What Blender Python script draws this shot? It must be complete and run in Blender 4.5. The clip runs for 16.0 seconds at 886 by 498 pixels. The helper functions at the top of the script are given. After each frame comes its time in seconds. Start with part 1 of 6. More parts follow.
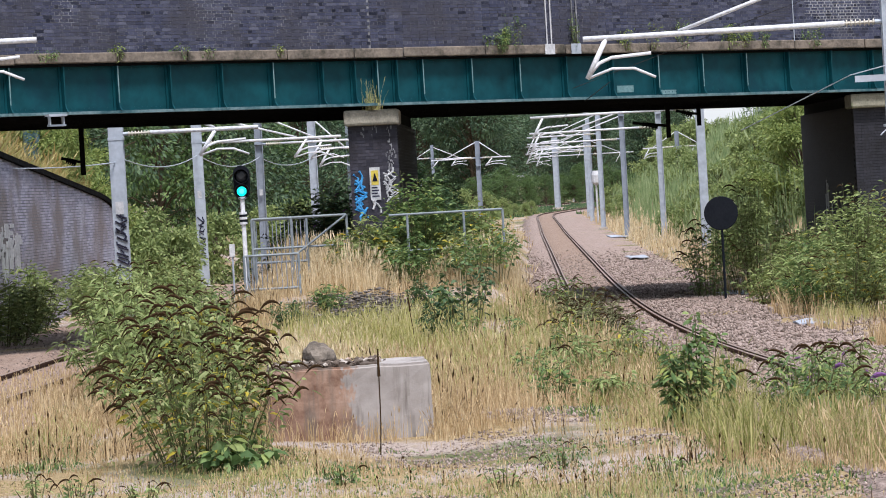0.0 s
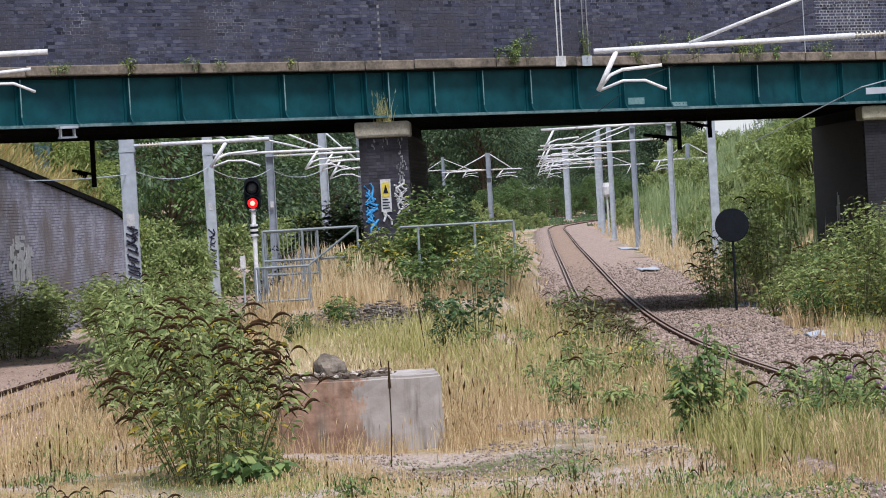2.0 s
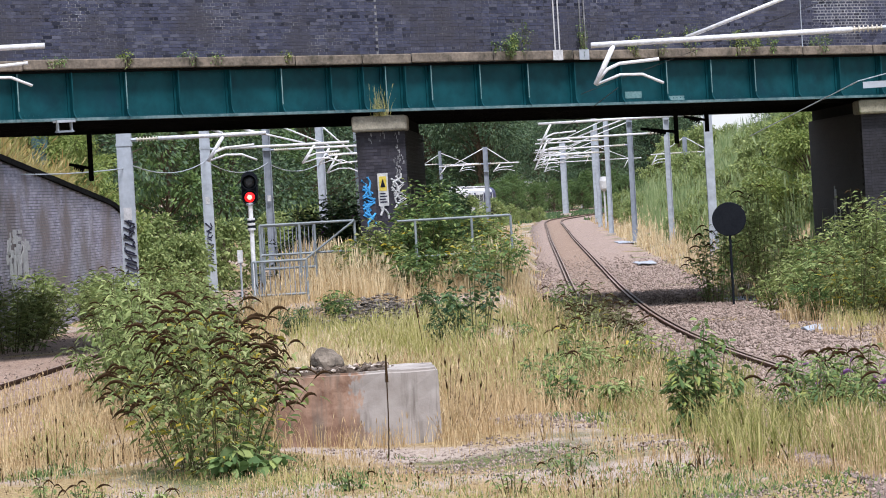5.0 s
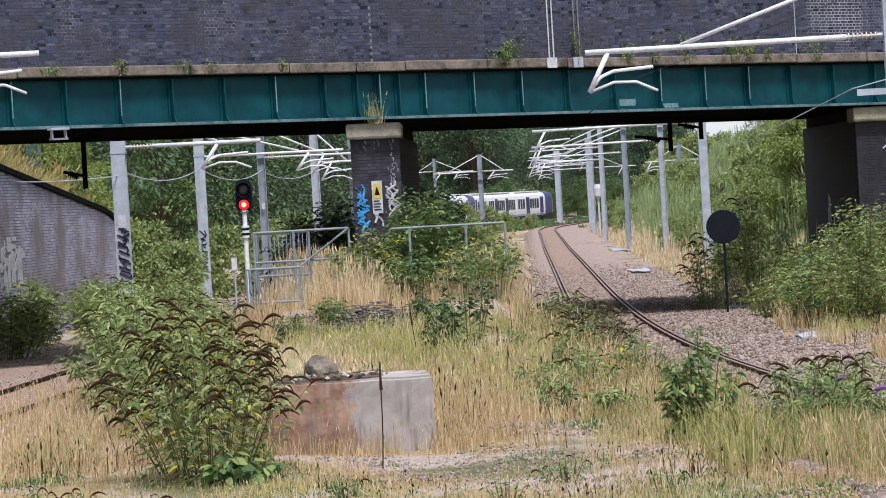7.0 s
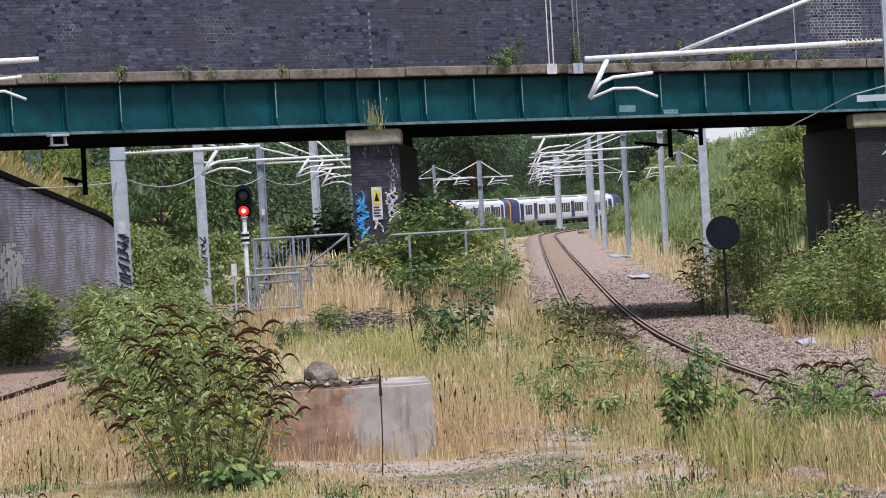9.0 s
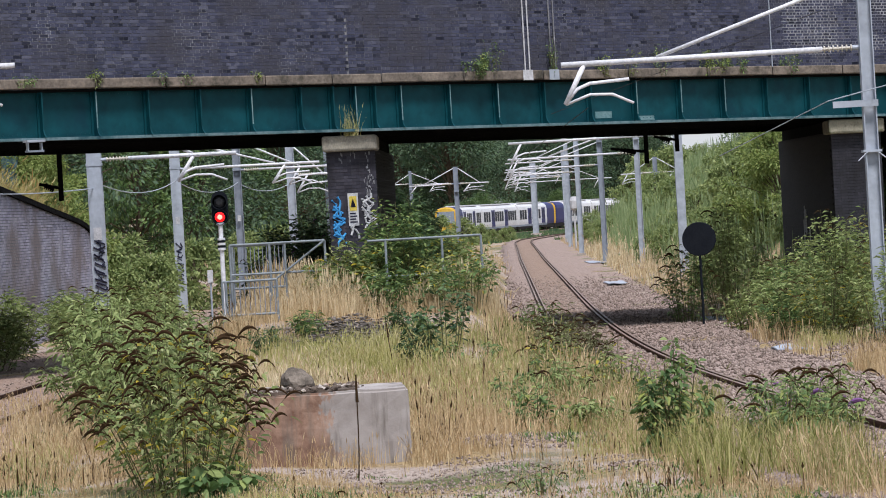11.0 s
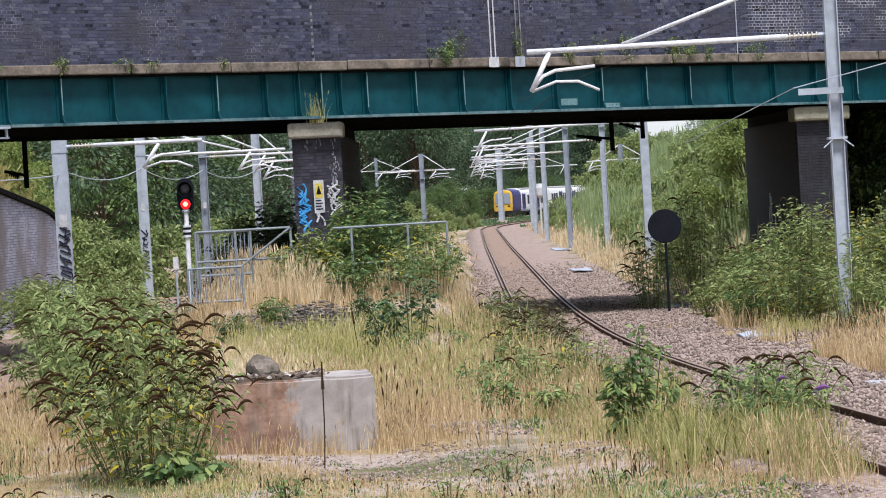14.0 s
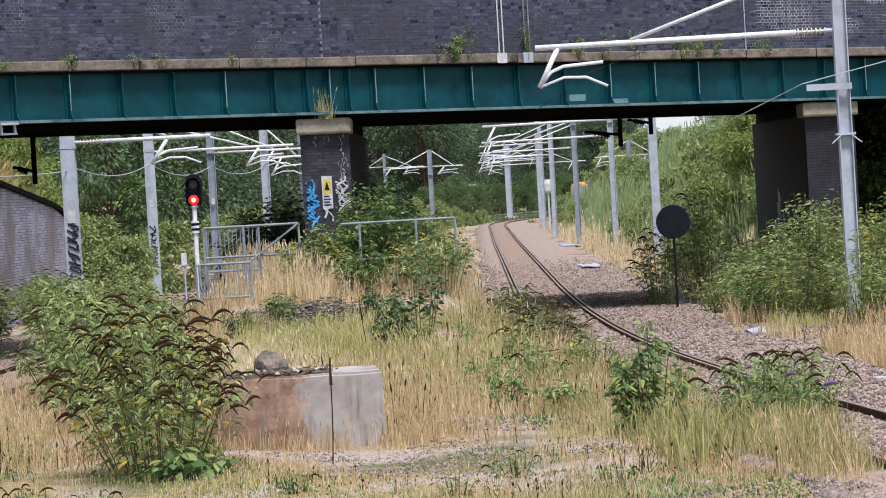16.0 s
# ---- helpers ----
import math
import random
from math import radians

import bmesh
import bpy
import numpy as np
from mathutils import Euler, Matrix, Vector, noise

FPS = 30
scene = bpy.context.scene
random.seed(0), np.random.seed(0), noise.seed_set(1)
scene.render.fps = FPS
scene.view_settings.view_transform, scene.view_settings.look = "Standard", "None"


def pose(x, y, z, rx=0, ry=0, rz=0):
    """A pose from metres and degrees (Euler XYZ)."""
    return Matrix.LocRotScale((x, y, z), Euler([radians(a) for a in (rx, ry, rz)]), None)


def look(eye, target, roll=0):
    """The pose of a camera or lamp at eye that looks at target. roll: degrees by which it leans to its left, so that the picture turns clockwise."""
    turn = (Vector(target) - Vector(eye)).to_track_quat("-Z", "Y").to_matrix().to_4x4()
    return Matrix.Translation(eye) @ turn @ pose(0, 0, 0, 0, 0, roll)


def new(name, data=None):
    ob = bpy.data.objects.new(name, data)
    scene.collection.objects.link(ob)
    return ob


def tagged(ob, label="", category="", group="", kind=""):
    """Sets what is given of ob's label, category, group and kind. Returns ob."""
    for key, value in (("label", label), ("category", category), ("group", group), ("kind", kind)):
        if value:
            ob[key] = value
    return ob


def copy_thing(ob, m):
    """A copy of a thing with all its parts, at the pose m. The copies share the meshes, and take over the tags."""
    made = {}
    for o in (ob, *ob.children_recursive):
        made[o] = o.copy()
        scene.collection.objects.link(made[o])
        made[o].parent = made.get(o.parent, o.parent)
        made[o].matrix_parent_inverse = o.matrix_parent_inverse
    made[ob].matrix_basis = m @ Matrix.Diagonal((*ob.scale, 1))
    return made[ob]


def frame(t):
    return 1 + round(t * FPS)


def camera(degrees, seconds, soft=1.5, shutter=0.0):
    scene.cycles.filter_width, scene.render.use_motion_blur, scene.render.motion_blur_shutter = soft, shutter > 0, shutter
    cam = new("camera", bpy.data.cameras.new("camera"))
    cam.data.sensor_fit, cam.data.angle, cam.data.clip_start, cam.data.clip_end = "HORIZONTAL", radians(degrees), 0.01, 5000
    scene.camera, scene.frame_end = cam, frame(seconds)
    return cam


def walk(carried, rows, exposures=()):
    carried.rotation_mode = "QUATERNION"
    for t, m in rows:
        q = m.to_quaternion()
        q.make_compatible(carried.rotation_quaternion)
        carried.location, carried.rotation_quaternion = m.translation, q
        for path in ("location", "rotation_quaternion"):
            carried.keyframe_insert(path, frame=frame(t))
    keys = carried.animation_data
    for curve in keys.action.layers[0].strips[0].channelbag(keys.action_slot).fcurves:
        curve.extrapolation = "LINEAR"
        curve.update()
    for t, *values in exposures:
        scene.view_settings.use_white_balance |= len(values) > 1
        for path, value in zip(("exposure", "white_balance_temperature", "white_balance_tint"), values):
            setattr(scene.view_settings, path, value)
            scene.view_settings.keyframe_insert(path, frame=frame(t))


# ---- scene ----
# the camera stands still and pans by hand, zoomed far in
cam = camera(14.0, 16.0, soft=1.0)
EYE, ROLL = 2.95, -3.3
ROWS = [
    (0.0, 0.0, -0.959), (0.5, 0.091, -0.978), (1.0, 0.122, -0.826), (1.5, 0.149, -0.74),
    (2.0, 0.161, -0.759), (2.5, 0.172, -0.794), (3.0, 0.193, -0.849), (3.5, 0.186, -0.883),
    (4.0, 0.183, -0.894), (6.5, 0.023, -0.759), (7.0, 0.022, -0.743), (7.5, 0.037, -0.732),
    (8.0, 0.032, -0.71), (10.5, -0.184, -0.575), (11.0, -0.369, -0.57), (11.5, -0.519, -0.557),
    (12.0, -0.691, -0.639), (12.5, -0.82, -0.707), (13.0, -0.874, -0.737), (13.5, -0.886, -0.774),
    (14.0, -0.9, -0.806), (14.5, -0.929, -0.84), (15.0, -0.902, -0.872), (15.5, -0.824, -0.855),
    (16.0, -0.766, -0.864),
]

walk(cam, [(t, pose(0, 0, EYE, 90 + pitch, 0, yaw) @ pose(0, 0, 0, 0, 0, ROLL)) for t, yaw, pitch in ROWS],
     [(0.0, 0.8), (0.5, 0.77), (1.5, 0.6), (3.5, 0.97), (4.2, 0.97), (6.5, 0.7), (7.5, 0.76), (8.0, 0.74), (10.5, 0.54), (11.0, 0.52), (12.5, 0.75), (14.5, 0.78), (16.0, 0.78)])

# ---- light: a bright overcast afternoon ----
world = bpy.data.worlds.new("overcast_sky")
scene.world = world
world.use_nodes = True
wn = world.node_tree.nodes
sky = wn.new("ShaderNodeTexSky")
sky.sky_type, sky.sun_disc = "NISHITA", False
sky.sun_elevation, sky.sun_rotation = radians(62), radians(164)
sky.air_density, sky.dust_density, sky.ozone_density = 1.3, 0.7, 1.2
grey = wn.new("ShaderNodeHueSaturation")
grey.inputs["Saturation"].default_value = 0.5
world.node_tree.links.new(sky.outputs[0], grey.inputs["Color"])
cloud = wn.new("ShaderNodeMix")
cloud.data_type = "RGBA"
cloud.inputs[0].default_value, cloud.inputs[7].default_value = 0.55, (4.1, 4.7, 5.9, 1)
world.node_tree.links.new(grey.outputs[0], cloud.inputs[6])
world.node_tree.links.new(cloud.outputs[2], wn["Background"].inputs["Color"])
wn["Background"].inputs["Strength"].default_value = 0.1
sun = new("sun", bpy.data.lights.new("sun", "SUN"))
sun.data.energy, sun.data.angle, sun.data.color = 2.95, radians(13), (0.985, 0.96, 0.975)
sun.matrix_world = look((0, 0, 60), (-60 * 0.14, 60 * 0.5, 0))


# ---- materials ----
def material(name, rough=0.8, metal=0.0):
    m = bpy.data.materials.new(name)
    m.use_nodes = True
    b = m.node_tree.nodes["Principled BSDF"]
    b.inputs["Roughness"].default_value, b.inputs["Metallic"].default_value = rough, metal
    b.inputs["Specular IOR Level"].default_value = 0.3
    return m, m.node_tree.nodes, m.node_tree.links, b


def noise_tex(n, l, scale, detail=4.0, rough=0.6, coord=None, stretch=None):
    t = n.new("ShaderNodeTexNoise")
    t.inputs["Scale"].default_value, t.inputs["Detail"].default_value, t.inputs["Roughness"].default_value = scale, detail, rough
    if coord is None:
        coord = n.new("ShaderNodeNewGeometry").outputs["Position"]
    if stretch:
        mp = n.new("ShaderNodeMapping")
        mp.inputs["Scale"].default_value = stretch
        l.new(coord, mp.inputs["Vector"])
        coord = mp.outputs[0]
    l.new(coord, t.inputs["Vector"])
    return t.outputs["Fac"]


def ramp(n, l, fac, stops):
    r = n.new("ShaderNodeValToRGB")
    while len(r.color_ramp.elements) < len(stops):
        r.color_ramp.elements.new(0.5)
    for e, (p, c) in zip(r.color_ramp.elements, stops):
        e.position, e.color = p, (*c, 1)
    l.new(fac, r.inputs[0])
    return r.outputs[0]


def mix(n, l, fac, a, b, mode="MIX"):
    m = n.new("ShaderNodeMix")
    m.data_type, m.blend_type = "RGBA", mode
    for sock, v in ((m.inputs[0], fac), (m.inputs[6], a), (m.inputs[7], b)):
        if isinstance(v, bpy.types.NodeSocket):
            l.new(v, sock)
        else:
            sock.default_value = v if isinstance(v, float) else (*v, 1)
    return m.outputs[2]


def bump(n, l, b, fac, strength=0.4, dist=0.02):
    bp = n.new("ShaderNodeBump")
    bp.inputs["Strength"].default_value, bp.inputs["Distance"].default_value = strength, dist
    l.new(fac, bp.inputs["Height"])
    l.new(bp.outputs[0], b.inputs["Normal"])


def mottled(name, dark, light, scale=3.0, fine=40.0, rough=0.8, metal=0.0, stain=None, relief=0.3, stretch=None):
    """Two scales of variation, an optional stain colour and fine relief."""
    m, n, l, b = material(name, rough, metal)
    big = noise_tex(n, l, scale, 5.0, 0.65, stretch=stretch)
    small = noise_tex(n, l, fine, 3.0)
    col = ramp(n, l, big, [(0.32, dark), (0.68, light)])
    col = mix(n, l, 0.35, col, ramp(n, l, small, [(0.3, tuple(0.5 * c for c in dark)), (0.7, tuple(min(1, 1.25 * c) for c in light))]))
    if stain:
        s = noise_tex(n, l, scale * 0.6, 6.0, 0.7, stretch=stretch)
        col = mix(n, l, ramp(n, l, s, [(0.54, (0, 0, 0)), (0.66, (1, 1, 1))]), col, stain)
    l.new(col, b.inputs["Base Color"])
    bump(n, l, b, small, relief, 0.01)
    return m


def varied(name, colours, rough=0.7, island=True, through_light=0.0, fine=25.0, wide=None, patch=None):
    """Colour picked piece by piece from a ramp, with a little grain."""
    m, n, l, b = material(name, rough)
    if island:
        pick = n.new("ShaderNodeNewGeometry").outputs["Random Per Island"]
    else:
        pick = n.new("ShaderNodeObjectInfo").outputs["Random"]
    k = len(colours)
    col = ramp(n, l, pick, [(i / max(1, k - 1), c) for i, c in enumerate(colours)])
    col = mix(n, l, 0.3, col, ramp(n, l, noise_tex(n, l, fine, 3.0), [(0.3, (0.4, 0.4, 0.4)), (0.7, (1.0, 1.0, 1.0))]), "MULTIPLY")
    if wide:
        col = mix(n, l, ramp(n, l, noise_tex(n, l, wide[0], 4.0), [(0.45, (0, 0, 0)), (0.62, (1, 1, 1))]), col, wide[1])
    if patch:
        col = mix(n, l, 1.0, col, ramp(n, l, noise_tex(n, l, patch[0], 5.0, 0.65), [(0.36, patch[1]), (0.5, (0.95, 0.95, 0.95)), (0.64, patch[2])]), "MULTIPLY")
    l.new(col, b.inputs["Base Color"])
    if through_light:
        tr = n.new("ShaderNodeBsdfTranslucent")
        l.new(col, tr.inputs["Color"])
        mx = n.new("ShaderNodeMixShader")
        mx.inputs[0].default_value = through_light
        l.new(b.outputs[0], mx.inputs[1])
        l.new(tr.outputs[0], mx.inputs[2])
        l.new(mx.outputs[0], n["Material Output"].inputs["Surface"])
    return m


def glowing(name, colour, strength):
    m, n, l, b = material(name, 0.4)
    b.inputs["Base Color"].default_value = (*colour, 1)
    b.inputs["Emission Color"].default_value = (*colour, 1)
    b.inputs["Emission Strength"].default_value = strength
    return m


BRICK = varied("blue_brick", [(0.04, 0.044, 0.076), (0.055, 0.06, 0.1), (0.073, 0.078, 0.125), (0.048, 0.052, 0.088), (0.108, 0.113, 0.16), (0.012, 0.014, 0.026), (0.061, 0.065, 0.103)], 0.65, True, fine=18, wide=(0.9, (0.05, 0.05, 0.068)))
DARKBRICK = varied("dark_blue_brick", [(0.026, 0.026, 0.034), (0.034, 0.034, 0.045), (0.042, 0.042, 0.055)], 0.8, True, fine=18, wide=(0.9, (0.018, 0.017, 0.02)))
PIERBRICK = varied("dark_pier_brick", [(0.035, 0.034, 0.046), (0.055, 0.053, 0.07), (0.075, 0.07, 0.088), (0.045, 0.043, 0.056)], 0.7, True, fine=18, wide=(0.9, (0.03, 0.028, 0.034)))
BRICK_ONE = varied("blue_brick_single", [(0.04, 0.044, 0.076), (0.055, 0.06, 0.1), (0.073, 0.078, 0.125), (0.048, 0.052, 0.088), (0.108, 0.113, 0.16), (0.012, 0.014, 0.026), (0.061, 0.065, 0.103)], 0.65, False, fine=18, wide=(0.9, (0.05, 0.05, 0.068)))
PIERJOINT = mottled("sooty_joint", (0.03, 0.029, 0.036), (0.07, 0.067, 0.08), 1.2, 15, 0.95)
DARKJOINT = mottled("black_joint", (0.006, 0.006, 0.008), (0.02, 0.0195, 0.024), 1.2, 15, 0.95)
# near-black brick: the deck's shade over the pier sides is in its colour
SHADEBRICK = varied("shade_brick", [(0.004, 0.004, 0.005), (0.01, 0.0095, 0.012), (0.007, 0.0065, 0.009)], 0.85, True, fine=18)
MORTAR = mottled("mortar", (0.1, 0.1, 0.115), (0.24, 0.24, 0.26), 0.8, 20, 0.95, stain=(0.5, 0.5, 0.53))
LIME = mottled("limed_mortar", (0.16, 0.16, 0.18), (0.6, 0.6, 0.63), 1.2, 20, 0.95)
STREAK = mottled("faint_lime", (0.08, 0.08, 0.09), (0.3, 0.3, 0.32), 6.0, 25, 0.95)
WINGBRICK = varied("grey_brick", [(0.324, 0.3125, 0.4043), (0.432, 0.4188, 0.5219), (0.516, 0.5, 0.6027), (0.372, 0.3625, 0.4631)], 0.85, True, fine=15, wide=(0.4, (0.25, 0.215, 0.22)))
STONE = mottled("weathered_stone", (0.05, 0.045, 0.039), (0.25, 0.205, 0.168), 2.6, 16, 0.9, stain=(0.05, 0.045, 0.035), relief=0.7)
CAPSTONE = mottled("pale_capstone", (0.16, 0.145, 0.12), (0.36, 0.33, 0.27), 2.5, 22, 0.9, stain=(0.09, 0.08, 0.07), relief=0.6)
MOSSCAP = mottled("mossy_capstone", (0.16, 0.15, 0.11), (0.34, 0.32, 0.25), 2.5, 22, 0.9, stain=(0.13, 0.17, 0.05), relief=0.6)
TEAL = mottled("teal_paint", (0.002, 0.04, 0.052), (0.005, 0.062, 0.078), 0.8, 3, 0.5, stain=(0.0036, 0.0355, 0.0511), relief=0.1)
# pale teal for painted edge highlights and for worn patches
TEALEDGE = mottled("highlit_worn_teal", (0.04, 0.14, 0.16), (0.2, 0.3, 0.31), 1.6, 14, 0.6, relief=0.1)
TEALPALE = mottled("chalky_teal_paint", (0.0255, 0.102, 0.117), (0.17, 0.238, 0.261), 1.6, 14, 0.6, stain=(0.0127, 0.0595, 0.0765), relief=0.2)
# near-black, with the deck's and coping's shade in it; also plain dark parts
NEARBLACK = mottled("near_black", (0.003, 0.003, 0.0035), (0.009, 0.009, 0.0095), 1.5, 12, 1.0)
NEARBLACK.node_tree.nodes["Principled BSDF"].inputs["Specular IOR Level"].default_value = 0.05
GALV = mottled("galvanised_steel", (0.33, 0.36, 0.42), (0.42, 0.46, 0.52), 0.7, 4, 0.55, 0.15, relief=0.03)
GALVDARK = mottled("weathered_galvanised_steel", (0.2, 0.23, 0.28), (0.28, 0.31, 0.37), 0.7, 4, 0.6, 0.15, relief=0.03)
WHITE = mottled("white_tube_paint", (0.55, 0.56, 0.6), (0.74, 0.74, 0.78), 2.0, 15, 0.4, relief=0.05)
RAILPAINT = mottled("grey_railing_paint", (0.14, 0.165, 0.185), (0.25, 0.285, 0.31), 2.0, 6, 0.5, relief=0.05)
INSULATOR = mottled("tan_insulator", (0.45, 0.42, 0.36), (0.6, 0.56, 0.5), 5.0, 25, 0.35, relief=0.1)
BLACK = mottled("black_paint", (0.006, 0.008, 0.012), (0.012, 0.014, 0.019), 3.0, 25, 0.8)
BLACK.node_tree.nodes["Principled BSDF"].inputs["Specular IOR Level"].default_value = 0.1
WIRE = mottled("dark_wire", (0.03, 0.03, 0.03), (0.07, 0.07, 0.07), 3.0, 25, 0.6, 0.5)
RUST = mottled("rusty_rail", (0.03, 0.017, 0.013), (0.085, 0.047, 0.034), 2.0, 20, 0.85, 0.0)
RAILHEAD = mottled("worn_rail_head", (0.14, 0.095, 0.075), (0.28, 0.21, 0.18), 1.0, 20, 0.6, 0.0)
CONCRETE = mottled("stained_concrete", (0.33, 0.275, 0.24), (0.46, 0.41, 0.37), 1.1, 12, 0.92, stain=(0.27, 0.155, 0.1), relief=0.4, stretch=(1, 1, 0.3))
ROCK = mottled("grey_boulder", (0.07, 0.058, 0.048), (0.24, 0.2, 0.165), 4.0, 25, 0.95, relief=0.7)
RUBBLE = mottled("dark_rubble", (0.045, 0.033, 0.026), (0.17, 0.13, 0.105), 5.0, 25, 0.95, relief=0.6)
RUBBLEPIECE = varied("rubble_piece", [(0.04, 0.034, 0.03), (0.1, 0.085, 0.075), (0.22, 0.19, 0.17), (0.06, 0.05, 0.043), (0.34, 0.3, 0.28)], 0.95)
BALLAST = varied("ballast_stone", [(0.16, 0.115, 0.095), (0.28, 0.215, 0.185), (0.42, 0.33, 0.29), (0.23, 0.175, 0.15), (0.1, 0.075, 0.06)], 0.95)
BARK = mottled("brown_bark", (0.05, 0.035, 0.025), (0.13, 0.095, 0.065), 8.0, 40, 0.95, relief=0.6)
STEM = mottled("green_stem", (0.06, 0.07, 0.03), (0.14, 0.13, 0.06), 6.0, 30, 0.8)
SPIKE = varied("dried_flower_spike", [(0.03, 0.018, 0.01), (0.055, 0.033, 0.018), (0.11, 0.07, 0.036)], 1.0)
BROWNSTALK = varied("withered_stalk", [(0.07, 0.045, 0.025), (0.13, 0.085, 0.05), (0.2, 0.14, 0.08)], 0.9, True, 0.1)
SPIKE.node_tree.nodes["Principled BSDF"].inputs["Specular IOR Level"].default_value = 0.0
BUDLEAF = varied("buddleia_leaf", [(0.085, 0.135, 0.045), (0.18, 0.25, 0.08), (0.38, 0.43, 0.17), (0.13, 0.185, 0.056), (0.5, 0.52, 0.26), (0.22, 0.285, 0.095), (0.1, 0.15, 0.048), (0.6, 0.47, 0.06)], 0.7, True, 0.38)
BLOOM = varied("purple_bloom", [(0.13, 0.05, 0.17), (0.22, 0.1, 0.26), (0.12, 0.06, 0.12)], 0.9)
LEAF = varied("bush_leaf", [(0.05, 0.1, 0.036), (0.105, 0.18, 0.06), (0.21, 0.3, 0.1), (0.07, 0.13, 0.046), (0.16, 0.245, 0.085), (0.095, 0.165, 0.055), (0.27, 0.35, 0.13), (0.34, 0.36, 0.09)], 0.65, True, 0.3)
LEAFPALE = varied("pale_leaf", [(0.14, 0.195, 0.07), (0.26, 0.33, 0.12), (0.4, 0.45, 0.19), (0.18, 0.245, 0.085), (0.31, 0.37, 0.14)], 0.7, True, 0.34)
LEAFDARK = varied("tree_leaf", [(0.034, 0.075, 0.036), (0.065, 0.125, 0.053), (0.125, 0.195, 0.075), (0.047, 0.095, 0.042), (0.15, 0.225, 0.085)], 0.6, True, 0.2, wide=(0.25, (0.042, 0.085, 0.042)))
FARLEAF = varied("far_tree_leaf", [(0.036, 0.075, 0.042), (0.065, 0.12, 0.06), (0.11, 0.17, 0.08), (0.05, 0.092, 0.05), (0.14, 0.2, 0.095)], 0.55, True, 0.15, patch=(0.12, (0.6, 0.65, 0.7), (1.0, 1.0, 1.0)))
ASHLEAF = varied("roadside_tree_leaf", [(0.05, 0.105, 0.035), (0.09, 0.16, 0.05), (0.16, 0.24, 0.075), (0.065, 0.125, 0.04), (0.2, 0.28, 0.09)], 0.5, True, 0.2, patch=(0.25, (0.6, 0.65, 0.65), (1.0, 1.0, 1.0)))
RUSH = varied("long_grass", [(0.17, 0.18, 0.05), (0.3, 0.3, 0.09), (0.5, 0.45, 0.2), (0.22, 0.24, 0.065), (0.66, 0.53, 0.3)], 0.75, True, 0.35, patch=(0.9, (0.55, 0.58, 0.5), (1.0, 1.0, 1.0)))
BRACKEN = varied("dry_bracken", [(0.34, 0.21, 0.07), (0.52, 0.38, 0.15), (0.3, 0.3, 0.09), (0.6, 0.48, 0.24), (0.24, 0.28, 0.08)], 0.8, True, 0.3, patch=(0.8, (0.6, 0.6, 0.55), (1.0, 1.0, 1.0)))
DRYLEAF = varied("withered_leaf", [(0.07, 0.065, 0.035), (0.14, 0.15, 0.065), (0.22, 0.22, 0.11), (0.1, 0.065, 0.048), (0.17, 0.2, 0.08), (0.3, 0.28, 0.16)], 0.75, True, 0.25)
REED = varied("pale_reed", [(0.16, 0.24, 0.1), (0.25, 0.34, 0.15), (0.36, 0.43, 0.22), (0.2, 0.28, 0.12)], 0.6, True, 0.35, patch=(0.3, (0.6, 0.66, 0.62), (1.0, 1.0, 1.0)))
LEAFYELLOW = varied("yellow_green_leaf", [(0.13, 0.19, 0.05), (0.23, 0.3, 0.085), (0.33, 0.37, 0.12)], 0.6, True, 0.35)
STRAW = varied("dry_grass", [(0.34, 0.23, 0.11), (0.6, 0.44, 0.25), (0.84, 0.67, 0.43), (0.5, 0.36, 0.19), (0.72, 0.53, 0.32), (0.4, 0.29, 0.14)], 0.8, True, 0.3, patch=(1.1, (0.68, 0.62, 0.56), (1.0, 1.0, 1.0)))
PALESTRAW = varied("pale_dry_grass", [(0.55, 0.42, 0.24), (0.77, 0.62, 0.4), (0.86, 0.74, 0.51), (0.65, 0.5, 0.31)], 0.8, True, 0.35, patch=(0.9, (0.65, 0.6, 0.52), (1.0, 1.0, 1.0)))
GREENGRASS = varied("green_grass", [(0.31, 0.3, 0.09), (0.5, 0.48, 0.18), (0.7, 0.63, 0.33), (0.4, 0.39, 0.13), (0.76, 0.65, 0.39)], 0.75, True, 0.4, patch=(0.8, (0.6, 0.62, 0.5), (1.0, 1.0, 1.0)))
YELLOW = mottled("yellow_cab_paint", (0.5, 0.3, 0.03), (0.58, 0.37, 0.06), 1.0, 8, 0.35, relief=0.02)
NAVY = mottled("navy_paint", (0.0054, 0.007, 0.0875), (0.0081, 0.011, 0.125), 1.0, 8, 0.35, relief=0.02)
SILVER = mottled("white_carriage_paint", (0.6, 0.6, 0.63), (0.7, 0.7, 0.73), 0.6, 6, 0.4, relief=0.02)
ROOFGREY = mottled("grey_roof", (0.5, 0.5, 0.52), (0.62, 0.62, 0.64), 0.7, 6, 0.6, relief=0.05)
GLASS = mottled("dark_window_glass", (0.012, 0.016, 0.024), (0.02, 0.026, 0.038), 0.7, 6, 0.45, relief=0.0)
GLASS.node_tree.nodes["Principled BSDF"].inputs["Specular IOR Level"].default_value = 0.05
UNDER = mottled("dark_underframe", (0.015, 0.015, 0.016), (0.045, 0.042, 0.04), 2, 9, 0.9)
GREEN_LAMP, RED_LAMP = glowing("green_signal_light", (0.0, 0.62, 0.55), 1.0), glowing("red_signal_light", (0.85, 0.006, 0.008), 1.0)
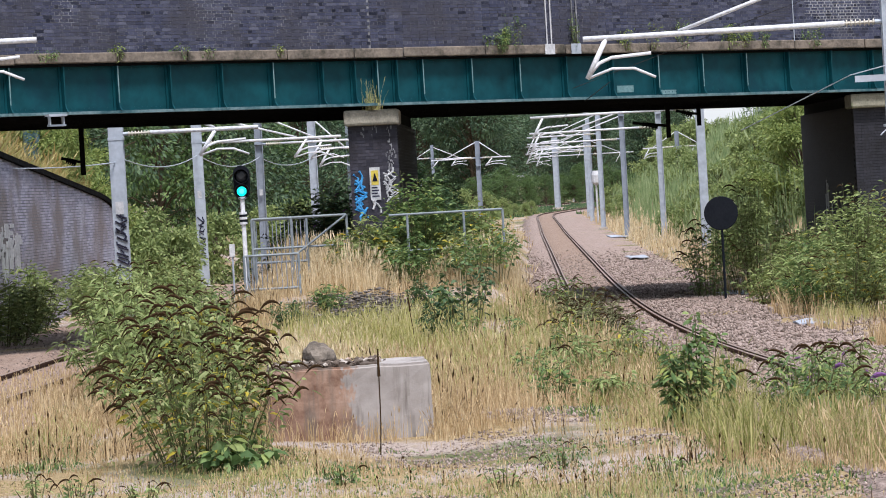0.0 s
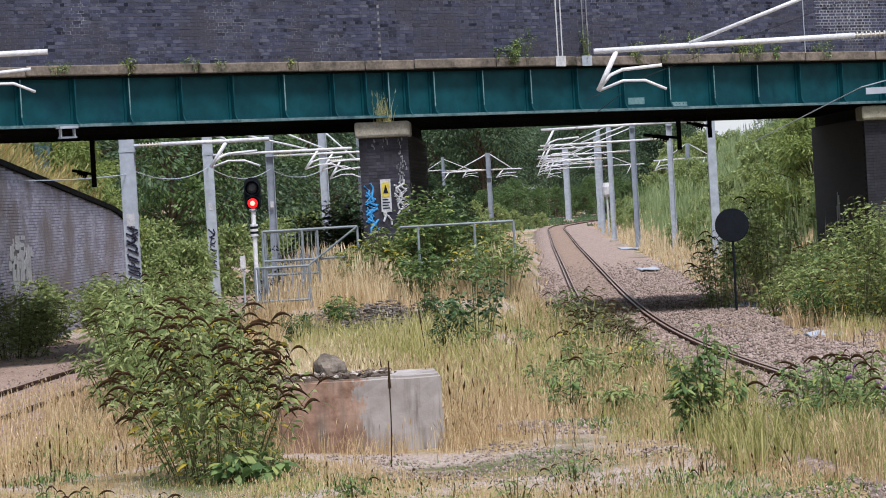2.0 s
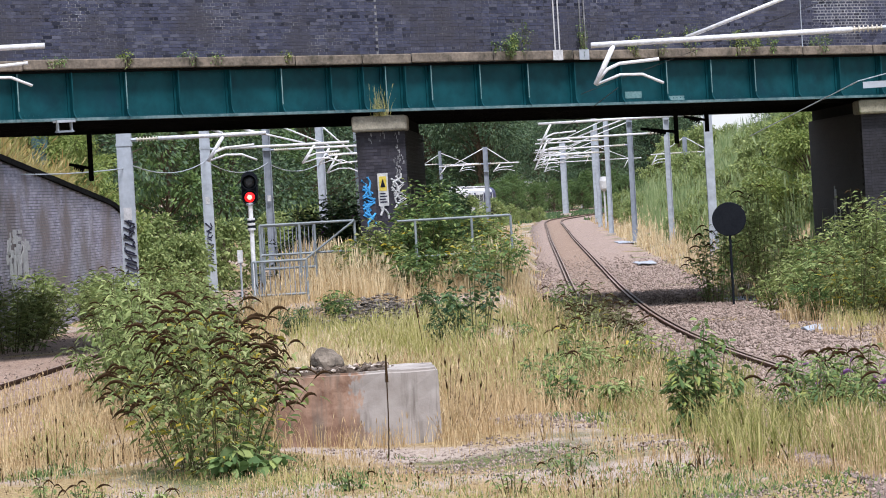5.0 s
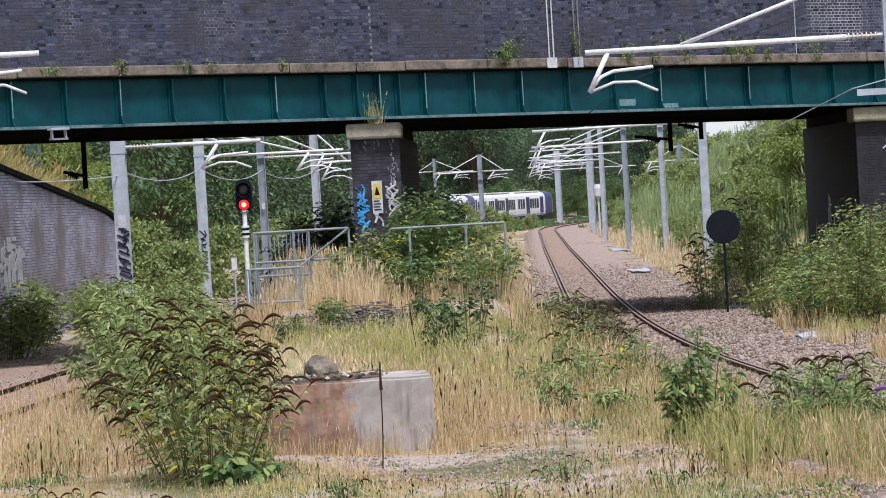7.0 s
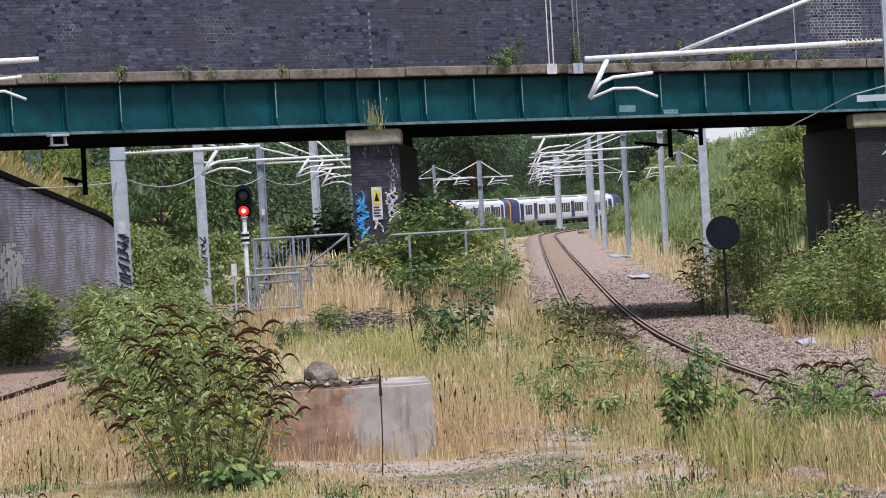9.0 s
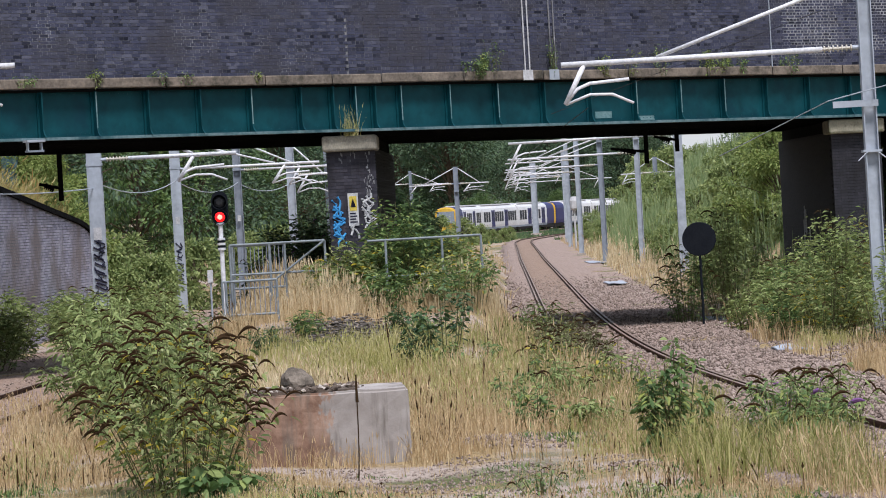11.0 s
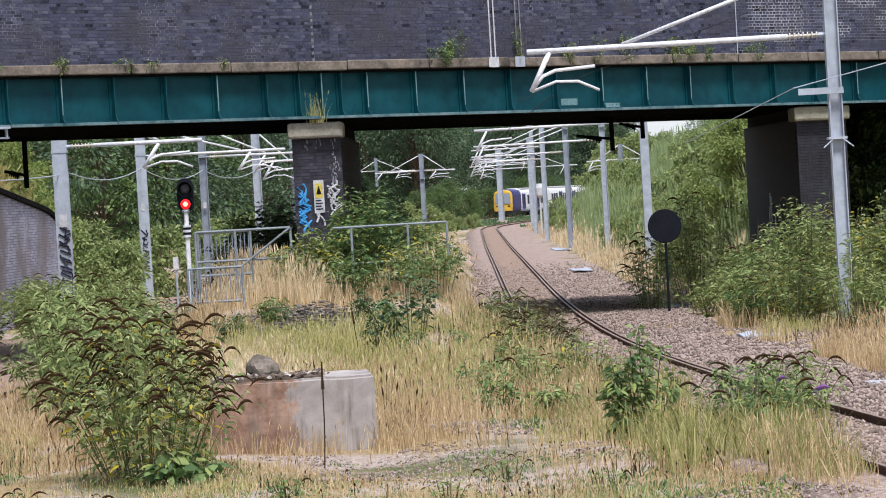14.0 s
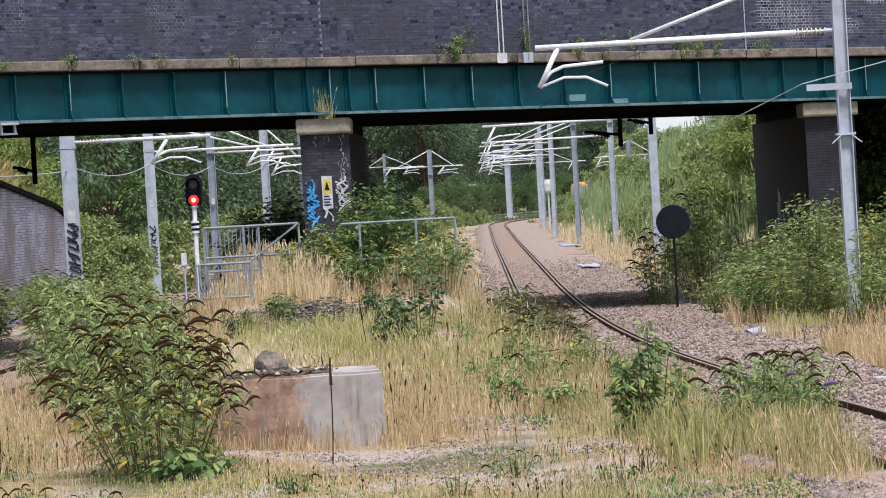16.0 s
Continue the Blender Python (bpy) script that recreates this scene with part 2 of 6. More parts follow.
GREEN_CORE, RED_CORE = glowing("green_signal_core", (0.05, 0.95, 0.85), 1.2), glowing("red_signal_core", (1.0, 0.3, 0.22), 1.2)
LAMP_OFF = mottled("unlit_lens", (0.01, 0.012, 0.014), (0.03, 0.03, 0.034), 3, 20, 0.2)
SPRAYBLUE = mottled("blue_spray_paint", (0.03, 0.22, 0.5), (0.08, 0.38, 0.72), 4, 20, 0.7)
SPRAYWHITE = mottled("white_spray_paint", (0.38, 0.38, 0.4), (0.58, 0.58, 0.6), 4, 20, 0.7)
SPRAYYELLOW = mottled("yellow_spray_paint", (0.5, 0.38, 0.05), (0.7, 0.55, 0.12), 4, 20, 0.7)
SPRAYBLACK = mottled("black_spray_paint", (0.008, 0.008, 0.02), (0.02, 0.02, 0.05), 4, 20, 0.7)
SIGNBLUE = mottled("pale_blue_litter", (0.3, 0.33, 0.4), (0.42, 0.45, 0.52), 4, 20, 0.7)

for m, v in ((NAVY, 0.08), (SILVER, 0.12), (TEAL, 0.14), (BRICK, 0.12), (BRICK_ONE, 0.12), (PIERBRICK, 0.1), (RUST, 0.1), (YELLOW, 0.15)):
    m.node_tree.nodes["Principled BSDF"].inputs["Specular IOR Level"].default_value = v


def block_concrete():
    """Pale cast concrete, rust-brown over one half, with dark drips."""
    m, n, l, b = material("block_concrete", 0.92)
    sep = n.new("ShaderNodeSeparateXYZ")
    l.new(n.new("ShaderNodeTexCoord").outputs["Object"], sep.inputs[0])
    wob = n.new("ShaderNodeMath")
    wob.operation = "MULTIPLY_ADD"
    wob.inputs[1].default_value = 1.85
    l.new(noise_tex(n, l, 1.6, 5.0, 0.7, stretch=(1, 1, 0.5)), wob.inputs[0])
    l.new(sep.outputs[0], wob.inputs[2])
    base = ramp(n, l, noise_tex(n, l, 2.2, 4.0, 0.6), [(0.3, (0.25, 0.22, 0.205)), (0.7, (0.39, 0.355, 0.34))])
    brown = ramp(n, l, noise_tex(n, l, 3.0, 5.0, 0.7), [(0.3, (0.15, 0.08, 0.055)), (0.5, (0.3, 0.19, 0.14)), (0.7, (0.38, 0.28, 0.225))])
    col = mix(n, l, ramp(n, l, wob.outputs[0], [(0.0, (1, 1, 1)), (0.06, (0, 0, 0))]), base, brown)
    drip = noise_tex(n, l, 5.0, 4.0, 0.6, stretch=(1, 1, 0.12))
    col = mix(n, l, ramp(n, l, drip, [(0.5, (0, 0, 0)), (0.64, (0.85, 0.85, 0.85))]), col, (0.13, 0.11, 0.095))
    l.new(col, b.inputs["Base Color"])
    bump(n, l, b, noise_tex(n, l, 26.0, 4.0), 0.4, 0.01)
    return m


BLOCKCONC = block_concrete()


# ---- building helpers ----
def mesh_of(name, bm, mat, smooth=False):
    me = bpy.data.meshes.new(name)
    bm.normal_update()
    bm.to_mesh(me)
    bm.free()
    me.materials.append(mat)
    if smooth:
        me.polygons.foreach_set("use_smooth", [True] * len(me.polygons))
    return me


def part(name, bm, mat, parent=None, label="", smooth=False):
    ob = new(name, mesh_of(name, bm, mat, smooth))
    if parent is not None:
        ob.parent = parent
    if label:
        ob["label"] = label
    return ob


def quick(name, verts, faces, mat, parent=None, smooth=False):
    me = bpy.data.meshes.new(name)
    me.from_pydata(verts, [], faces)
    me.materials.append(mat)
    if smooth:
        me.polygons.foreach_set("use_smooth", [True] * len(me.polygons))
    ob = new(name, me)
    if parent is not None:
        ob.parent = parent
    return ob


def same(x, y, z):
    return (x, y, z)


def box(bm, x0, x1, y0, y1, z0, z1, at=same, bevel=0.0):
    vs = [bm.verts.new(at(x, y, z)) for x in (x0, x1) for y in (y0, y1) for z in (z0, z1)]
    fs = [bm.faces.new([vs[i] for i in q]) for q in ((0, 1, 3, 2), (4, 6, 7, 5), (0, 4, 5, 1), (2, 3, 7, 6), (0, 2, 6, 4), (1, 5, 7, 3))]
    if bevel:
        bmesh.ops.bevel(bm, geom=list({e for f in fs for e in f.edges}), offset=bevel, segments=2, affect="EDGES", profile=0.5)
    return bm


def tube(bm, points, radius, sides=8, taper=None):
    """A round bar along points; taper: radius at the far end."""
    points = [Vector(p) for p in points]
    rings = []
    for i, p in enumerate(points):
        d = (points[min(i + 1, len(points) - 1)] - points[max(i - 1, 0)]).normalized()
        a = d.orthogonal().normalized()
        c = d.cross(a)
        r = radius if taper is None else (taper[i] if isinstance(taper, list) else radius + (taper - radius) * i / (len(points) - 1))
        rings.append([bm.verts.new(p + r * (math.cos(2 * math.pi * k / sides) * a + math.sin(2 * math.pi * k / sides) * c)) for k in range(sides)])
    for ra, rb in zip(rings, rings[1:]):
        for k in range(sides):
            # rings are aligned to their nearest neighbour
            bm.faces.new((ra[k], ra[(k + 1) % sides], rb[(k + 1) % sides], rb[k]))
    bm.faces.new(rings[0][::-1])
    bm.faces.new(rings[-1])
    return bm


def lathe(bm, profile, centre=(0, 0, 0), axis="Z", sides=16):
    rings = []
    for r, h in profile:
        ring = []
        for k in range(sides):
            a = 2 * math.pi * k / sides
            v = (r * math.cos(a), r * math.sin(a), h) if axis == "Z" else ((r * math.cos(a), h, r * math.sin(a)) if axis == "Y" else (h, r * math.cos(a), r * math.sin(a)))
            ring.append(bm.verts.new(Vector(v) + Vector(centre)))
        rings.append(ring)
    for ra, rb in zip(rings, rings[1:]):
        for k in range(sides):
            bm.faces.new((ra[k], ra[(k + 1) % sides], rb[(k + 1) % sides], rb[k]))
    bm.faces.new(rings[0][::-1])
    bm.faces.new(rings[-1])
    bmesh.ops.recalc_face_normals(bm, faces=bm.faces)
    return bm


def empty(name, m=None):
    ob = new(name)
    if m is not None:
        ob.matrix_basis = m
    return ob


def smoothstep(a, b, v):
    t = np.clip((np.asarray(v, float) - a) / (b - a), 0, 1)
    return t * t * (3 - 2 * t)


# ---- the plan: two tracks, an old platform between them, cutting banks ----
RIGHT_Y = [20, 36, 44, 53, 60, 68, 85, 106, 131, 170, 209, 260, 319, 345, 385, 430, 520]
RIGHT_X = [7.0, 5.65, 5.05, 4.45, 4.05, 3.8, 3.82, 4.2, 4.77, 5.64, 6.5, 7.75, 9.15, 10.2, 14.8, 25.0, 50.0]
LEFT_Y = [20, 45, 61, 65, 75, 110, 150, 210, 300, 380, 430, 456, 492, 560, 640, 760, 900]
LEFT_X = [-9.9, -8.6, -7.7, -7.5, -6.95, -5.1, -3.4, -2.5, -2.3, -0.2, 3.6, 8.0, 17.0, 36.0, 66.0, 124.0, 210.0]


def spline(ys, xs):
    """A smooth line x(y), sampled every metre."""
    yy = np.arange(ys[0], ys[-1] + 1.0)
    xx = np.interp(yy, ys, xs)
    for _ in range(3):
        pad = np.pad(xx, 7, mode="reflect", reflect_type="odd")
        xx = np.convolve(pad, np.ones(15) / 15, "valid")
    return yy, xx


RY, RX = spline(RIGHT_Y, RIGHT_X)
LY, LX = spline(LEFT_Y, LEFT_X)


def x_right(y):
    return np.interp(y, RY, RX)


def x_left(y):
    return np.interp(y, LY, LX)


def height(x, y):
    """The ground's height."""
    x, y = np.asarray(x, float), np.asarray(y, float)
    xr, xl = x_right(y), x_left(y)
    h = np.full(np.broadcast(x, y).shape, -0.2)
    mound = smoothstep(62, 78, y) * (1 - smoothstep(170, 250, y))
    inside = smoothstep(xl + 2.0, xl + 3.2, x) * (1 - smoothstep(xr - 2.7, xr - 1.6, x))
    h = h + 1.1 * mound * inside
    far = smoothstep(92, 112, y)
    bank = smoothstep(3.4, 13, x - xr) * (0.7 + 4.0 * far) + 1.2 * smoothstep(12, 26, x - xr) * far
    bank = bank + smoothstep(3.0, 14, xl - x) * (0.6 + 3.2 * smoothstep(95, 125, y))
    edge = smoothstep(380, 460, y)
    wx, wt = -11.35 + (y - 89) * 0.0542, 4.45 - (y - 89) * 0.0675
    fill = smoothstep(0.5, 0.9, wx - x) * smoothstep(85, 88, y) * (1 - smoothstep(111, 118, y))
    h = h + bank * (1 - edge)
    h = h + fill * np.maximum(0, wt - h)
    return h + 5.0 * smoothstep(560, 700, y) * smoothstep(40, 160, np.abs(x - xl)) + 0.05 * np.sin(x * 1.3 + y * 0.4) + 0.04 * np.sin(x * 0.7 - y * 0.9)


def build_ground():
    ys = np.concatenate([np.arange(-40, 30, 5.0), np.arange(30, 110, 0.5), np.arange(110, 260, 1.5), np.arange(260, 600, 6.0), [620, 660, 720, 800, 950, 1200, 1700, 2400, 3200]])
    xs = np.concatenate([[-2500, -1400, -800, -400, -200, -120, -80, -60, -45, -36], np.arange(-30, 30.1, 0.5), [36, 45, 60, 80, 120, 200, 400, 800, 1400, 2500]])
    X, Y = np.meshgrid(xs, ys)
    Z = height(X, Y)
    verts = np.stack([X, Y, Z], -1).reshape(-1, 3).tolist()
    w = len(xs)
    faces = [(j * w + i, j * w + i + 1, (j + 1) * w + i + 1, (j + 1) * w + i) for j in range(len(ys) - 1) for i in range(w - 1)]
    m, n, l, b = material("dry_ground", 0.97)
    patch = noise_tex(n, l, 0.35, 5.0, 0.7)
    fine = noise_tex(n, l, 14.0, 5.0, 0.75)
    straw = ramp(n, l, fine, [(0.25, (0.1, 0.07, 0.034)), (0.5, (0.3, 0.215, 0.11)), (0.75, (0.52, 0.4, 0.23))])
    grit = ramp(n, l, noise_tex(n, l, 22.0, 4.0, 0.8), [(0.3, (0.14, 0.105, 0.085)), (0.5, (0.36, 0.29, 0.25)), (0.7, (0.58, 0.49, 0.43))])
    green = ramp(n, l, fine, [(0.3, (0.05, 0.06, 0.025)), (0.7, (0.16, 0.17, 0.06))])
    col = mix(n, l, ramp(n, l, patch, [(0.47, (0, 0, 0)), (0.55, (1, 1, 1))]), straw, grit)
    col = mix(n, l, ramp(n, l, noise_tex(n, l, 0.22, 4.0, 0.6), [(0.52, (0, 0, 0)), (0.62, (1, 1, 1))]), col, green)
    l.new(col, b.inputs["Base Color"])
    bump(n, l, b, fine, 0.8, 0.05)
    tagged(quick("ground", verts, faces, m, smooth=True), "dry railway ground of straw, gravel and weeds", "ground", kind="structure")


build_ground()


def ribbon(name, ys, centre, half, z_mid, z_edge, mat, label, category, cess=0.2, left=0.0):
    """A ballast bed along a track, domed across."""
    across = [(-half - 1.1 - left, z_edge), (-half - left, z_mid - 0.04), (-half, z_mid - 0.02), (-0.8, z_mid), (0.8, z_mid), (half, z_mid - 0.02), (half + cess, z_mid - 0.06), (half + cess + 0.9, z_edge)]
    verts, faces = [], []
    for y in ys:
        c = float(centre(y))
        for dx, z in across:
            verts.append((c + dx, y, z + 0.025 * noise.noise((c + dx, y * 0.8, 0.0))))
    k = len(across)
    for j in range(len(ys) - 1):
        for i in range(k - 1):
            faces.append((j * k + i, j * k + i + 1, (j + 1) * k + i + 1, (j + 1) * k + i))
    return tagged(quick(name, verts, faces, mat, smooth=True), label, category, kind="structure")


def ballast_material(rust=0.0):
    m, n, l, b = material("rusty_ballast" if rust else "ballast_bed", 0.97)
    v = n.new("ShaderNodeTexVoronoi")
    v.inputs["Scale"].default_value = 11.0
    l.new(n.new("ShaderNodeNewGeometry").outputs["Position"], v.inputs["Vector"])
    col = ramp(n, l, v.outputs["Distance"], [(0.1, (0.47, 0.365, 0.33)), (0.5, (0.3, 0.225, 0.2)), (0.85, (0.1, 0.072, 0.06))])
    col = mix(n, l, ramp(n, l, noise_tex(n, l, 1.6, 6.0, 0.75, stretch=(1, 0.16, 1)), [(0.4, (0, 0, 0)), (0.62, (1, 1, 1))]), col, mix(n, l, 0.6, col, (0.17, 0.11, 0.08)))
    col = mix(n, l, 0.4, col, ramp(n, l, noise_tex(n, l, 9.0, 5.0, 0.8, stretch=(1, 0.25, 1)), [(0.35, (0.18, 0.13, 0.108)), (0.65, (0.52, 0.405, 0.355))]))
    if rust:
        col = mix(n, l, rust, col, ramp(n, l, noise_tex(n, l, 4.0, 5.0, 0.7), [(0.35, (0.15, 0.085, 0.05)), (0.65, (0.3, 0.2, 0.13))]))
    l.new(col, b.inputs["Base Color"])
    bump(n, l, b, v.outputs["Distance"], 0.9, 0.04)
    return m


BED = ballast_material()
track_ys = list(np.arange(24, 130, 1.0)) + list(np.arange(130, 500, 4.0))
ribbon("ballast_right", track_ys, x_right, 1.75, -0.1, -0.5, BED, "pinkish grey stone ballast under the single track", "ballast", 1.6)
ribbon("ballast_left", track_ys + list(np.arange(500, 880, 6.0)), x_left, 1.75, -0.1, -0.5, ballast_material(0.35), "rust-tinged stone ballast under the curving track", "ballast", 0.2, 2.6)


def rusty_middle():
    """Iron-stained stones lying between the rails."""
    ys = [y for y in track_ys if y < 400]
    verts, faces = [], []
    for y in ys:
        c = float(x_right(y))
        for dx, z in ((-0.66, -0.13), (-0.56, -0.068), (0.0, -0.055), (0.56, -0.068), (0.66, -0.13)):
            verts.append((c + dx, y, z))
    for k in range(len(ys) - 1):
        for i in range(4):
            faces.append((k * 5 + i, k * 5 + i + 1, k * 5 + i + 6, k * 5 + i + 5))
    tagged(quick("ballast_between_rails", verts, faces, ballast_material(0.5), smooth=True), "rust-stained brown ballast between the rails", "ballast", kind="structure")


rusty_middle()


def rail(name, ys, centre, side, label):
    """One rail with head, web and foot, bent along its track."""
    prof = [(-0.075, -0.16), (0.075, -0.16), (0.075, -0.145), (0.012, -0.12), (0.012, -0.045), (0.036, -0.038), (0.036, -0.004), (0.026, 0.0), (-0.026, 0.0), (-0.036, -0.004), (-0.036, -0.038), (-0.012, -0.045), (-0.012, -0.12), (-0.075, -0.145)]
    verts, faces = [], []
    k = len(prof)
    for y in ys:
        c = float(centre(y))
        s = (float(centre(y + 1)) - float(centre(y - 1))) / 2
        nx, ny = 1 / math.hypot(1, s), -s / math.hypot(1, s)
        for px, pz in prof:
            o = side * 0.7525 + px
            verts.append((c + nx * o, y + ny * o, pz))
    for j in range(len(ys) - 1):
        for i in range(k):
            a, b2 = j * k + i, j * k + (i + 1) % k
            faces.append((a, b2, b2 + k, a + k))
    ob = quick(name, verts, faces, RUST)
    ob.data.materials.append(RAILHEAD)
    for i, poly in enumerate(ob.data.polygons):
        if i % k == 7:
            poly.material_index = 1
    return tagged(ob, label, "rail")


for side in (-1, 1):
    rail("rail", track_ys, x_right, side, "rusty steel running rail on grey ballast")
    rail("rail", track_ys + list(np.arange(500, 880, 6.0)), x_left, side, "rusty steel running rail beside weeds")

for side in (-0.84, 0.84):
    rail("check_rail", [y for y in track_ys if 50 < y < 345], x_right, side, "rusty check rail beside the running rail")

# ---- the bridge: skewed across the tracks ----
BA, BU = Vector((-9.3, 76.3, 0)), Vector((0.8178, 0.5755, 0))
FALL = -0.0095


def on_bridge(s, t, z):
    """s along the girder from its end, t back under the deck, z up; the deck falls slightly."""
    p = BA + BU * s + Vector((0.03, 1, 0)) * t
    return (p.x, p.y, z + FALL * s)


SOF, TOP = 5.03, 6.08


LIME_S = 22.7


def s_of(x):
    return (x - BA.x) / BU.x


def build_bridge():
    bridge = empty("bridge")
    tagged(bridge, "teal riveted girder bridge with blue brick parapet", "bridge")
    s0, s1 = -16.0, 42.0
    bm = box(bmesh.new(), s0, s1, 0.0, 0.04, SOF + 0.03, TOP - 0.02, on_bridge)
    part("girder_web", bm, TEAL, bridge, "teal painted steel web")
    part("bottom_flange", box(bmesh.new(), s0, s1, -0.28, 0.2, SOF - 0.03, SOF + 0.03, on_bridge), TEALPALE, bridge, "chalky teal bottom flange")
    # flange coloured near-black to give the shadow line below the coping
    part("top_flange", box(bmesh.new(), s0, s1, -0.2, 0.2, TOP - 0.05, TOP, on_bridge), NEARBLACK, bridge, "dark top flange under the stone course, overhang shade in its colour")
    # soffit, beams and rear girder carry the under-deck shade in their colour
    part("deck_soffit", box(bmesh.new(), s0, s1, 0.25, 12.0, SOF + 0.02, SOF + 0.5, on_bridge), NEARBLACK, bridge, "black underside, the deck's shade in its colour")
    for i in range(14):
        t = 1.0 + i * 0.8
        part("cross_beam", box(bmesh.new(), s0, s1, t, t + 0.12, SOF - 0.1, SOF + 0.02, on_bridge), NEARBLACK, bridge)
    part("rear_girder", box(bmesh.new(), s0, s1, 12.0, 12.2, SOF - 0.1, TOP, on_bridge), NEARBLACK, bridge)
    # stiffeners with a kicked-out foot
    bm = bmesh.new()
    pitch = 1.325
    prof = [(-0.0, TOP - 0.05), (-0.16, TOP - 0.05), (-0.16, SOF + 0.2), (-0.19, SOF + 0.11), (-0.26, SOF + 0.03), (-0.0, SOF + 0.03)]
    va = [bm.verts.new((0, t, z)) for t, z in prof]
    vb = [bm.verts.new((0.03, t, z)) for t, z in prof]
    bm.faces.new(va)
    bm.faces.new(vb[::-1])
    for i in range(len(prof)):
        j = (i + 1) % len(prof)
        bm.faces.new((va[j], va[i], vb[i], vb[j]))
    box(bm, -0.05, 0.08, -0.03, -0.002, SOF + 0.03, TOP - 0.05)
    me = mesh_of("stiffener", bm, TEAL)
    # thin pale strip that paints a highlight along the stiffener's edge
    bm = box(bmesh.new(), 0.004, 0.03, -0.166, -0.158, SOF + 0.2, TOP - 0.06)
    edge_me = mesh_of("stiffener_edge", bm, TEALEDGE)
    turn = math.degrees(math.atan2(BU.y, BU.x))
    marks = [8.25 - pitch * k for k in range(0, 12)] + [9.12, 9.72, 10.27] + [10.98 + 1.375 * k for k in range(0, 12)]
    for s in marks:
        ob = new("stiffener", me)
        p = on_bridge(s, 0, 0)
        ob.matrix_basis = pose(p[0], p[1], p[2], 0, 0, turn)
        ob.parent = bridge
        if int(s * 7) % 2 == 0:
            eo = new("chalky_edge", edge_me)
            eo.parent = ob
    # rivets along the web's edges
    bm = bmesh.new()
    s = 0.5
    while s < 26:
        for z in (SOF + 0.09, TOP - 0.11):
            box(bm, s, s + 0.025, -0.012, 0.0, z, z + 0.025, on_bridge)
        s += 0.111
    tagged(part("rivets", bm, TEAL, bridge), kind="stuff")
    for s, z, ln, h in ((16.7, SOF + 0.12, 0.5, 0.16), (17.9, SOF + 0.05, 0.6, 0.1)):
        part("chalk_patch", box(bmesh.new(), s, s + ln, -0.006, -0.002, z, z + h, on_bridge), TEALEDGE, bridge, "chalky worn patch in the paint")
    # stone course
    rnd = random.Random(4)
    joints = [-6.0, -3.6, -1.5, 0.61, 3.17, 4.88, 7.46, 9.25, 10.6, 12.91, 15.21, 17.76, 20.21, 22.3, 24.6, 27.0, 29.5, 32.0]
    for s, nxt in zip(joints, joints[1:]):
        ln = nxt - s
        dz, dt = rnd.uniform(-0.012, 0.012), rnd.uniform(-0.02, 0.02)
        part("coping_stone", box(bmesh.new(), s + 0.008, s + ln - 0.008, -0.34 + dt, 0.3, TOP + 0.005 + dz, TOP + 0.225 + dz, on_bridge, 0.025), STONE, bridge)
    part("limed_mortar", box(bmesh.new(), LIME_S, LIME_S + 9.0, -0.0885, -0.05, TOP + 0.5, TOP + 2.6, on_bridge), LIME, bridge, "pale limed mortar in a rebuilt panel")
    # parapet: recessed mortar core, bricks proud of it
    part("parapet_core", box(bmesh.new(), s0, s1, -0.088, 0.35, TOP + 0.002, TOP + 3.0, on_bridge), MORTAR, bridge, "blue brick parapet mortar")
    return bridge


BRIDGE = build_bridge()


def pier_at(x0, x1, lean=0.0):
    """Maps (a, t, z): a from 0 to 1 across the pier's front along the girder, t back under the deck."""
    def at(a, t, z):
        s = s_of(x0) + (s_of(x1) - s_of(x0)) * a
        p = on_bridge(s, t, 0)
        return (p[0] + lean * t, p[1], z)
    return at


def build_pier(name, x0, x1, zc, label, brick, lean=0.0, joint=None, cap=None):
    pier = empty(name)
    tagged(pier, label, "bridge pier")
    at = pier_at(x0, x1, lean)
    part("core", box(bmesh.new(), 0.012, 0.988, 0.162, 12.0, -0.6, zc - 0.3, at), joint or PIERJOINT, pier)
    part("cap_stone", box(bmesh.new(), -0.06, 1.06, -0.12, 1.2, zc - 0.36, zc, at, 0.06), cap or CAPSTONE, pier, "weathered pale cap stone")
    # coloured as dark as the shade beneath the deck
    part("bearing_wall", box(bmesh.new(), 0.1, 0.9, 1.2, 12.0, zc - 0.3, zc + 0.0, at), NEARBLACK, pier)
    bm = bmesh.new()
    wid = (Vector(at(1, 0, 0)) - Vector(at(0, 0, 0))).length
    z, row = -0.5, 0
    while z < zc - 0.37:
        step = 0.225 if row % 2 else 0.1125
        n = max(2, round(wid / step))
        for i in range(n):
            a0, a1 = i / n + 0.005 / wid, (i + 1) / n - 0.005 / wid
            d = random.uniform(-0.004, 0.004)
            box(bm, a0, a1, 0.15 + d, 0.25, z + 0.005, z + 0.07, at)
        z, row = z + 0.075, row + 1
    tagged(part("bricks", bm, brick, pier), kind="stuff")
    # side faces under the deck, their shade put into the brick colour
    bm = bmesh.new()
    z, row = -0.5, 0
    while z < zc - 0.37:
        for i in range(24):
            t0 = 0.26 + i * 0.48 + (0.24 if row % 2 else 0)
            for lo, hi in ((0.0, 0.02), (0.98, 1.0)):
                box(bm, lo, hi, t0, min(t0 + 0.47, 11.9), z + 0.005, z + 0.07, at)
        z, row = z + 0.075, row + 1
    tagged(part("side_bricks", bm, SHADEBRICK, pier), kind="stuff")
    return pier


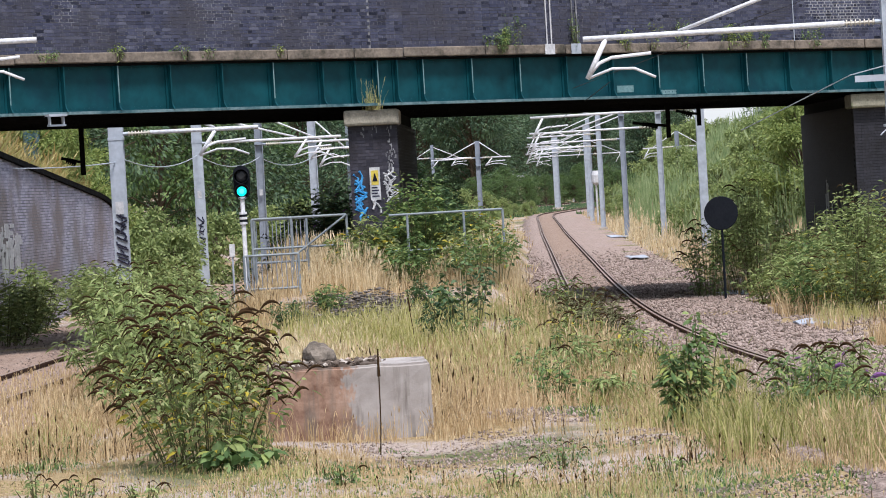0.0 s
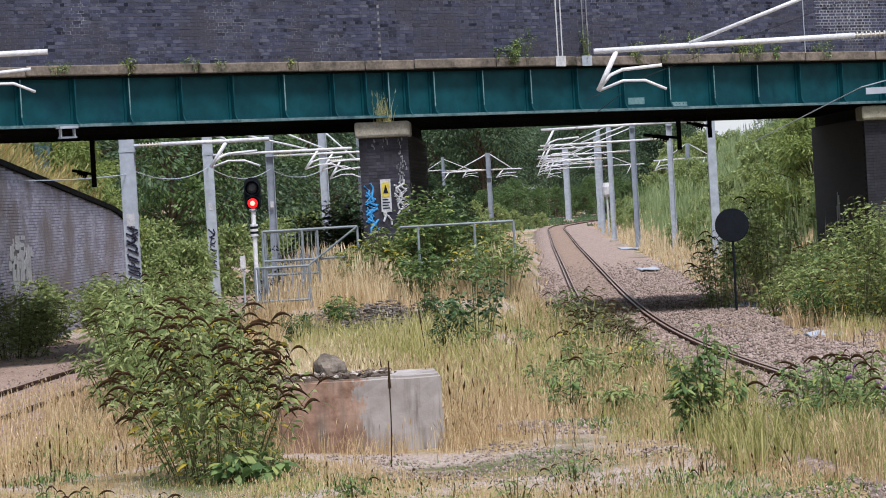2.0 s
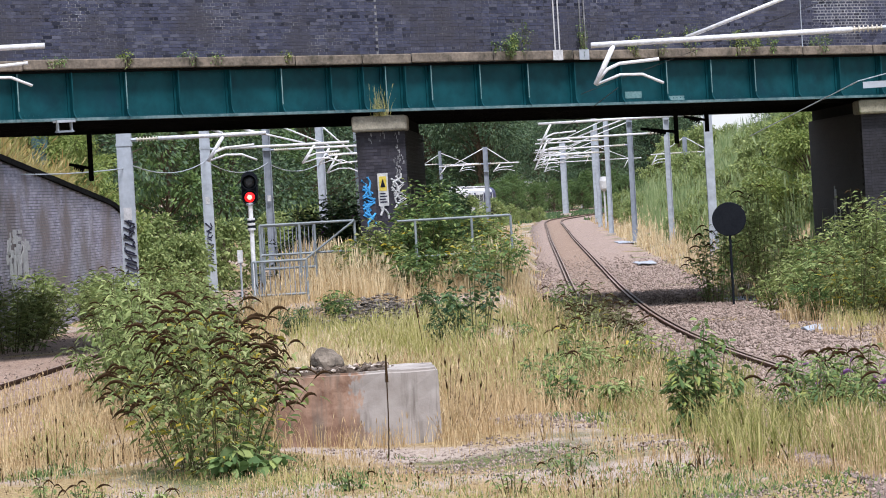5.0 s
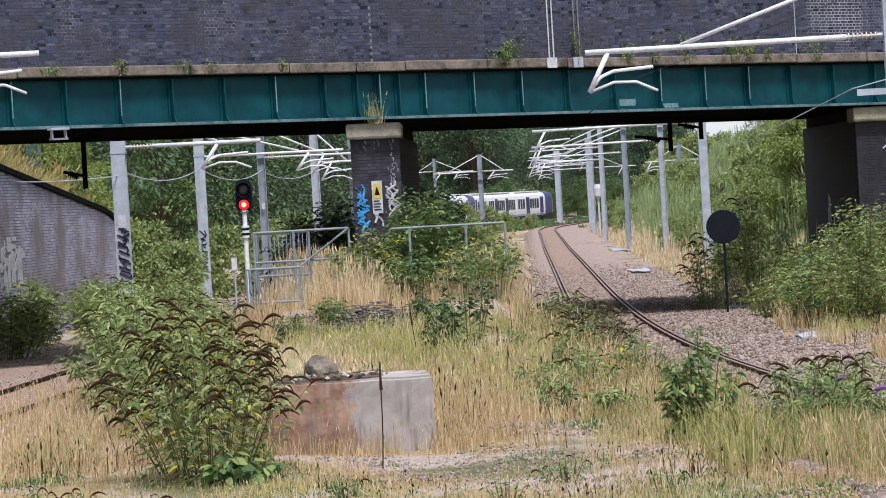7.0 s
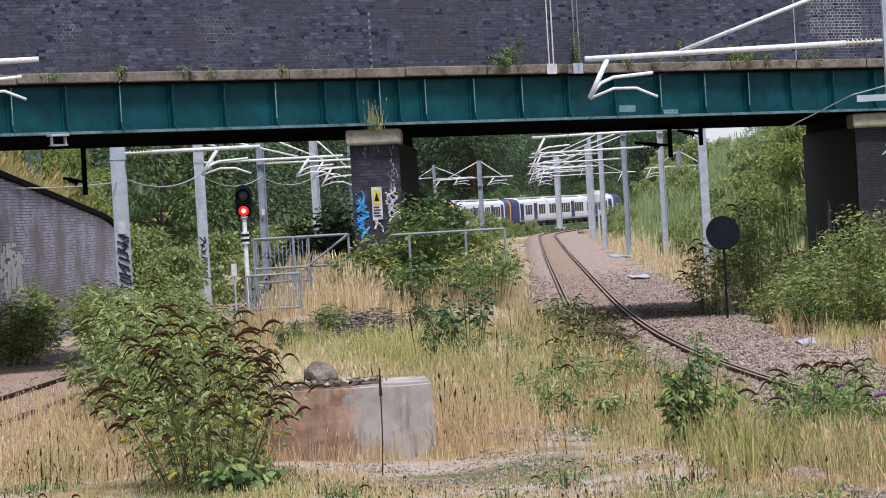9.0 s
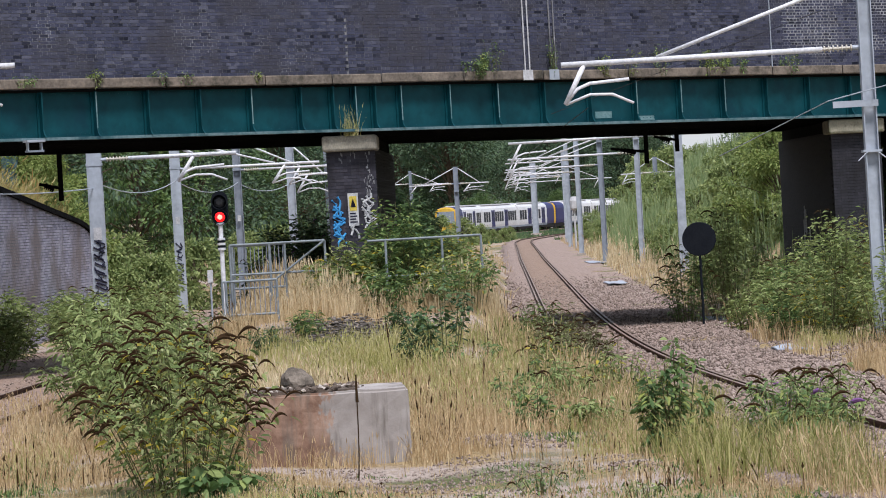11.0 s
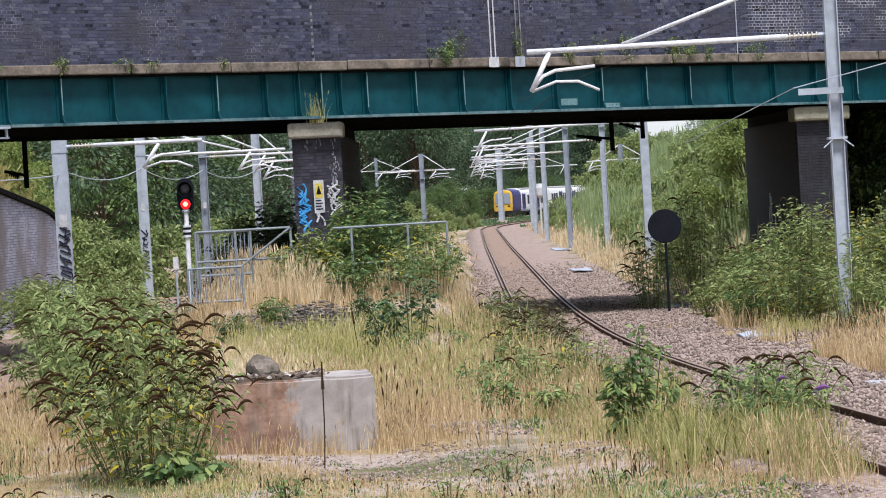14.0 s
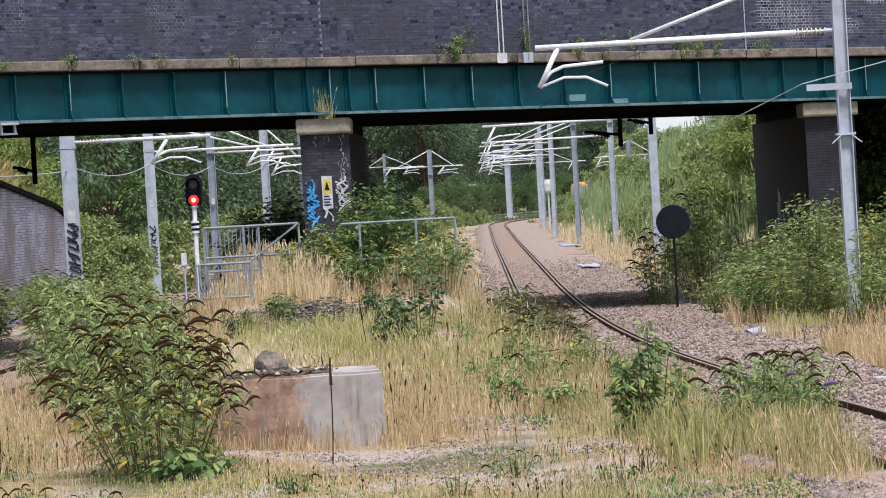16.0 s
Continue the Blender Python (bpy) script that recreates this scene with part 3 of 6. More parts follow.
PIER_MID = build_pier("bridge_pier", -2.0, -0.9, 4.83, "dark brick bridge pier with pale cap stone and spray paint", PIERBRICK)
PIER_RIGHT = build_pier("bridge_pier", 10.45, 11.82, 4.72, "dark brick bridge pier with mossy cap stone", DARKBRICK, -0.042, DARKJOINT, MOSSCAP)


# ---- wing wall of the left abutment, beyond the bridge ----
def build_wing_wall():
    wall = empty("wing_wall")
    tagged(wall, "grey brick wing wall with a sloping dark coping", "retaining wall")
    a, b = Vector((-11.35, 89.0, 0)), Vector((-10.05, 113.0, 0))
    d = b - a
    ln = d.length
    d.normalize()
    out = Vector((d.y, -d.x, 0))

    def at(s, t, z):
        p = a + d * s + out * t
        return (p.x, p.y, z)

    def top(s):
        f = s / ln
        return 4.6 - 1.62 * f - 0.9 * max(0, f - 0.82) ** 2 * 12

    bm = bmesh.new()
    steps = 24
    for i in range(steps):
        s, e = ln * i / steps, ln * (i + 1) / steps
        vs = [bm.verts.new(at(*v)) for v in ((s, 0, -0.5), (e, 0, -0.5), (e, 0, top(e)), (s, 0, top(s)), (s, -0.6, -0.5), (e, -0.6, -0.5), (e, -0.6, top(e)), (s, -0.6, top(s)))]
        for q in ((0, 1, 2, 3), (5, 4, 7, 6), (3, 2, 6, 7), (1, 5, 6, 2), (4, 0, 3, 7)):
            bm.faces.new([vs[k] for k in q])
    part("core", bm, MORTAR, wall)
    bm = bmesh.new()
    z, row = -0.4, 0
    while z < 5.0:
        s = 0.0 if row % 2 else 0.16
        while s < ln - 0.4:
            if z + 0.08 < top(s + 0.33):
                j = random.uniform(0, 0.006)
                box(bm, s + 0.006, s + 0.324, 0.0, 0.016 + j, z + 0.009, z + 0.072, at)
            s += 0.33
        z, row = z + 0.078, row + 1
    tagged(part("bricks", bm, WINGBRICK, wall), kind="stuff")
    for i in range(30):
        s, e = ln * i / 30, ln * (i + 1) / 30
        bm = bmesh.new()
        vs = [bm.verts.new(at(*v)) for v in ((s + 0.02, 0.1, top(s)), (e - 0.02, 0.1, top(e)), (e - 0.02, 0.1, top(e) + 0.14), (s + 0.02, 0.1, top(s) + 0.14), (s + 0.02, -0.6, top(s)), (e - 0.02, -0.6, top(e)), (e - 0.02, -0.6, top(e) + 0.14), (s + 0.02, -0.6, top(s) + 0.14))]
        for q in ((0, 1, 2, 3), (5, 4, 7, 6), (3, 2, 6, 7), (1, 5, 6, 2), (4, 0, 3, 7), (0, 4, 5, 1)):
            bm.faces.new([vs[k] for k in q])
        part("coping_brick", bm, NEARBLACK, wall)
    # pale old spray paint: a blot with runs below it
    bm = bmesh.new()
    rnd = random.Random(8)
    for k in range(60):
        f = rnd.random()
        s, z = 2.0 + 3.2 * f, rnd.uniform(1.75, 2.2 + 0.45 * math.sin(math.pi * f))
        box(bm, s, s + rnd.uniform(0.15, 0.6), 0.028, 0.031 + 0.0002 * k, z, z + rnd.uniform(0.06, 0.2), at)
    for k in range(16):
        s = 2.1 + 3.1 * rnd.random()
        box(bm, s, s + rnd.uniform(0.12, 0.4), 0.028, 0.03 + 0.0002 * k, rnd.uniform(1.1, 1.6), rnd.uniform(1.8, 2.3), at)
    tagged(part("spray_paint", bm, SPRAYWHITE, wall, "patchy white spray paint"), kind="stuff")


build_wing_wall()


# ---- teal steel column under the deck's end ----
def build_teal_column():
    col = empty("bridge_column", pose(-12.1, 108.0, 0))
    tagged(col, "teal painted steel column behind the wing wall", "column")
    for t in (-0.18, 0.16):
        part("flange", box(bmesh.new(), -0.23, 0.23, t, t + 0.02, 0.3, 5.6), TEALPALE, col)
    part("web", box(bmesh.new(), -0.012, 0.012, -0.158, 0.158, 0.3, 5.6), TEAL, col)
    part("head_plate", box(bmesh.new(), -0.28, 0.28, -0.26, 0.26, 5.6, 5.64), TEALPALE, col)
    part("base_plate", box(bmesh.new(), -0.3, 0.3, -0.3, 0.3, -0.6, 0.3), CAPSTONE, col, "concrete footing")


build_teal_column()


# ---- overhead line masts ----
def h_column(bm, w, depth, z0, z1, turned=False):
    a, d, t, c = w / 2, depth / 2, 0.022, 0.012
    prof = [(-a, -d), (a, -d), (a, -d + t), (c, -d + t), (c, d - t), (a, d - t), (a, d), (-a, d), (-a, d - t), (-c, d - t), (-c, -d + t), (-a, -d + t)]
    if turned:
        prof = [(y, -x) for x, y in prof]
    lo = [bm.verts.new((x, y, z0)) for x, y in prof]
    hi = [bm.verts.new((x, y, z1)) for x, y in prof]
    for i in range(len(prof)):
        j = (i + 1) % len(prof)
        bm.faces.new((lo[i], lo[j], hi[j], hi[i]))
    bm.faces.new(lo[::-1])
    bm.faces.new(hi)
    return bm


def insulator(bm, p, q, r=0.07, sheds=7):
    p, q = Vector(p), Vector(q)
    d = (q - p).normalized()
    tube(bm, [p, q], r * 0.45, 8)
    for i in range(sheds):
        c = p + (q - p) * ((i + 0.5) / sheds)
        tube(bm, [c - d * 0.012, c + d * 0.012], r, 10)
    return bm


def ole_mast(x, y, top, w, arms, mat=GALV, lean=0.0, label="galvanised steel overhead line mast with white cantilever", sheet=False, base=None):
    """arms: (reach, tube height, drop to the registration arm, stay height); a negative reach goes to -x."""
    z0 = float(height(x, y)) if base is None else base
    mast = empty("overhead_line_mast", pose(x, y, 0, 0, lean, 0))
    tagged(mast, label, "catenary mast", "overhead line masts")
    part("column", h_column(bmesh.new(), w, w, z0 - 0.4, top, w < 0.3 or y > 140), mat, mast)
    thin = 1.0 if y < 110 else 0.8 if y < 180 else 0.68
    bm = box(bmesh.new(), -w * 0.9, w * 0.9, -w * 0.9, w * 0.9, z0 - 0.5, z0 + 0.12, bevel=0.02)
    part("footing", bm, CONCRETE, mast, "concrete mast footing")
    part("clamp", box(bmesh.new(), -w * 0.54, w * 0.54, -w * 0.54, w * 0.54, top - 1.6, top - 1.52), mat, mast)
    if sheet:
        part("mast_plate", box(bmesh.new(), -0.07, 0.07, -w / 2 - 0.012, -w / 2 - 0.004, 3.1, 3.35), SPRAYWHITE, mast, "small white plate")
    for reach, z, drop, stay in arms:
        sg = 1 if reach > 0 else -1
        e = w / 2
        r = 0.058 * thin
        part("top_tube", tube(bmesh.new(), [(sg * (e + 0.75), 0, z + 0.02), (reach, 0, z)], r, 10), WHITE, mast, "white cantilever tube", True)
        part("insulator", insulator(bmesh.new(), (sg * (e + 0.12), 0, z + 0.02), (sg * (e + 0.75), 0, z + 0.02)), INSULATOR, mast, "ribbed tan insulator")
        part("bracket", tube(bmesh.new(), [(sg * e, 0, z + 0.02), (sg * (e + 0.14), 0, z + 0.02)], 0.05, 8), mat, mast)
        if stay:
            part("stay_tube", tube(bmesh.new(), [(sg * e, 0, z + stay), (sg * (e + (abs(reach) - e) * 0.68), 0, z + 0.05)], r * 0.7, 10), WHITE, mast, "", True)
        if drop:
            k = reach + (0.45 if sg < 0 else -1.2)
            knee = (reach + (0.05 if sg < 0 else -1.65), -0.05, z - drop)
            kx = knee[0]
            part("brace", tube(bmesh.new(), [(k, 0, z - 0.03), knee], r * 0.9, 10), WHITE, mast, "", True)
            mid = kx + 0.5
            if y > 180 and len(arms) > 1 and reach == arms[-1][0]:
                continue
            part("registration_arm", tube(bmesh.new(), [knee, (kx + 0.25, -0.05, z - drop * 0.62), (mid, -0.05, z - drop * 0.5), (kx + 1.3, -0.05, z - drop * 0.44)], r * 0.62, 10), WHITE, mast, "", True)
            part("steady_arm", tube(bmesh.new(), [knee, (mid, -0.08, z - drop * 0.78), (kx + 0.95, -0.08, z - drop * 0.8), (kx + 1.37, -0.08, z - drop * 1.05)], r * 0.5, 10), WHITE, mast, "", True)
    return mast


MAST_NEAR = ole_mast(9.2, 72.6, 8.6, 0.27, [(-6.15, 5.78, 0.8, 1.42)], label="tall galvanised steel mast carrying a white cantilever before the bridge")
part("side_bracket", box(bmesh.new(), -0.75, 0.16, -0.2, -0.14, 4.6, 4.73), GALV, MAST_NEAR, "galvanised side bracket")
for sg in (-1, 1):
    part("anti_climb_spike", tube(bmesh.new(), [(sg * 0.08, -0.15, 3.7), (sg * 0.3, -0.2, 3.52)], 0.014, 6), GALV, MAST_NEAR)
part("strap", box(bmesh.new(), -0.19, 0.19, -0.17, 0.17, 3.68, 3.73), GALV, MAST_NEAR)
# a far mast whose arm alone reaches into view
ole_mast(-14.4, 72.0, 8.6, 0.27, [(6.55, 6.38, 0.75, 1.5)], label="galvanised mast with a white cantilever beside the curving track")
ole_mast(9.5, 130, 7.6, 0.3, [(-6.1, 5.3, 0.75, 1.2)])
ole_mast(10.15, 165, 7.4, 0.25, [(-5.9, 5.2, 0.8, 1.3)])
ole_mast(9.75, 190, 7.8, 0.28, [(-5.0, 5.0, 0.7, 1.2)], GALVDARK)
ole_mast(9.95, 222, 8.2, 0.3, [(-4.4, 5.75, 0.75, 1.2), (-3.9, 5.0, 0.6, 0)])
ole_mast(11.3, 270, 7.6, 0.3, [(-4.2, 5.5, 0.8, 1.2)])
ole_mast(12.3, 300, 7.6, 0.3, [(-5.0, 5.4, 0.8, 1.2)])
ole_mast(13.9, 330, 7.4, 0.3, [(-5.0, 5.3, 0.8, 1.2), (4.0, 5.3, 0.8, 1.2)], GALVDARK)
ole_mast(13.0, 400, 7.9, 0.66, [(-3.2, 7.0, 0.9, 0), (4.1, 6.4, 0.9, 1.0)], GALV, base=0.0)
ole_mast(2.55, 230, 5.85, 0.3, [(2.1, 4.75, 0.5, 1.0), (-3.0, 4.75, 0.5, 1.0)], GALVDARK)
ole_mast(-0.45, 300, 6.6, 0.25, [(3.2, 5.4, 0.6, 1.0), (-2.0, 5.5, 0.6, 0.8)], GALVDARK)
ole_mast(16.6, 250, 6.0, 0.3, [(-2.4, 4.9, 0.7, 1.0), (2.4, 4.9, 0.7, 1.0)], GALVDARK)
MAST_TAG = ole_mast(-8.87, 100, 6.4, 0.4, [(3.95, 4.95, 0.7, 1.2)], label="wide pale mast with black spray paint and white cantilever")
MAST_TAG2 = ole_mast(-8.3, 125, 6.6, 0.34, [(5.0, 4.97, 0.65, 1.0)], sheet=True, label="galvanised mast with black spray paint beside trees")
ole_mast(-7.4, 150, 6.8, 0.32, [(3.8, 5.2, 0.7, 1.2)], GALVDARK, sheet=True)
ole_mast(-5.25, 152, 7.0, 0.34, [(1.9, 4.9, 0.75, 1.2)])
ole_mast(-4.9, 200, 7.0, 0.27, [(1.6, 5.6, 0.6, 1.0)], GALVDARK)


def tag_strokes(parent, cx, y, zs, width, mat, seed, r=0.022):
    """Angular hand-sprayed marks down a face; shapes only."""
    rnd = random.Random(seed)
    z = zs[0]
    while z > zs[1]:
        h = rnd.uniform(0.16, 0.26)
        pts = [(cx + rnd.uniform(-1, 1) * width / 2, y, z - h * f) for f in (0, 0.35, 0.6, 1.0)]
        part("spray_stroke", tube(bmesh.new(), pts, r, 6), mat, parent)
        pts = [(cx - width / 2 * rnd.uniform(0.6, 1), y, z - h * rnd.uniform(0, 0.4)), (cx + width / 2 * rnd.uniform(0.6, 1), y, z - h * rnd.uniform(0.5, 1))]
        part("spray_stroke", tube(bmesh.new(), pts, r, 6), mat, parent)
        z -= h * 0.95


tag_strokes(MAST_TAG, 0.02, -0.225, (2.75, 1.3), 0.36, SPRAYBLACK, 3)
tag_strokes(MAST_TAG2, 0.0, -0.175, (2.45, 1.2), 0.24, SPRAYBLACK, 5)
part("pale_patch", box(bmesh.new(), -0.1, 0.12, -0.232, -0.226, 2.75, 3.1), SPRAYWHITE, MAST_TAG)


def wire(points, r=0.012, sag=0.0, label="thin dark overhead wire", mat=WIRE):
    a, b = Vector(points[0]), Vector(points[-1])
    pts = []
    for i in range(13):
        f = i / 12
        p = a.lerp(b, f)
        p.z -= sag * 4 * f * (1 - f)
        pts.append(p)
    return tagged(part("overhead_wire", tube(bmesh.new(), pts, r, 6), mat), label, "wire")


wire([(3.55, 72.6, 4.9), (3.7, 130, 4.65)], 0.008)
wire([(3.7, 130, 4.65), (4.7, 165, 4.4)], 0.008)
wire([(8.36, 72.45, 4.75), (6.9, 81.6, 3.88)], 0.011, 0.0, "pale earth wire from the mast to the bridge", GALV)
wire([(8.36, 72.45, 4.75), (17.0, 71, 6.6)], 0.011, 0.0, "pale earth wire running on past the mast", GALV)
wire([(8.4, 72.6, 6.6), (3.0, 78, 4.95)], 0.006)
for (xa, ya, za), (xb, yb, zb), sg in (((-12.5, 90, 4.3), (-8.85, 100, 4.2), 0.15), ((-8.85, 100, 4.35), (-8.3, 125, 4.6), 0.35), ((-8.3, 125, 4.6), (-7.4, 150, 4.7), 0.4), ((-7.4, 150, 4.7), (-5.25, 152, 4.6), 0.35)):
    wire([(xa, ya, za), (xb, yb, zb)], 0.016, sg, "sagging pale earth cable between masts", GALV)


# hangers and brackets under the deck
def hanger(x, y, z0, z1, arm):
    h = empty("soffit_hanger", pose(x, y, 0))
    tagged(h, "black steel hanger with insulator under the bridge", "hanger")
    part("post", box(bmesh.new(), -0.055, 0.055, -0.05, 0.05, z0, z1), NEARBLACK, h)
    part("arm", tube(bmesh.new(), [(0, -0.06, z0 + 0.3), (arm, -0.06, z0 + 0.42)], 0.035, 8), NEARBLACK, h)
    part("insulator", insulator(bmesh.new(), (arm * 0.3, -0.12, z0 + 0.28), (arm * 0.75, -0.12, z0 + 0.38), 0.08, 5), NEARBLACK, h)


hanger(5.85, 91, 3.9, 5.1, -0.9)
hanger(6.85, 94, 4.2, 5.1, -0.6)
hanger(-8.35, 85, 3.75, 5.1, -0.5)
bracket = empty("girder_bracket", pose(-8.05, 76.75, 0, 0, 0, 35))
tagged(bracket, "grey steel clamp hung below the girder", "bracket")
part("plate", box(bmesh.new(), -0.22, 0.22, -0.1, 0.1, 4.95, 5.0), GALV, bracket)
for sx in (-0.18, 0.15):
    part("rod", box(bmesh.new(), sx, sx + 0.03, -0.04, 0.04, 4.76, 4.97), GALV, bracket)
part("foot", box(bmesh.new(), -0.2, 0.2, -0.06, 0.06, 4.74, 4.78), GALVDARK, bracket)

# ducts up the parapet
for x, mat, wid, nm in ((2.72, SPRAYWHITE, 0.13, "pale cable duct on the brick parapet"), (3.35, MORTAR, 0.13, "mossy cable duct on the brick parapet")):
    s = s_of(x)
    duct = empty("cable_duct")
    tagged(duct, nm, "cable duct")
    for k in (0, wid):
        part("pipe", tube(bmesh.new(), [on_bridge(s + k, -0.13, TOP + 0.2), on_bridge(s + k, -0.13, TOP + 3.0)], 0.018, 8), mat, duct)
    part("base_plate", box(bmesh.new(), s - 0.07, s + wid + 0.09, -0.4, -0.345, TOP + 0.0, TOP + 0.24, on_bridge), SPRAYWHITE if mat == SPRAYWHITE else GALV, duct, "pale plate over the coping")
s = s_of(8.95)
duct = empty("cable_duct")
tagged(duct, "thin conduit on the brick parapet", "cable duct")
part("pipe", tube(bmesh.new(), [on_bridge(s, -0.12, TOP - 0.02), on_bridge(s, -0.12, TOP + 3.0)], 0.014, 8), GALV, duct)

# marks on the middle pier
face = pier_at(-2.0, -0.9)


sign = empty("warning_sign")
tagged(sign, "white and yellow warning sign fixed to the pier", "sign")
part("plate", box(bmesh.new(), 0.39, 0.6, 0.115, 0.128, 2.78, 3.52, face), SPRAYWHITE, sign, "white sign plate")
part("yellow_panel", box(bmesh.new(), 0.42, 0.57, 0.106, 0.113, 3.12, 3.45, face), SPRAYYELLOW, sign, "yellow panel")
bm = bmesh.new()
tri = [bm.verts.new(face(a, 0.1, z)) for a, z in ((0.44, 3.2), (0.55, 3.2), (0.495, 3.4))]
bm.faces.new(tri)
bmesh.ops.solidify(bm, geom=bm.faces[:], thickness=0.004)
part("triangle", bm, SPRAYBLACK, sign, "black warning triangle")
for k in range(4):
    part("text_bar", box(bmesh.new(), 0.42, 0.57 - 0.03 * (k % 2), 0.106, 0.113, 2.85 + k * 0.065, 2.88 + k * 0.065, face), SPRAYBLACK, sign)
rnd = random.Random(31)
for a, zt, zb, n in ((0.82, 4.4, 3.4, 26), (0.3, 4.42, 4.1, 7), (0.55, 4.42, 4.2, 5), (0.9, 3.9, 3.5, 8)):
    bm = bmesh.new()
    for k in range(n):
        aa, zz = a + rnd.gauss(0, 0.03), zt + (zb - zt) * rnd.random()
        box(bm, aa, aa + rnd.uniform(0.01, 0.035), 0.134, 0.142 + 0.0002 * k, zz, zz + rnd.uniform(0.02, 0.09), face)
    tagged(part("lime_dabs", bm, STREAK, PIER_MID, "broken pale lime streak"), kind="stuff")
rnd = random.Random(12)
for a0, a1, zt, zb, mat, n in ((0.06, 0.32, 3.45, 2.55, SPRAYBLUE, 13), (0.66, 0.97, 3.5, 2.95, SPRAYWHITE, 9), (0.42, 0.58, 2.95, 2.7, SPRAYWHITE, 3)):
    for k in range(n):
        z = zt + (zb - zt) * k / n
        pts = [face(rnd.uniform(a0, a1), 0.14, z - 0.1 * f) for f in range(4)]
        part("spray_stroke", tube(bmesh.new(), pts, 0.026, 6), mat, PIER_MID)
for k in range(7):
    a = 0.02
    z = rnd.uniform(1.0, 2.9)
    part("lime_streak", tube(bmesh.new(), [face2 for face2 in (pier_at(10.45, 11.82, -0.042)(-0.004, 5.5 + k * 0.25, z), pier_at(10.45, 11.82, -0.042)(-0.004, 5.5 + k * 0.25, z - 0.7))], 0.02, 6), SPRAYWHITE, PIER_RIGHT)


# ---- signal ----
def build_signal():
    sx, sy = -4.3, 78.5
    sig = empty("railway_signal", pose(sx, sy, 0))
    tagged(sig, "two-aspect railway signal on a pale striped post", "signal")
    zb = float(height(sx, sy))
    part("post", tube(bmesh.new(), [(0, 0.06, zb - 0.3), (0, 0.06, 2.98)], 0.05, 12), WHITE, sig, "pale grey post")
    part("base", box(bmesh.new(), -0.16, 0.16, -0.1, 0.22, zb - 0.2, zb + 0.08, bevel=0.02), CONCRETE, sig)
    bm = bmesh.new()
    outline = [(0.18 * math.cos(a), 3.4 + 0.13 + 0.18 * math.sin(a)) for a in np.linspace(0, math.pi, 9)] + [(0.18 * math.cos(a), 3.14 + 0.18 * math.sin(a)) for a in np.linspace(math.pi, 2 * math.pi, 9)]
    fa = [bm.verts.new((x, 0.16, z)) for x, z in outline]
    fb = [bm.verts.new((x, 0.22, z)) for x, z in outline]
    bm.faces.new(fa)
    bm.faces.new(fb[::-1])
    for i in range(len(outline)):
        j = (i + 1) % len(outline)
        bm.faces.new((fa[j], fa[i], fb[i], fb[j]))
    part("head", bm, BLACK, sig, "black oval signal head")
    for z in (3.14, 3.47):
        bm = bmesh.new()
        n = 20
        rings = [[bm.verts.new((r * math.cos(2 * math.pi * k / n), y, z + r * math.sin(2 * math.pi * k / n))) for k in range(n)] for r, y in ((0.145, 0.16), (0.155, -0.02), (0.165, -0.02), (0.165, 0.16))]
        for ra, rb in zip(rings, rings[1:]):
            for k in range(n):
                bm.faces.new((ra[k], ra[(k + 1) % n], rb[(k + 1) % n], rb[k]))
        part("hood", bm, BLACK, sig)
    part("upper_lens", lathe(bmesh.new(), [(0.12, 0.1), (0.12, 0.08), (0.06, 0.06)], (0, 0, 3.47), "Y", 18), LAMP_OFF, sig, "unlit upper lens")
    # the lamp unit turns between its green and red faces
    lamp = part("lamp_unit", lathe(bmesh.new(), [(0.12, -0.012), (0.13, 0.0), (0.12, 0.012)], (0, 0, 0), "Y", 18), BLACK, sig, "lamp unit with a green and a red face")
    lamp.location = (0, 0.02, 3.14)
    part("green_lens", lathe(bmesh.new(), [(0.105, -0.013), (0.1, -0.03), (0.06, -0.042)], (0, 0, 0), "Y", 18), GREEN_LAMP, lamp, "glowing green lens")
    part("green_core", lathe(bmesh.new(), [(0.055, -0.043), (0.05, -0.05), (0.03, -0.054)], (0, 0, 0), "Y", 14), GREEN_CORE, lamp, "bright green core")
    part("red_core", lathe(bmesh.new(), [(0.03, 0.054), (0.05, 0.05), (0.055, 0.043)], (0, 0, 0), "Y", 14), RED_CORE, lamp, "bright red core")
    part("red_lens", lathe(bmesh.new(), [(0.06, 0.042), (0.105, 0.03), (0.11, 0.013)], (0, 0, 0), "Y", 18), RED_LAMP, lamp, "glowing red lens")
    for k, mat in enumerate((WHITE, BLACK, WHITE, BLACK, WHITE)):
        z = 2.42 + k * 0.055
        part("band", lathe(bmesh.new(), [(0.085, z), (0.085, z + 0.05)], (0, 0.06, 0), "Z", 14), mat, sig)
    part("collar", lathe(bmesh.new(), [(0.07, 2.96), (0.09, 2.98), (0.09, 3.02)], (0, 0.06, 0), "Z", 14), GALV, sig)
    return lamp


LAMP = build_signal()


def build_cabinet_post():
    x, y = -4.6, 78.8
    zb = float(height(x, y))
    p = empty("marker_post", pose(x, y, 0))
    tagged(p, "small pale box on a thin post in dry grass", "post")
    part("post", tube(bmesh.new(), [(0, 0, zb - 0.2), (0, 0, 1.75)], 0.022, 8), GALV, p)
    part("box", box(bmesh.new(), -0.06, 0.06, -0.05, 0.05, 1.72, 2.0, bevel=0.01), SPRAYWHITE, p)


build_cabinet_post()


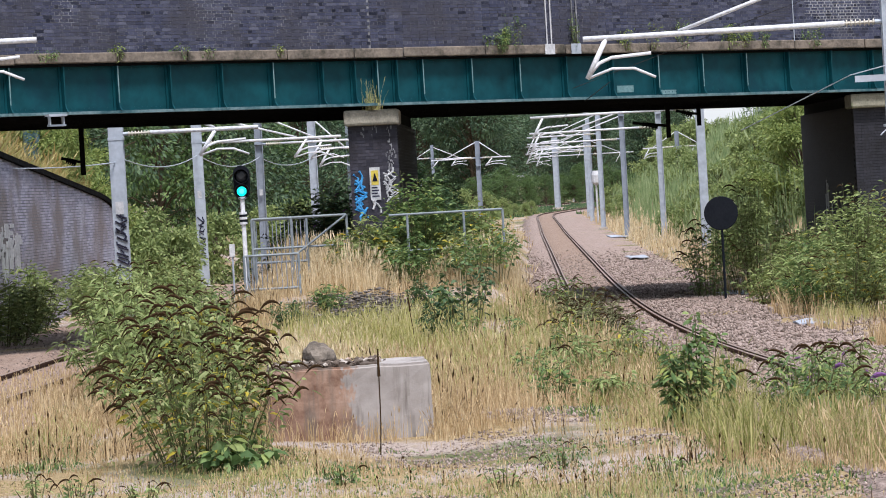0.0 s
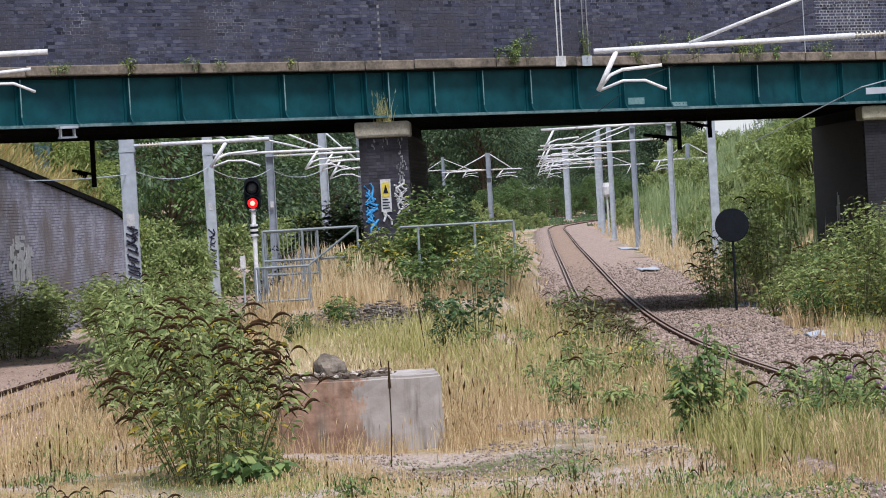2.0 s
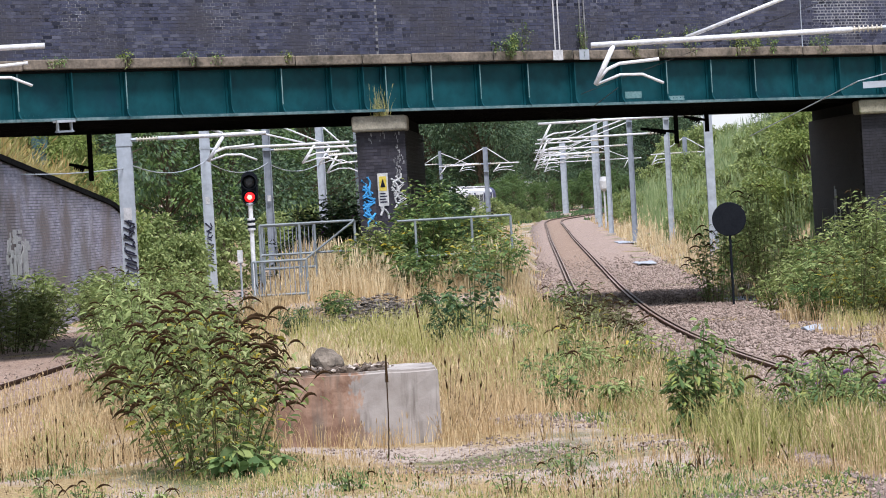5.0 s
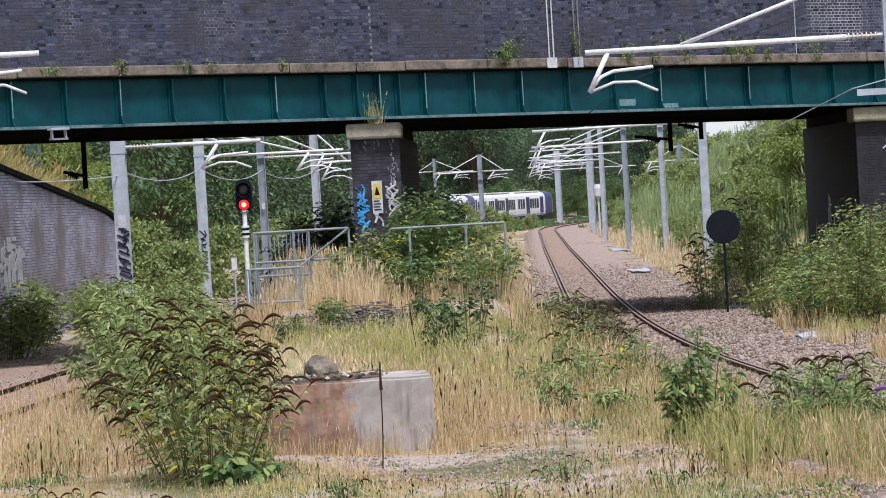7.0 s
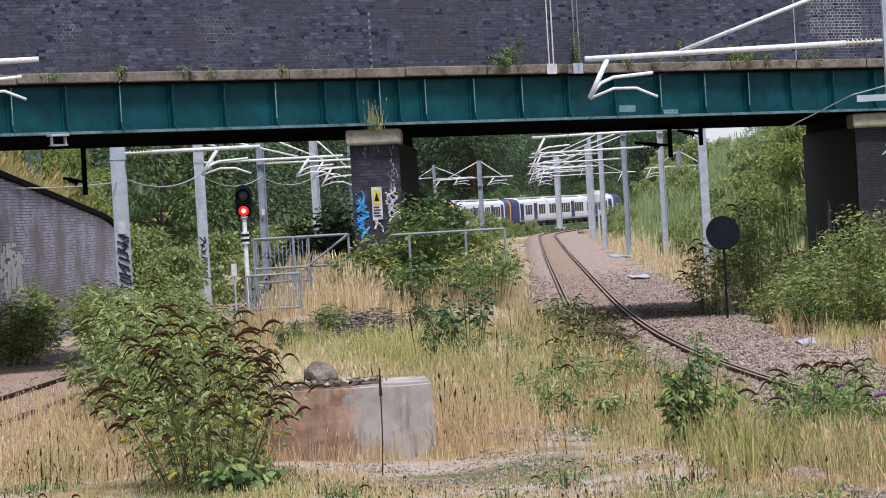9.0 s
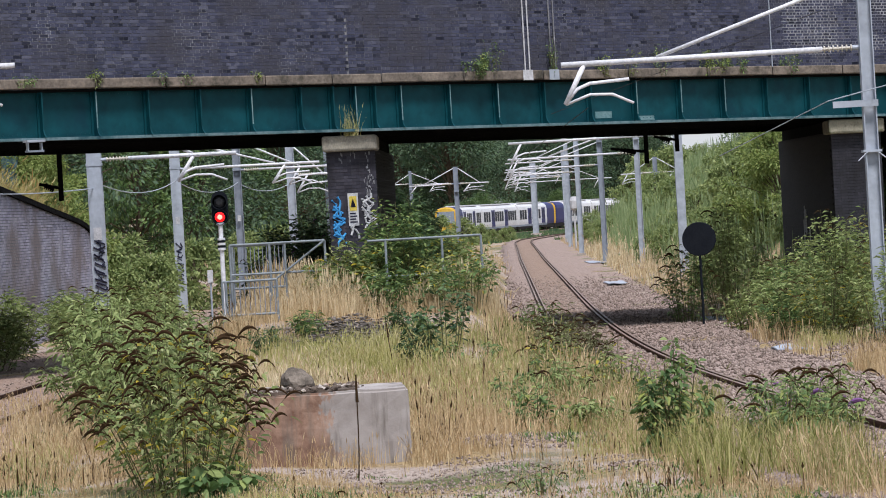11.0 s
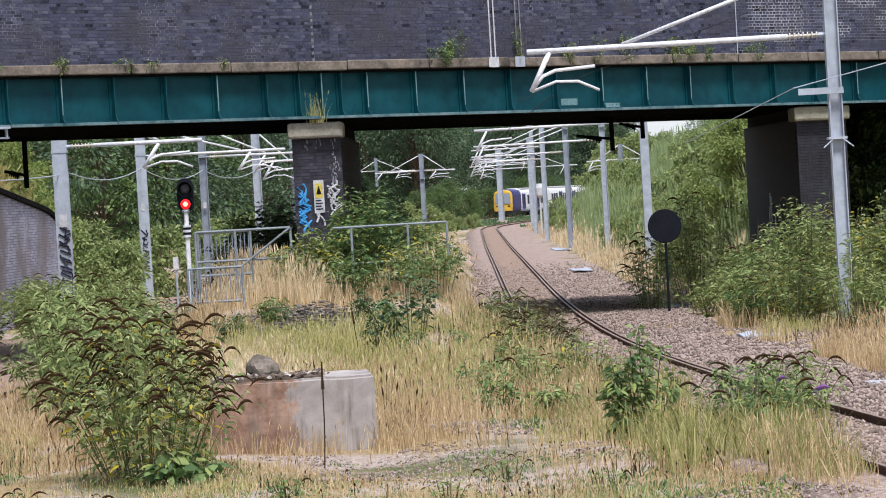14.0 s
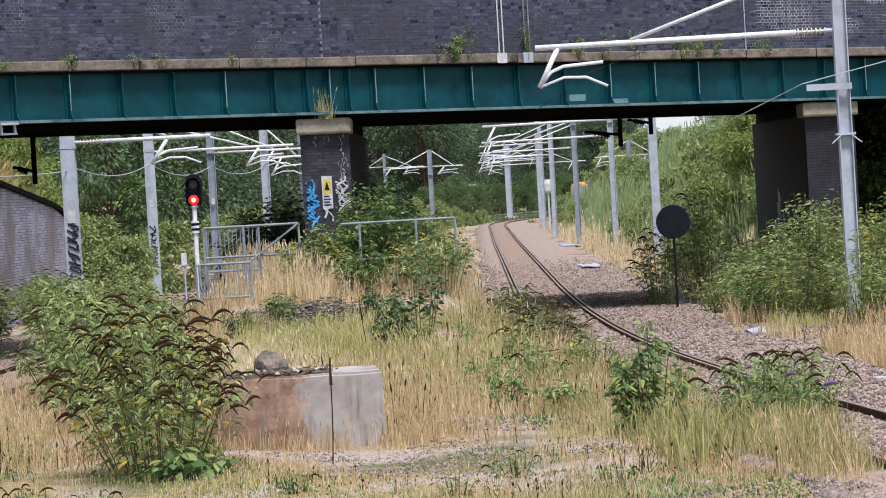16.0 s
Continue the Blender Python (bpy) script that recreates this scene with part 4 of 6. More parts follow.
# ---- railings on the old platform ----
def railing(name, x0, x1, y, z_top, z_low, posts, bars=0, brace=False, label=""):
    r = empty(name)
    tagged(r, label, "railing")
    part("top_rail", tube(bmesh.new(), [(x0, y, z_top), (x1, y, z_top)], 0.026, 8), RAILPAINT, r)
    part("lower_rail", tube(bmesh.new(), [(x0, y, z_low), (x1, y, z_low)], 0.026, 8), RAILPAINT, r)
    for x in posts:
        zb = float(height(x, y))
        part("post", tube(bmesh.new(), [(x, y, zb - 0.2), (x, y, z_top)], 0.027, 8), RAILPAINT, r)
    for i in range(bars):
        x = x0 + (x1 - x0) * (i + 0.5) / bars
        part("bar", tube(bmesh.new(), [(x, y + 0.01, z_low), (x, y + 0.01, z_top)], 0.009, 6), GALVDARK, r)
    if brace:
        part("brace", tube(bmesh.new(), [(x1, y - 0.04, z_top), (x1 - 1.08, y - 0.04, z_low - 0.12)], 0.024, 8), RAILPAINT, r)
    return r


railing("railing", -4.13, -2.06, 78.5, 2.51, 1.86, (-4.13, -3.27, -2.06), 0, True, "grey tubular steel railing with a diagonal brace beside the pier")
railing("bar_railing", -4.1, -2.95, 78.9, 2.49, 1.55, (-4.1, -2.95), 13, False, "grey vertical-bar railing behind dry grass")
railing("low_railing", -4.2, -3.05, 76.0, 1.76, 1.05, (-4.2, -4.12, -3.05), 11, False, "low grey vertical-bar railing in dry grass")
railing("railing", -1.12, 1.32, 77.4, 2.44, 1.66, (-0.73, 0.48, 1.32), 0, False, "grey tubular steel railing overgrown with bushes")


# ---- round board, block, litter ----
def build_disc():
    x, y = 6.82, 88.0
    d = empty("round_signboard", pose(x, y, 0, 0, 0, -6))
    tagged(d, "black round signboard on a post, seen from behind", "signboard")
    zb = float(height(x, y))
    part("board", lathe(bmesh.new(), [(0.4, -0.012), (0.415, 0.0), (0.4, 0.012)], (0, 0, 1.96), "Y", 40), BLACK, d)
    part("post", tube(bmesh.new(), [(0.0, 0.05, zb - 0.3), (0.0, 0.05, 2.3)], 0.032, 10), BLACK, d)
    for z in (1.8, 2.15):
        part("clip", box(bmesh.new(), -0.2, 0.2, 0.014, 0.03, z, z + 0.04), BLACK, d)


build_disc()


def build_block():
    blk = empty("concrete_block", pose(-0.25, 46.2, 0, 0, 0, 2))
    tagged(blk, "stained broken concrete block topped with dark rubble", "concrete block")
    bm = bmesh.new()
    box(bm, -2.1, 0.0, 0.0, 1.6, -0.6, 0.74)
    bmesh.ops.bevel(bm, geom=bm.edges[:], offset=0.035, segments=3, affect="EDGES")
    bmesh.ops.subdivide_edges(bm, edges=bm.edges[:], cuts=5, use_grid_fill=True)
    for v in bm.verts:
        v.co += 0.028 * Vector(noise.noise_vector(v.co * 2.2)) + 0.01 * Vector(noise.noise_vector(v.co * 9))
    part("body", bm, BLOCKCONC, blk, smooth=False)
    for k in range(14):
        x0 = -2.1 + 0.1 * k
        part("crust_slab", box(bmesh.new(), x0, x0 + 0.13, 0.06 + 0.03 * (k % 3), 1.3 - 0.05 * (k % 4), 0.735, 0.757 + 0.006 * (k % 5)), RUBBLE, blk, "dark broken crust")
    rnd = random.Random(21)
    for k in range(90):
        x, y = rnd.uniform(-2.1, -0.55) , rnd.uniform(0.03, 1.2)
        r = rnd.uniform(0.02, 0.055)
        bm = bmesh.new()
        bmesh.ops.create_icosphere(bm, subdivisions=1, radius=r)
        for v in bm.verts:
            v.co *= rnd.uniform(0.7, 1.25)
            v.co.z *= 0.6
            v.co += Vector((x, y, 0.77 + 0.03 * rnd.random()))
        part("rubble_stone", bm, RUBBLE if rnd.random() < 0.75 else CONCRETE, blk)
    return blk


build_block()
bm = bmesh.new()
bmesh.ops.create_icosphere(bm, subdivisions=3, radius=0.21)
for v in bm.verts:
    v.co *= 1 + 0.4 * noise.noise(v.co * 4.0) + 0.16 * noise.noise(v.co * 11.0) + 0.06 * noise.noise(v.co * 30.0)
    v.co.z *= 0.85
bm_rock = part("boulder", bm, ROCK)
bm_rock.location = (-1.72, 47.4, 0.86)
tagged(bm_rock, "rough grey boulder lying on the concrete block", "boulder")


def litter(x, y, sx, sy, mat, label):
    z = float(height(x, y))
    bm = bmesh.new()
    bmesh.ops.create_grid(bm, x_segments=6, y_segments=6, size=0.5)
    for v in bm.verts:
        v.co = Vector((v.co.x * sx, v.co.y * sy, 0.05 + 0.05 * noise.noise((v.co.x * 3 + x, v.co.y * 3, y))))
    bmesh.ops.solidify(bm, geom=bm.faces[:], thickness=0.03)
    ob = part("litter_sheet", bm, mat)
    ob.location = (x, y, z + 0.02)
    tagged(ob, label, "litter")


litter(7.4, 92.3, 0.9, 2.0, SIGNBLUE, "crumpled pale blue sheet lying on ballast")
litter(7.3, 71.9, 0.7, 1.6, SIGNBLUE, "crumpled pale grey sheet lying on ballast")
litter(-10.0, 92.5, 0.9, 2.4, SIGNBLUE, "crumpled pale blue sheet below the wing wall")
litter(-10.1, 90.0, 0.28, 0.6, SPRAYYELLOW, "crumpled yellow bag beside the track")
litter(7.2, 52.8, 0.5, 1.2, SIGNBLUE, "crumpled pale blue sheet on the stony cess")
litter(7.35, 137.2, 0.7, 4.0, SIGNBLUE, "pale flat slab lying in the cess")
litter(9.3, 192.0, 0.9, 6.0, SIGNBLUE, "pale flat slab lying on ballast")
cess = empty("far_signal", pose(11.2, 258, 0))
tagged(cess, "white far signal head on a post, seen from behind", "signal")
part("head", lathe(bmesh.new(), [(0.05, 2.5), (0.3, 2.75), (0.32, 3.3), (0.2, 3.6)], (0, 0, 0), "Z", 12), SPRAYWHITE, cess)
part("post", tube(bmesh.new(), [(0, 0, float(height(11.2, 258)) - 0.2), (0, 0, 2.6)], 0.07, 8), SPRAYWHITE, cess)
box1 = empty("lineside_cabinet", pose(20.1, 540, 0))
tagged(box1, "small white lineside cabinet beside the far bend", "cabinet")
zc = float(height(20.1, 540))
part("body", box(bmesh.new(), -0.27, 0.27, -0.25, 0.25, zc - 0.2, 0.84, bevel=0.03), SPRAYWHITE, box1)
part("lid", box(bmesh.new(), -0.3, 0.3, -0.28, 0.28, 0.84, 0.9), GALV, box1)


# ---- the train ----
def car_body(bm, y0, y1):
    prof = [(-1.3, 0.85), (-1.36, 1.3), (-1.36, 2.9), (-1.27, 3.3), (-1.05, 3.55), (-0.6, 3.72), (0, 3.78), (0.6, 3.72), (1.05, 3.55), (1.27, 3.3), (1.36, 2.9), (1.36, 1.3), (1.3, 0.85)]
    a = [bm.verts.new((x, y0, z)) for x, z in prof]
    b = [bm.verts.new((x, y1, z)) for x, z in prof]
    for i in range(len(prof)):
        j = (i + 1) % len(prof)
        bm.faces.new((a[j], a[i], b[i], b[j]))
    bm.faces.new(a)
    bm.faces.new(b[::-1])
    bmesh.ops.recalc_face_normals(bm, faces=bm.faces)
    return bm


def build_car(cab):
    """cab: 0 none, 1 at the leading end, -1 at the trailing end."""
    car = empty("train_carriage")
    L = 11.4
    lo, hi = (-L + (5.2 if cab < 0 else 0), L - (5.2 if cab > 0 else 0))
    part("body", car_body(bmesh.new(), lo, hi), SILVER, car, "white painted carriage body")
    bm = bmesh.new()
    box(bm, -0.95, 0.95, lo + 1.5, hi - 1.5, 3.7, 3.86, bevel=0.05)
    part("roof_pod", bm, ROOFGREY, car, "grey roof equipment")
    part("underframe", box(bmesh.new(), -1.2, 1.2, -L + 0.3, L - 0.3, 0.45, 0.86), UNDER, car, "dark underframe")
    part("skirt", box(bmesh.new(), -1.33, 1.33, lo, hi, 0.72, 0.95), GALVDARK, car)
    for y in (-8.0, 8.0):
        bogie = part("bogie", box(bmesh.new(), -1.1, 1.1, y - 1.7, y + 1.7, 0.35, 0.62), UNDER, car)
        for yy in (y - 1.3, y + 1.3):
            for x in (-0.75, 0.75):
                part("wheel", lathe(bmesh.new(), [(0.42, -0.06), (0.45, 0.0), (0.42, 0.06)], (x, yy, 0.45), "X", 16), UNDER, bogie)
    part("gangway", box(bmesh.new(), -0.9, 0.9, (L if cab <= 0 else -L - 0.45), (L + 0.45 if cab <= 0 else -L), 0.9, 3.4), UNDER, car)
    if cab == 0:
        part("gangway", box(bmesh.new(), -0.9, 0.9, -L - 0.05, -L + 0.02, 0.9, 3.4), UNDER, car)
    doors = (-4.6, 3.9)
    for sg in (-1, 1):
        for dy in doors:
            door = part("door", box(bmesh.new(), min(sg * 1.355, sg * 1.385), max(sg * 1.355, sg * 1.385), dy - 0.75, dy + 0.75, 0.98, 3.05), NAVY, car)
            for e in (dy - 0.36, dy + 0.36):
                part("door_window", box(bmesh.new(), min(sg * 1.37, sg * 1.392), max(sg * 1.37, sg * 1.392), e - 0.2, e + 0.2, 1.55, 2.8), GLASS, door)
            for e in (dy - 0.8, dy + 0.8):
                part("door_edge", box(bmesh.new(), min(sg * 1.36, sg * 1.394), max(sg * 1.36, sg * 1.394), e - 0.18, e + 0.18, 0.98, 3.1), NAVY, door)
        y = lo + 1.0
        while y < hi - 1.6:
            if all(abs(y + 0.65 - dy) > 1.75 for dy in doors):
                part("window", box(bmesh.new(), min(sg * 1.35, sg * 1.372), max(sg * 1.35, sg * 1.372), y, y + 1.12, 1.62, 2.86), GLASS, car)
            y += 1.42
    if cab:
        e = cab
        bm = bmesh.new()
        prof = [(-1.3, 0.85), (-1.36, 1.3), (-1.36, 2.9), (-1.27, 3.3), (-1.05, 3.55), (-0.6, 3.72), (0, 3.78), (0.6, 3.72), (1.05, 3.55), (1.27, 3.3), (1.36, 2.9), (1.36, 1.3), (1.3, 0.85)]
        rings = []
        for f, k in ((0.0, 1.0), (4.2, 1.0), (4.85, 0.97)):
            rings.append([bm.verts.new((x * k, e * (L - 5.2 + f), 0.85 + (z - 0.85) * k)) for x, z in prof])
        for ra, rb in zip(rings, rings[1:]):
            for i in range(len(prof)):
                j = (i + 1) % len(prof)
                bm.faces.new((ra[i], ra[j], rb[j], rb[i]))
        bm.faces.new(rings[0])
        bm.faces.new(rings[-1])
        bmesh.ops.recalc_face_normals(bm, faces=bm.faces)
        part("cab", bm, NAVY, car, "navy cab section")
        bm = bmesh.new()
        rings = []
        for y, k in ((L - 0.16, 0.97), (L - 0.04, 0.95), (L + 0.1, 0.86)):
            rings.append([bm.verts.new((x * k, e * (y - 0.09 * max(0, z - 1.6)), 0.8 + (z - 0.8) * (0.5 + 0.5 * k))) for x, z in prof])
        for ra, rb in zip(rings, rings[1:]):
            for i in range(len(prof)):
                j = (i + 1) % len(prof)
                bm.faces.new((ra[i], ra[j], rb[j], rb[i]))
        bm.faces.new(rings[0])
        bm.faces.new(rings[-1])
        bmesh.ops.recalc_face_normals(bm, faces=bm.faces)
        nose = part("cab_front", bm, YELLOW, car, "yellow cab front")
        bm = bmesh.new()
        q = [(-1.08, 1.8), (1.08, 1.8), (1.0, 3.2), (-1.0, 3.2)]
        fa = [bm.verts.new((x, e * (L + 0.13 - 0.09 * max(0, z - 1.6)), z)) for x, z in q]
        fb = [bm.verts.new((x, e * (L + 0.05 - 0.09 * max(0, z - 1.6)), z)) for x, z in q]
        bm.faces.new(fa)
        bm.faces.new(fb[::-1])
        for i in range(4):
            j = (i + 1) % 4
            bm.faces.new((fa[j], fa[i], fb[i], fb[j]))
        part("windscreen", bm, GLASS_SKY, nose, "grey reflecting windscreen")
        part("coupler", box(bmesh.new(), -0.25, 0.25, min(e * (L - 0.3), e * (L + 0.35)), max(e * (L - 0.3), e * (L + 0.35)), 0.75, 1.05), SPRAYYELLOW, nose)
        part("valance", box(bmesh.new(), -1.15, 1.15, min(e * (L - 1.6), e * (L - 0.05)), max(e * (L - 1.6), e * (L - 0.05)), 0.3, 0.84), UNDER, nose)
        for sx in (-0.85, 0.85):
            part("lamp", box(bmesh.new(), sx - 0.16, sx + 0.16, min(e * (L - 0.05), e * (L + 0.115)), max(e * (L - 0.05), e * (L + 0.115)), 1.42, 1.56), BLACK, nose)
    return car


GLASS_SKY = mottled("grey_windscreen", (0.16, 0.19, 0.23), (0.24, 0.27, 0.31), 0.7, 6, 0.1, relief=0.0)
ARC = np.concatenate([[0], np.cumsum(np.hypot(np.diff(LX), np.diff(LY)))])
TAIL_AT, SPEED = float(np.interp(457.0, LY, ARC)), 21.4


def on_left_track(arc):
    return float(np.interp(arc, ARC, LX)), float(np.interp(arc, ARC, LY))


def car_pose(t, index):
    """index 0 is the last car."""
    mid = TAIL_AT + SPEED * (t - 12.5) + 11.7 + index * 23.2
    ax, ay = on_left_track(mid - 8)
    bx, by = on_left_track(mid + 8)
    yaw = -math.degrees(math.atan2(bx - ax, by - ay))
    return pose((ax + bx) / 2, (ay + by) / 2, -0.12, 0, 0, yaw)


CARS = []
CAR_LABEL = {-1: "white and navy carriage with yellow cab at its rear", 0: "white middle carriage with dark windows and navy doors", 1: "white and navy carriage with yellow cab at its front"}
KINDS = (-1, 0, 1)
MADE = {}
for idx in range(6):
    k = KINDS[idx % 3]
    if k not in MADE:
        MADE[k] = build_car(k)
        c = MADE[k]
    else:
        c = copy_thing(MADE[k], Matrix())
    tagged(c, CAR_LABEL[k], "train carriage", "carriages of the train")
    CARS.append(c)


# ---- vegetation ----
RNG = np.random.default_rng(7)


def raw_mesh(name, verts, quads, mat, tris=None):
    """A mesh from arrays: quads (n, 4) and tris (m, 3)."""
    me = bpy.data.meshes.new(name)
    loops = quads.reshape(-1)
    sizes = np.full(len(quads), 4, np.int32)
    if tris is not None and len(tris):
        loops = np.concatenate([loops, tris.reshape(-1)])
        sizes = np.concatenate([sizes, np.full(len(tris), 3, np.int32)])
    starts = np.concatenate([[0], np.cumsum(sizes)[:-1]]).astype(np.int32)
    me.vertices.add(len(verts))
    me.vertices.foreach_set("co", np.ascontiguousarray(verts, dtype=np.float32).reshape(-1))
    me.loops.add(len(loops))
    me.loops.foreach_set("vertex_index", loops.astype(np.int32))
    me.polygons.add(len(sizes))
    me.polygons.foreach_set("loop_start", starts)
    me.update(calc_edges=True)
    me.materials.append(mat)
    return me


def unit(v):
    return v / np.maximum(np.linalg.norm(v, axis=-1, keepdims=True), 1e-9)


def leaf_mesh(name, pos, way, length, ratio, mat, droop=0.25, arched=False):
    """Pointed leaves folded about a midrib; arched ones are longer in outline and bend down."""
    n = len(pos)
    way = unit(way)
    side = unit(np.cross(way, RNG.normal(size=(n, 3)) * 0.6 + [0, 0, 1.0]))
    up = np.cross(side, way)
    L = length[:, None]
    base, tip = pos, pos + way * L - np.array([0, 0, 1.0]) * L * droop
    mid = pos + way * L * 0.5 + up * L * 0.03
    w = L * ratio / 2
    if arched:
        down = np.array([0, 0, 1.0]) * L * droop
        p1, p2 = pos + way * L * 0.3 + up * L * 0.04 - down * 0.12, pos + way * L * 0.68 + up * L * 0.03 - down * 0.5
        tip = pos + way * L * 0.97 - down * 1.25
        v = np.stack([base, p1 + side * w - up * w * 0.35, p1 - side * w - up * w * 0.35, p2 + side * w * 0.8 - up * w * 0.3, p2 - side * w * 0.8 - up * w * 0.3, tip, p1, p2], 1).reshape(-1, 3)
        o = np.arange(n) * 8
        quads = np.concatenate([np.stack([o + 1, o + 3, o + 7, o + 6], 1), np.stack([o + 6, o + 7, o + 4, o + 2], 1)])
        tris = np.concatenate([np.stack(k, 1) for k in ((o, o + 1, o + 6), (o, o + 6, o + 2), (o + 3, o + 5, o + 7), (o + 7, o + 5, o + 4))])
        return raw_mesh(name, v, quads, mat, tris)
    v = np.stack([base, mid + side * w - up * w * 0.3, tip, mid - side * w - up * w * 0.3, ], 1).reshape(-1, 3)
    q = np.arange(n * 4).reshape(n, 4)
    return raw_mesh(name, v, q, mat)


def blades(name, x, y, z, h, width, mat, lean=0.25, heads=0.0, group_lean=None):
    """Grass blades: three joints each, and seed heads on some."""
    n = len(x)
    a = RNG.uniform(0, 2 * np.pi, n)
    ln = np.abs(RNG.normal(0, lean, n))[:, None] * h[:, None]
    dirn = np.stack([np.cos(a), np.sin(a), np.zeros(n)], 1)
    b = RNG.uniform(-0.7, 0.7, n)
    side = np.stack([np.cos(b), np.sin(b), np.zeros(n)], 1) * (width / 2)[:, None]
    base = np.stack([x, y, z - 0.03], 1)
    up = np.array([0, 0, 1.0])
    mid = base + up * (h * 0.55)[:, None] + dirn * ln * 0.35
    tip = base + up * (h * 0.97)[:, None] + dirn * ln
    v = np.stack([base - side, base + side, mid - side * 0.8, mid + side * 0.8, tip], 1).reshape(-1, 3)
    o = np.arange(n) * 5
    quads = np.stack([o, o + 1, o + 3, o + 2], 1)
    tris = np.stack([o + 2, o + 3, o + 4], 1)
    if heads > 0:
        pick = RNG.random(n) < heads
        k = int(pick.sum())
        t, s, m2 = tip[pick], side[pick], mid[pick]
        d = unit(t - m2)
        hl = (h[pick] * 0.22)[:, None]
        hv = np.stack([t - d * hl * 0.3, t + d * hl * 0.25 + s * 1.5, t + d * hl, t + d * hl * 0.25 - s * 1.5], 1).reshape(-1, 3)
        ho = len(v) + np.arange(k) * 4
        v = np.concatenate([v, hv])
        quads = np.concatenate([quads, np.stack([ho, ho + 1, ho + 2, ho + 3], 1)])
    return new(name, raw_mesh(name, v, quads, mat, tris))


def patchy(x, y, scale, seed=0.0):
    return np.array([noise.noise((float(a) * scale + seed, float(b) * scale * 0.45, seed)) for a, b in zip(x, y)])


def clear_of_track(x, y, m=1.75):
    """Off the ballast; the right track has a wide stony cess."""
    return ((x - x_right(y) < -m) | (x - x_right(y) > m + 1.9)) & ((x - x_left(y) > m) | (x - x_left(y) < -m - 2.8))


def grass_field(name, n, y0, y1, keep, hmin, hmax, width, mat, label, heads=0.3, lean=0.25, xlim=0.155, clump=0.0, full=False):
    y = np.sqrt(RNG.uniform(y0 ** 2, y1 ** 2, n))
    x = RNG.uniform(-1, 1, n) * y * xlim + 0.008 * y
    if clump:
        y = np.round(y / clump) * clump + RNG.normal(0, clump * 0.3, n)
        x = np.round(x / clump) * clump + RNG.normal(0, clump * 0.3, n) + np.sin(np.round(y / clump) * 7.3) * clump
    ok = keep(x, y)
    x, y = x[ok], y[ok]
    h = RNG.uniform(hmin, hmax, len(x)) * (0.55 + 0.9 * np.clip(patchy(x, y, 0.6, 4.4) + 0.5, 0, 1))
    if y0 < 60:
        low = 0.3 + 0.7 * smoothstep(43.5, 50, y + 0.6 * np.abs(x - 0.5))
        low = low * np.where((x < -4.4) & (y < 66), 0.5, 1.0)
        h = h if full else h * low
    h = h * np.where((y > 63) & (y < 75.6) & (x > -3.4) & (x < 1.2) & (not full), 0.4, 1.0)
    ob = blades(name, x, y, height(x, y), h, np.full(len(x), width) * RNG.uniform(0.6, 1.3, len(x)), mat, lean, heads)
    return tagged(ob, label, "grass", kind="stuff")


def sparse(x, y):
    """Thin cover towards the near gravel."""
    return RNG.random(len(x)) < 0.4 + 0.6 * smoothstep(42, 50, y)


def bare(x, y):
    """Gravel patches where little grows."""
    return ((np.hypot((x - 0.3) / 1.9, (y - 43.2) / 2.6) + 0.9 * patchy(x, y, 1.4, 8.2) < 0.95) | (np.hypot((x - 1.5) / 1.2, (y - 48.5) / 2.0) < 1) | (np.hypot((x - 3.2) / 1.7, (y - 35.4) / 1.1) + 0.9 * patchy(x, y, 1.4, 3.2) < 0.9) | (np.hypot((x + 0.5) / 1.0, (y - 36.0) / 0.9) < 1))


def in_block(x, y):
    return (x > -2.3) & (x < -0.35) & (y > 44.4) & (y < 46.3)


def keep_near(x, y):
    p = patchy(x, y, 0.9, 3.1)
    return clear_of_track(x, y, 1.25) & ~in_block(x, y) & (~bare(x, y) | (RNG.random(len(x)) < 0.08)) & sparse(x, y) & ((np.hypot((x + 1.2) / 3.4, (y - 62) / 11) > 1) | (RNG.random(len(x)) < 0.45)) & (p > RNG.uniform(-0.75, 0.25, len(x)))


def keep_green(x, y):
    p = patchy(x, y, 0.5, 9.7)
    spot = (np.hypot((x + 1.2) / 3.4, (y - 62) / 11) < 1) | ((x < -1.6) & (y < 42.5)) | (np.hypot((x - 4.4) / 0.9, (y - 43.6) / 2.2) < 1) | ((y < 38.2) & (x < 2.6) & (x > -1.6))
    return clear_of_track(x, y, 1.5) & ~in_block(x, y) & ~(bare(x, y) & (RNG.random(len(x)) < 0.93)) & (spot & (RNG.random(len(x)) < 0.75) | (p > 0.33))


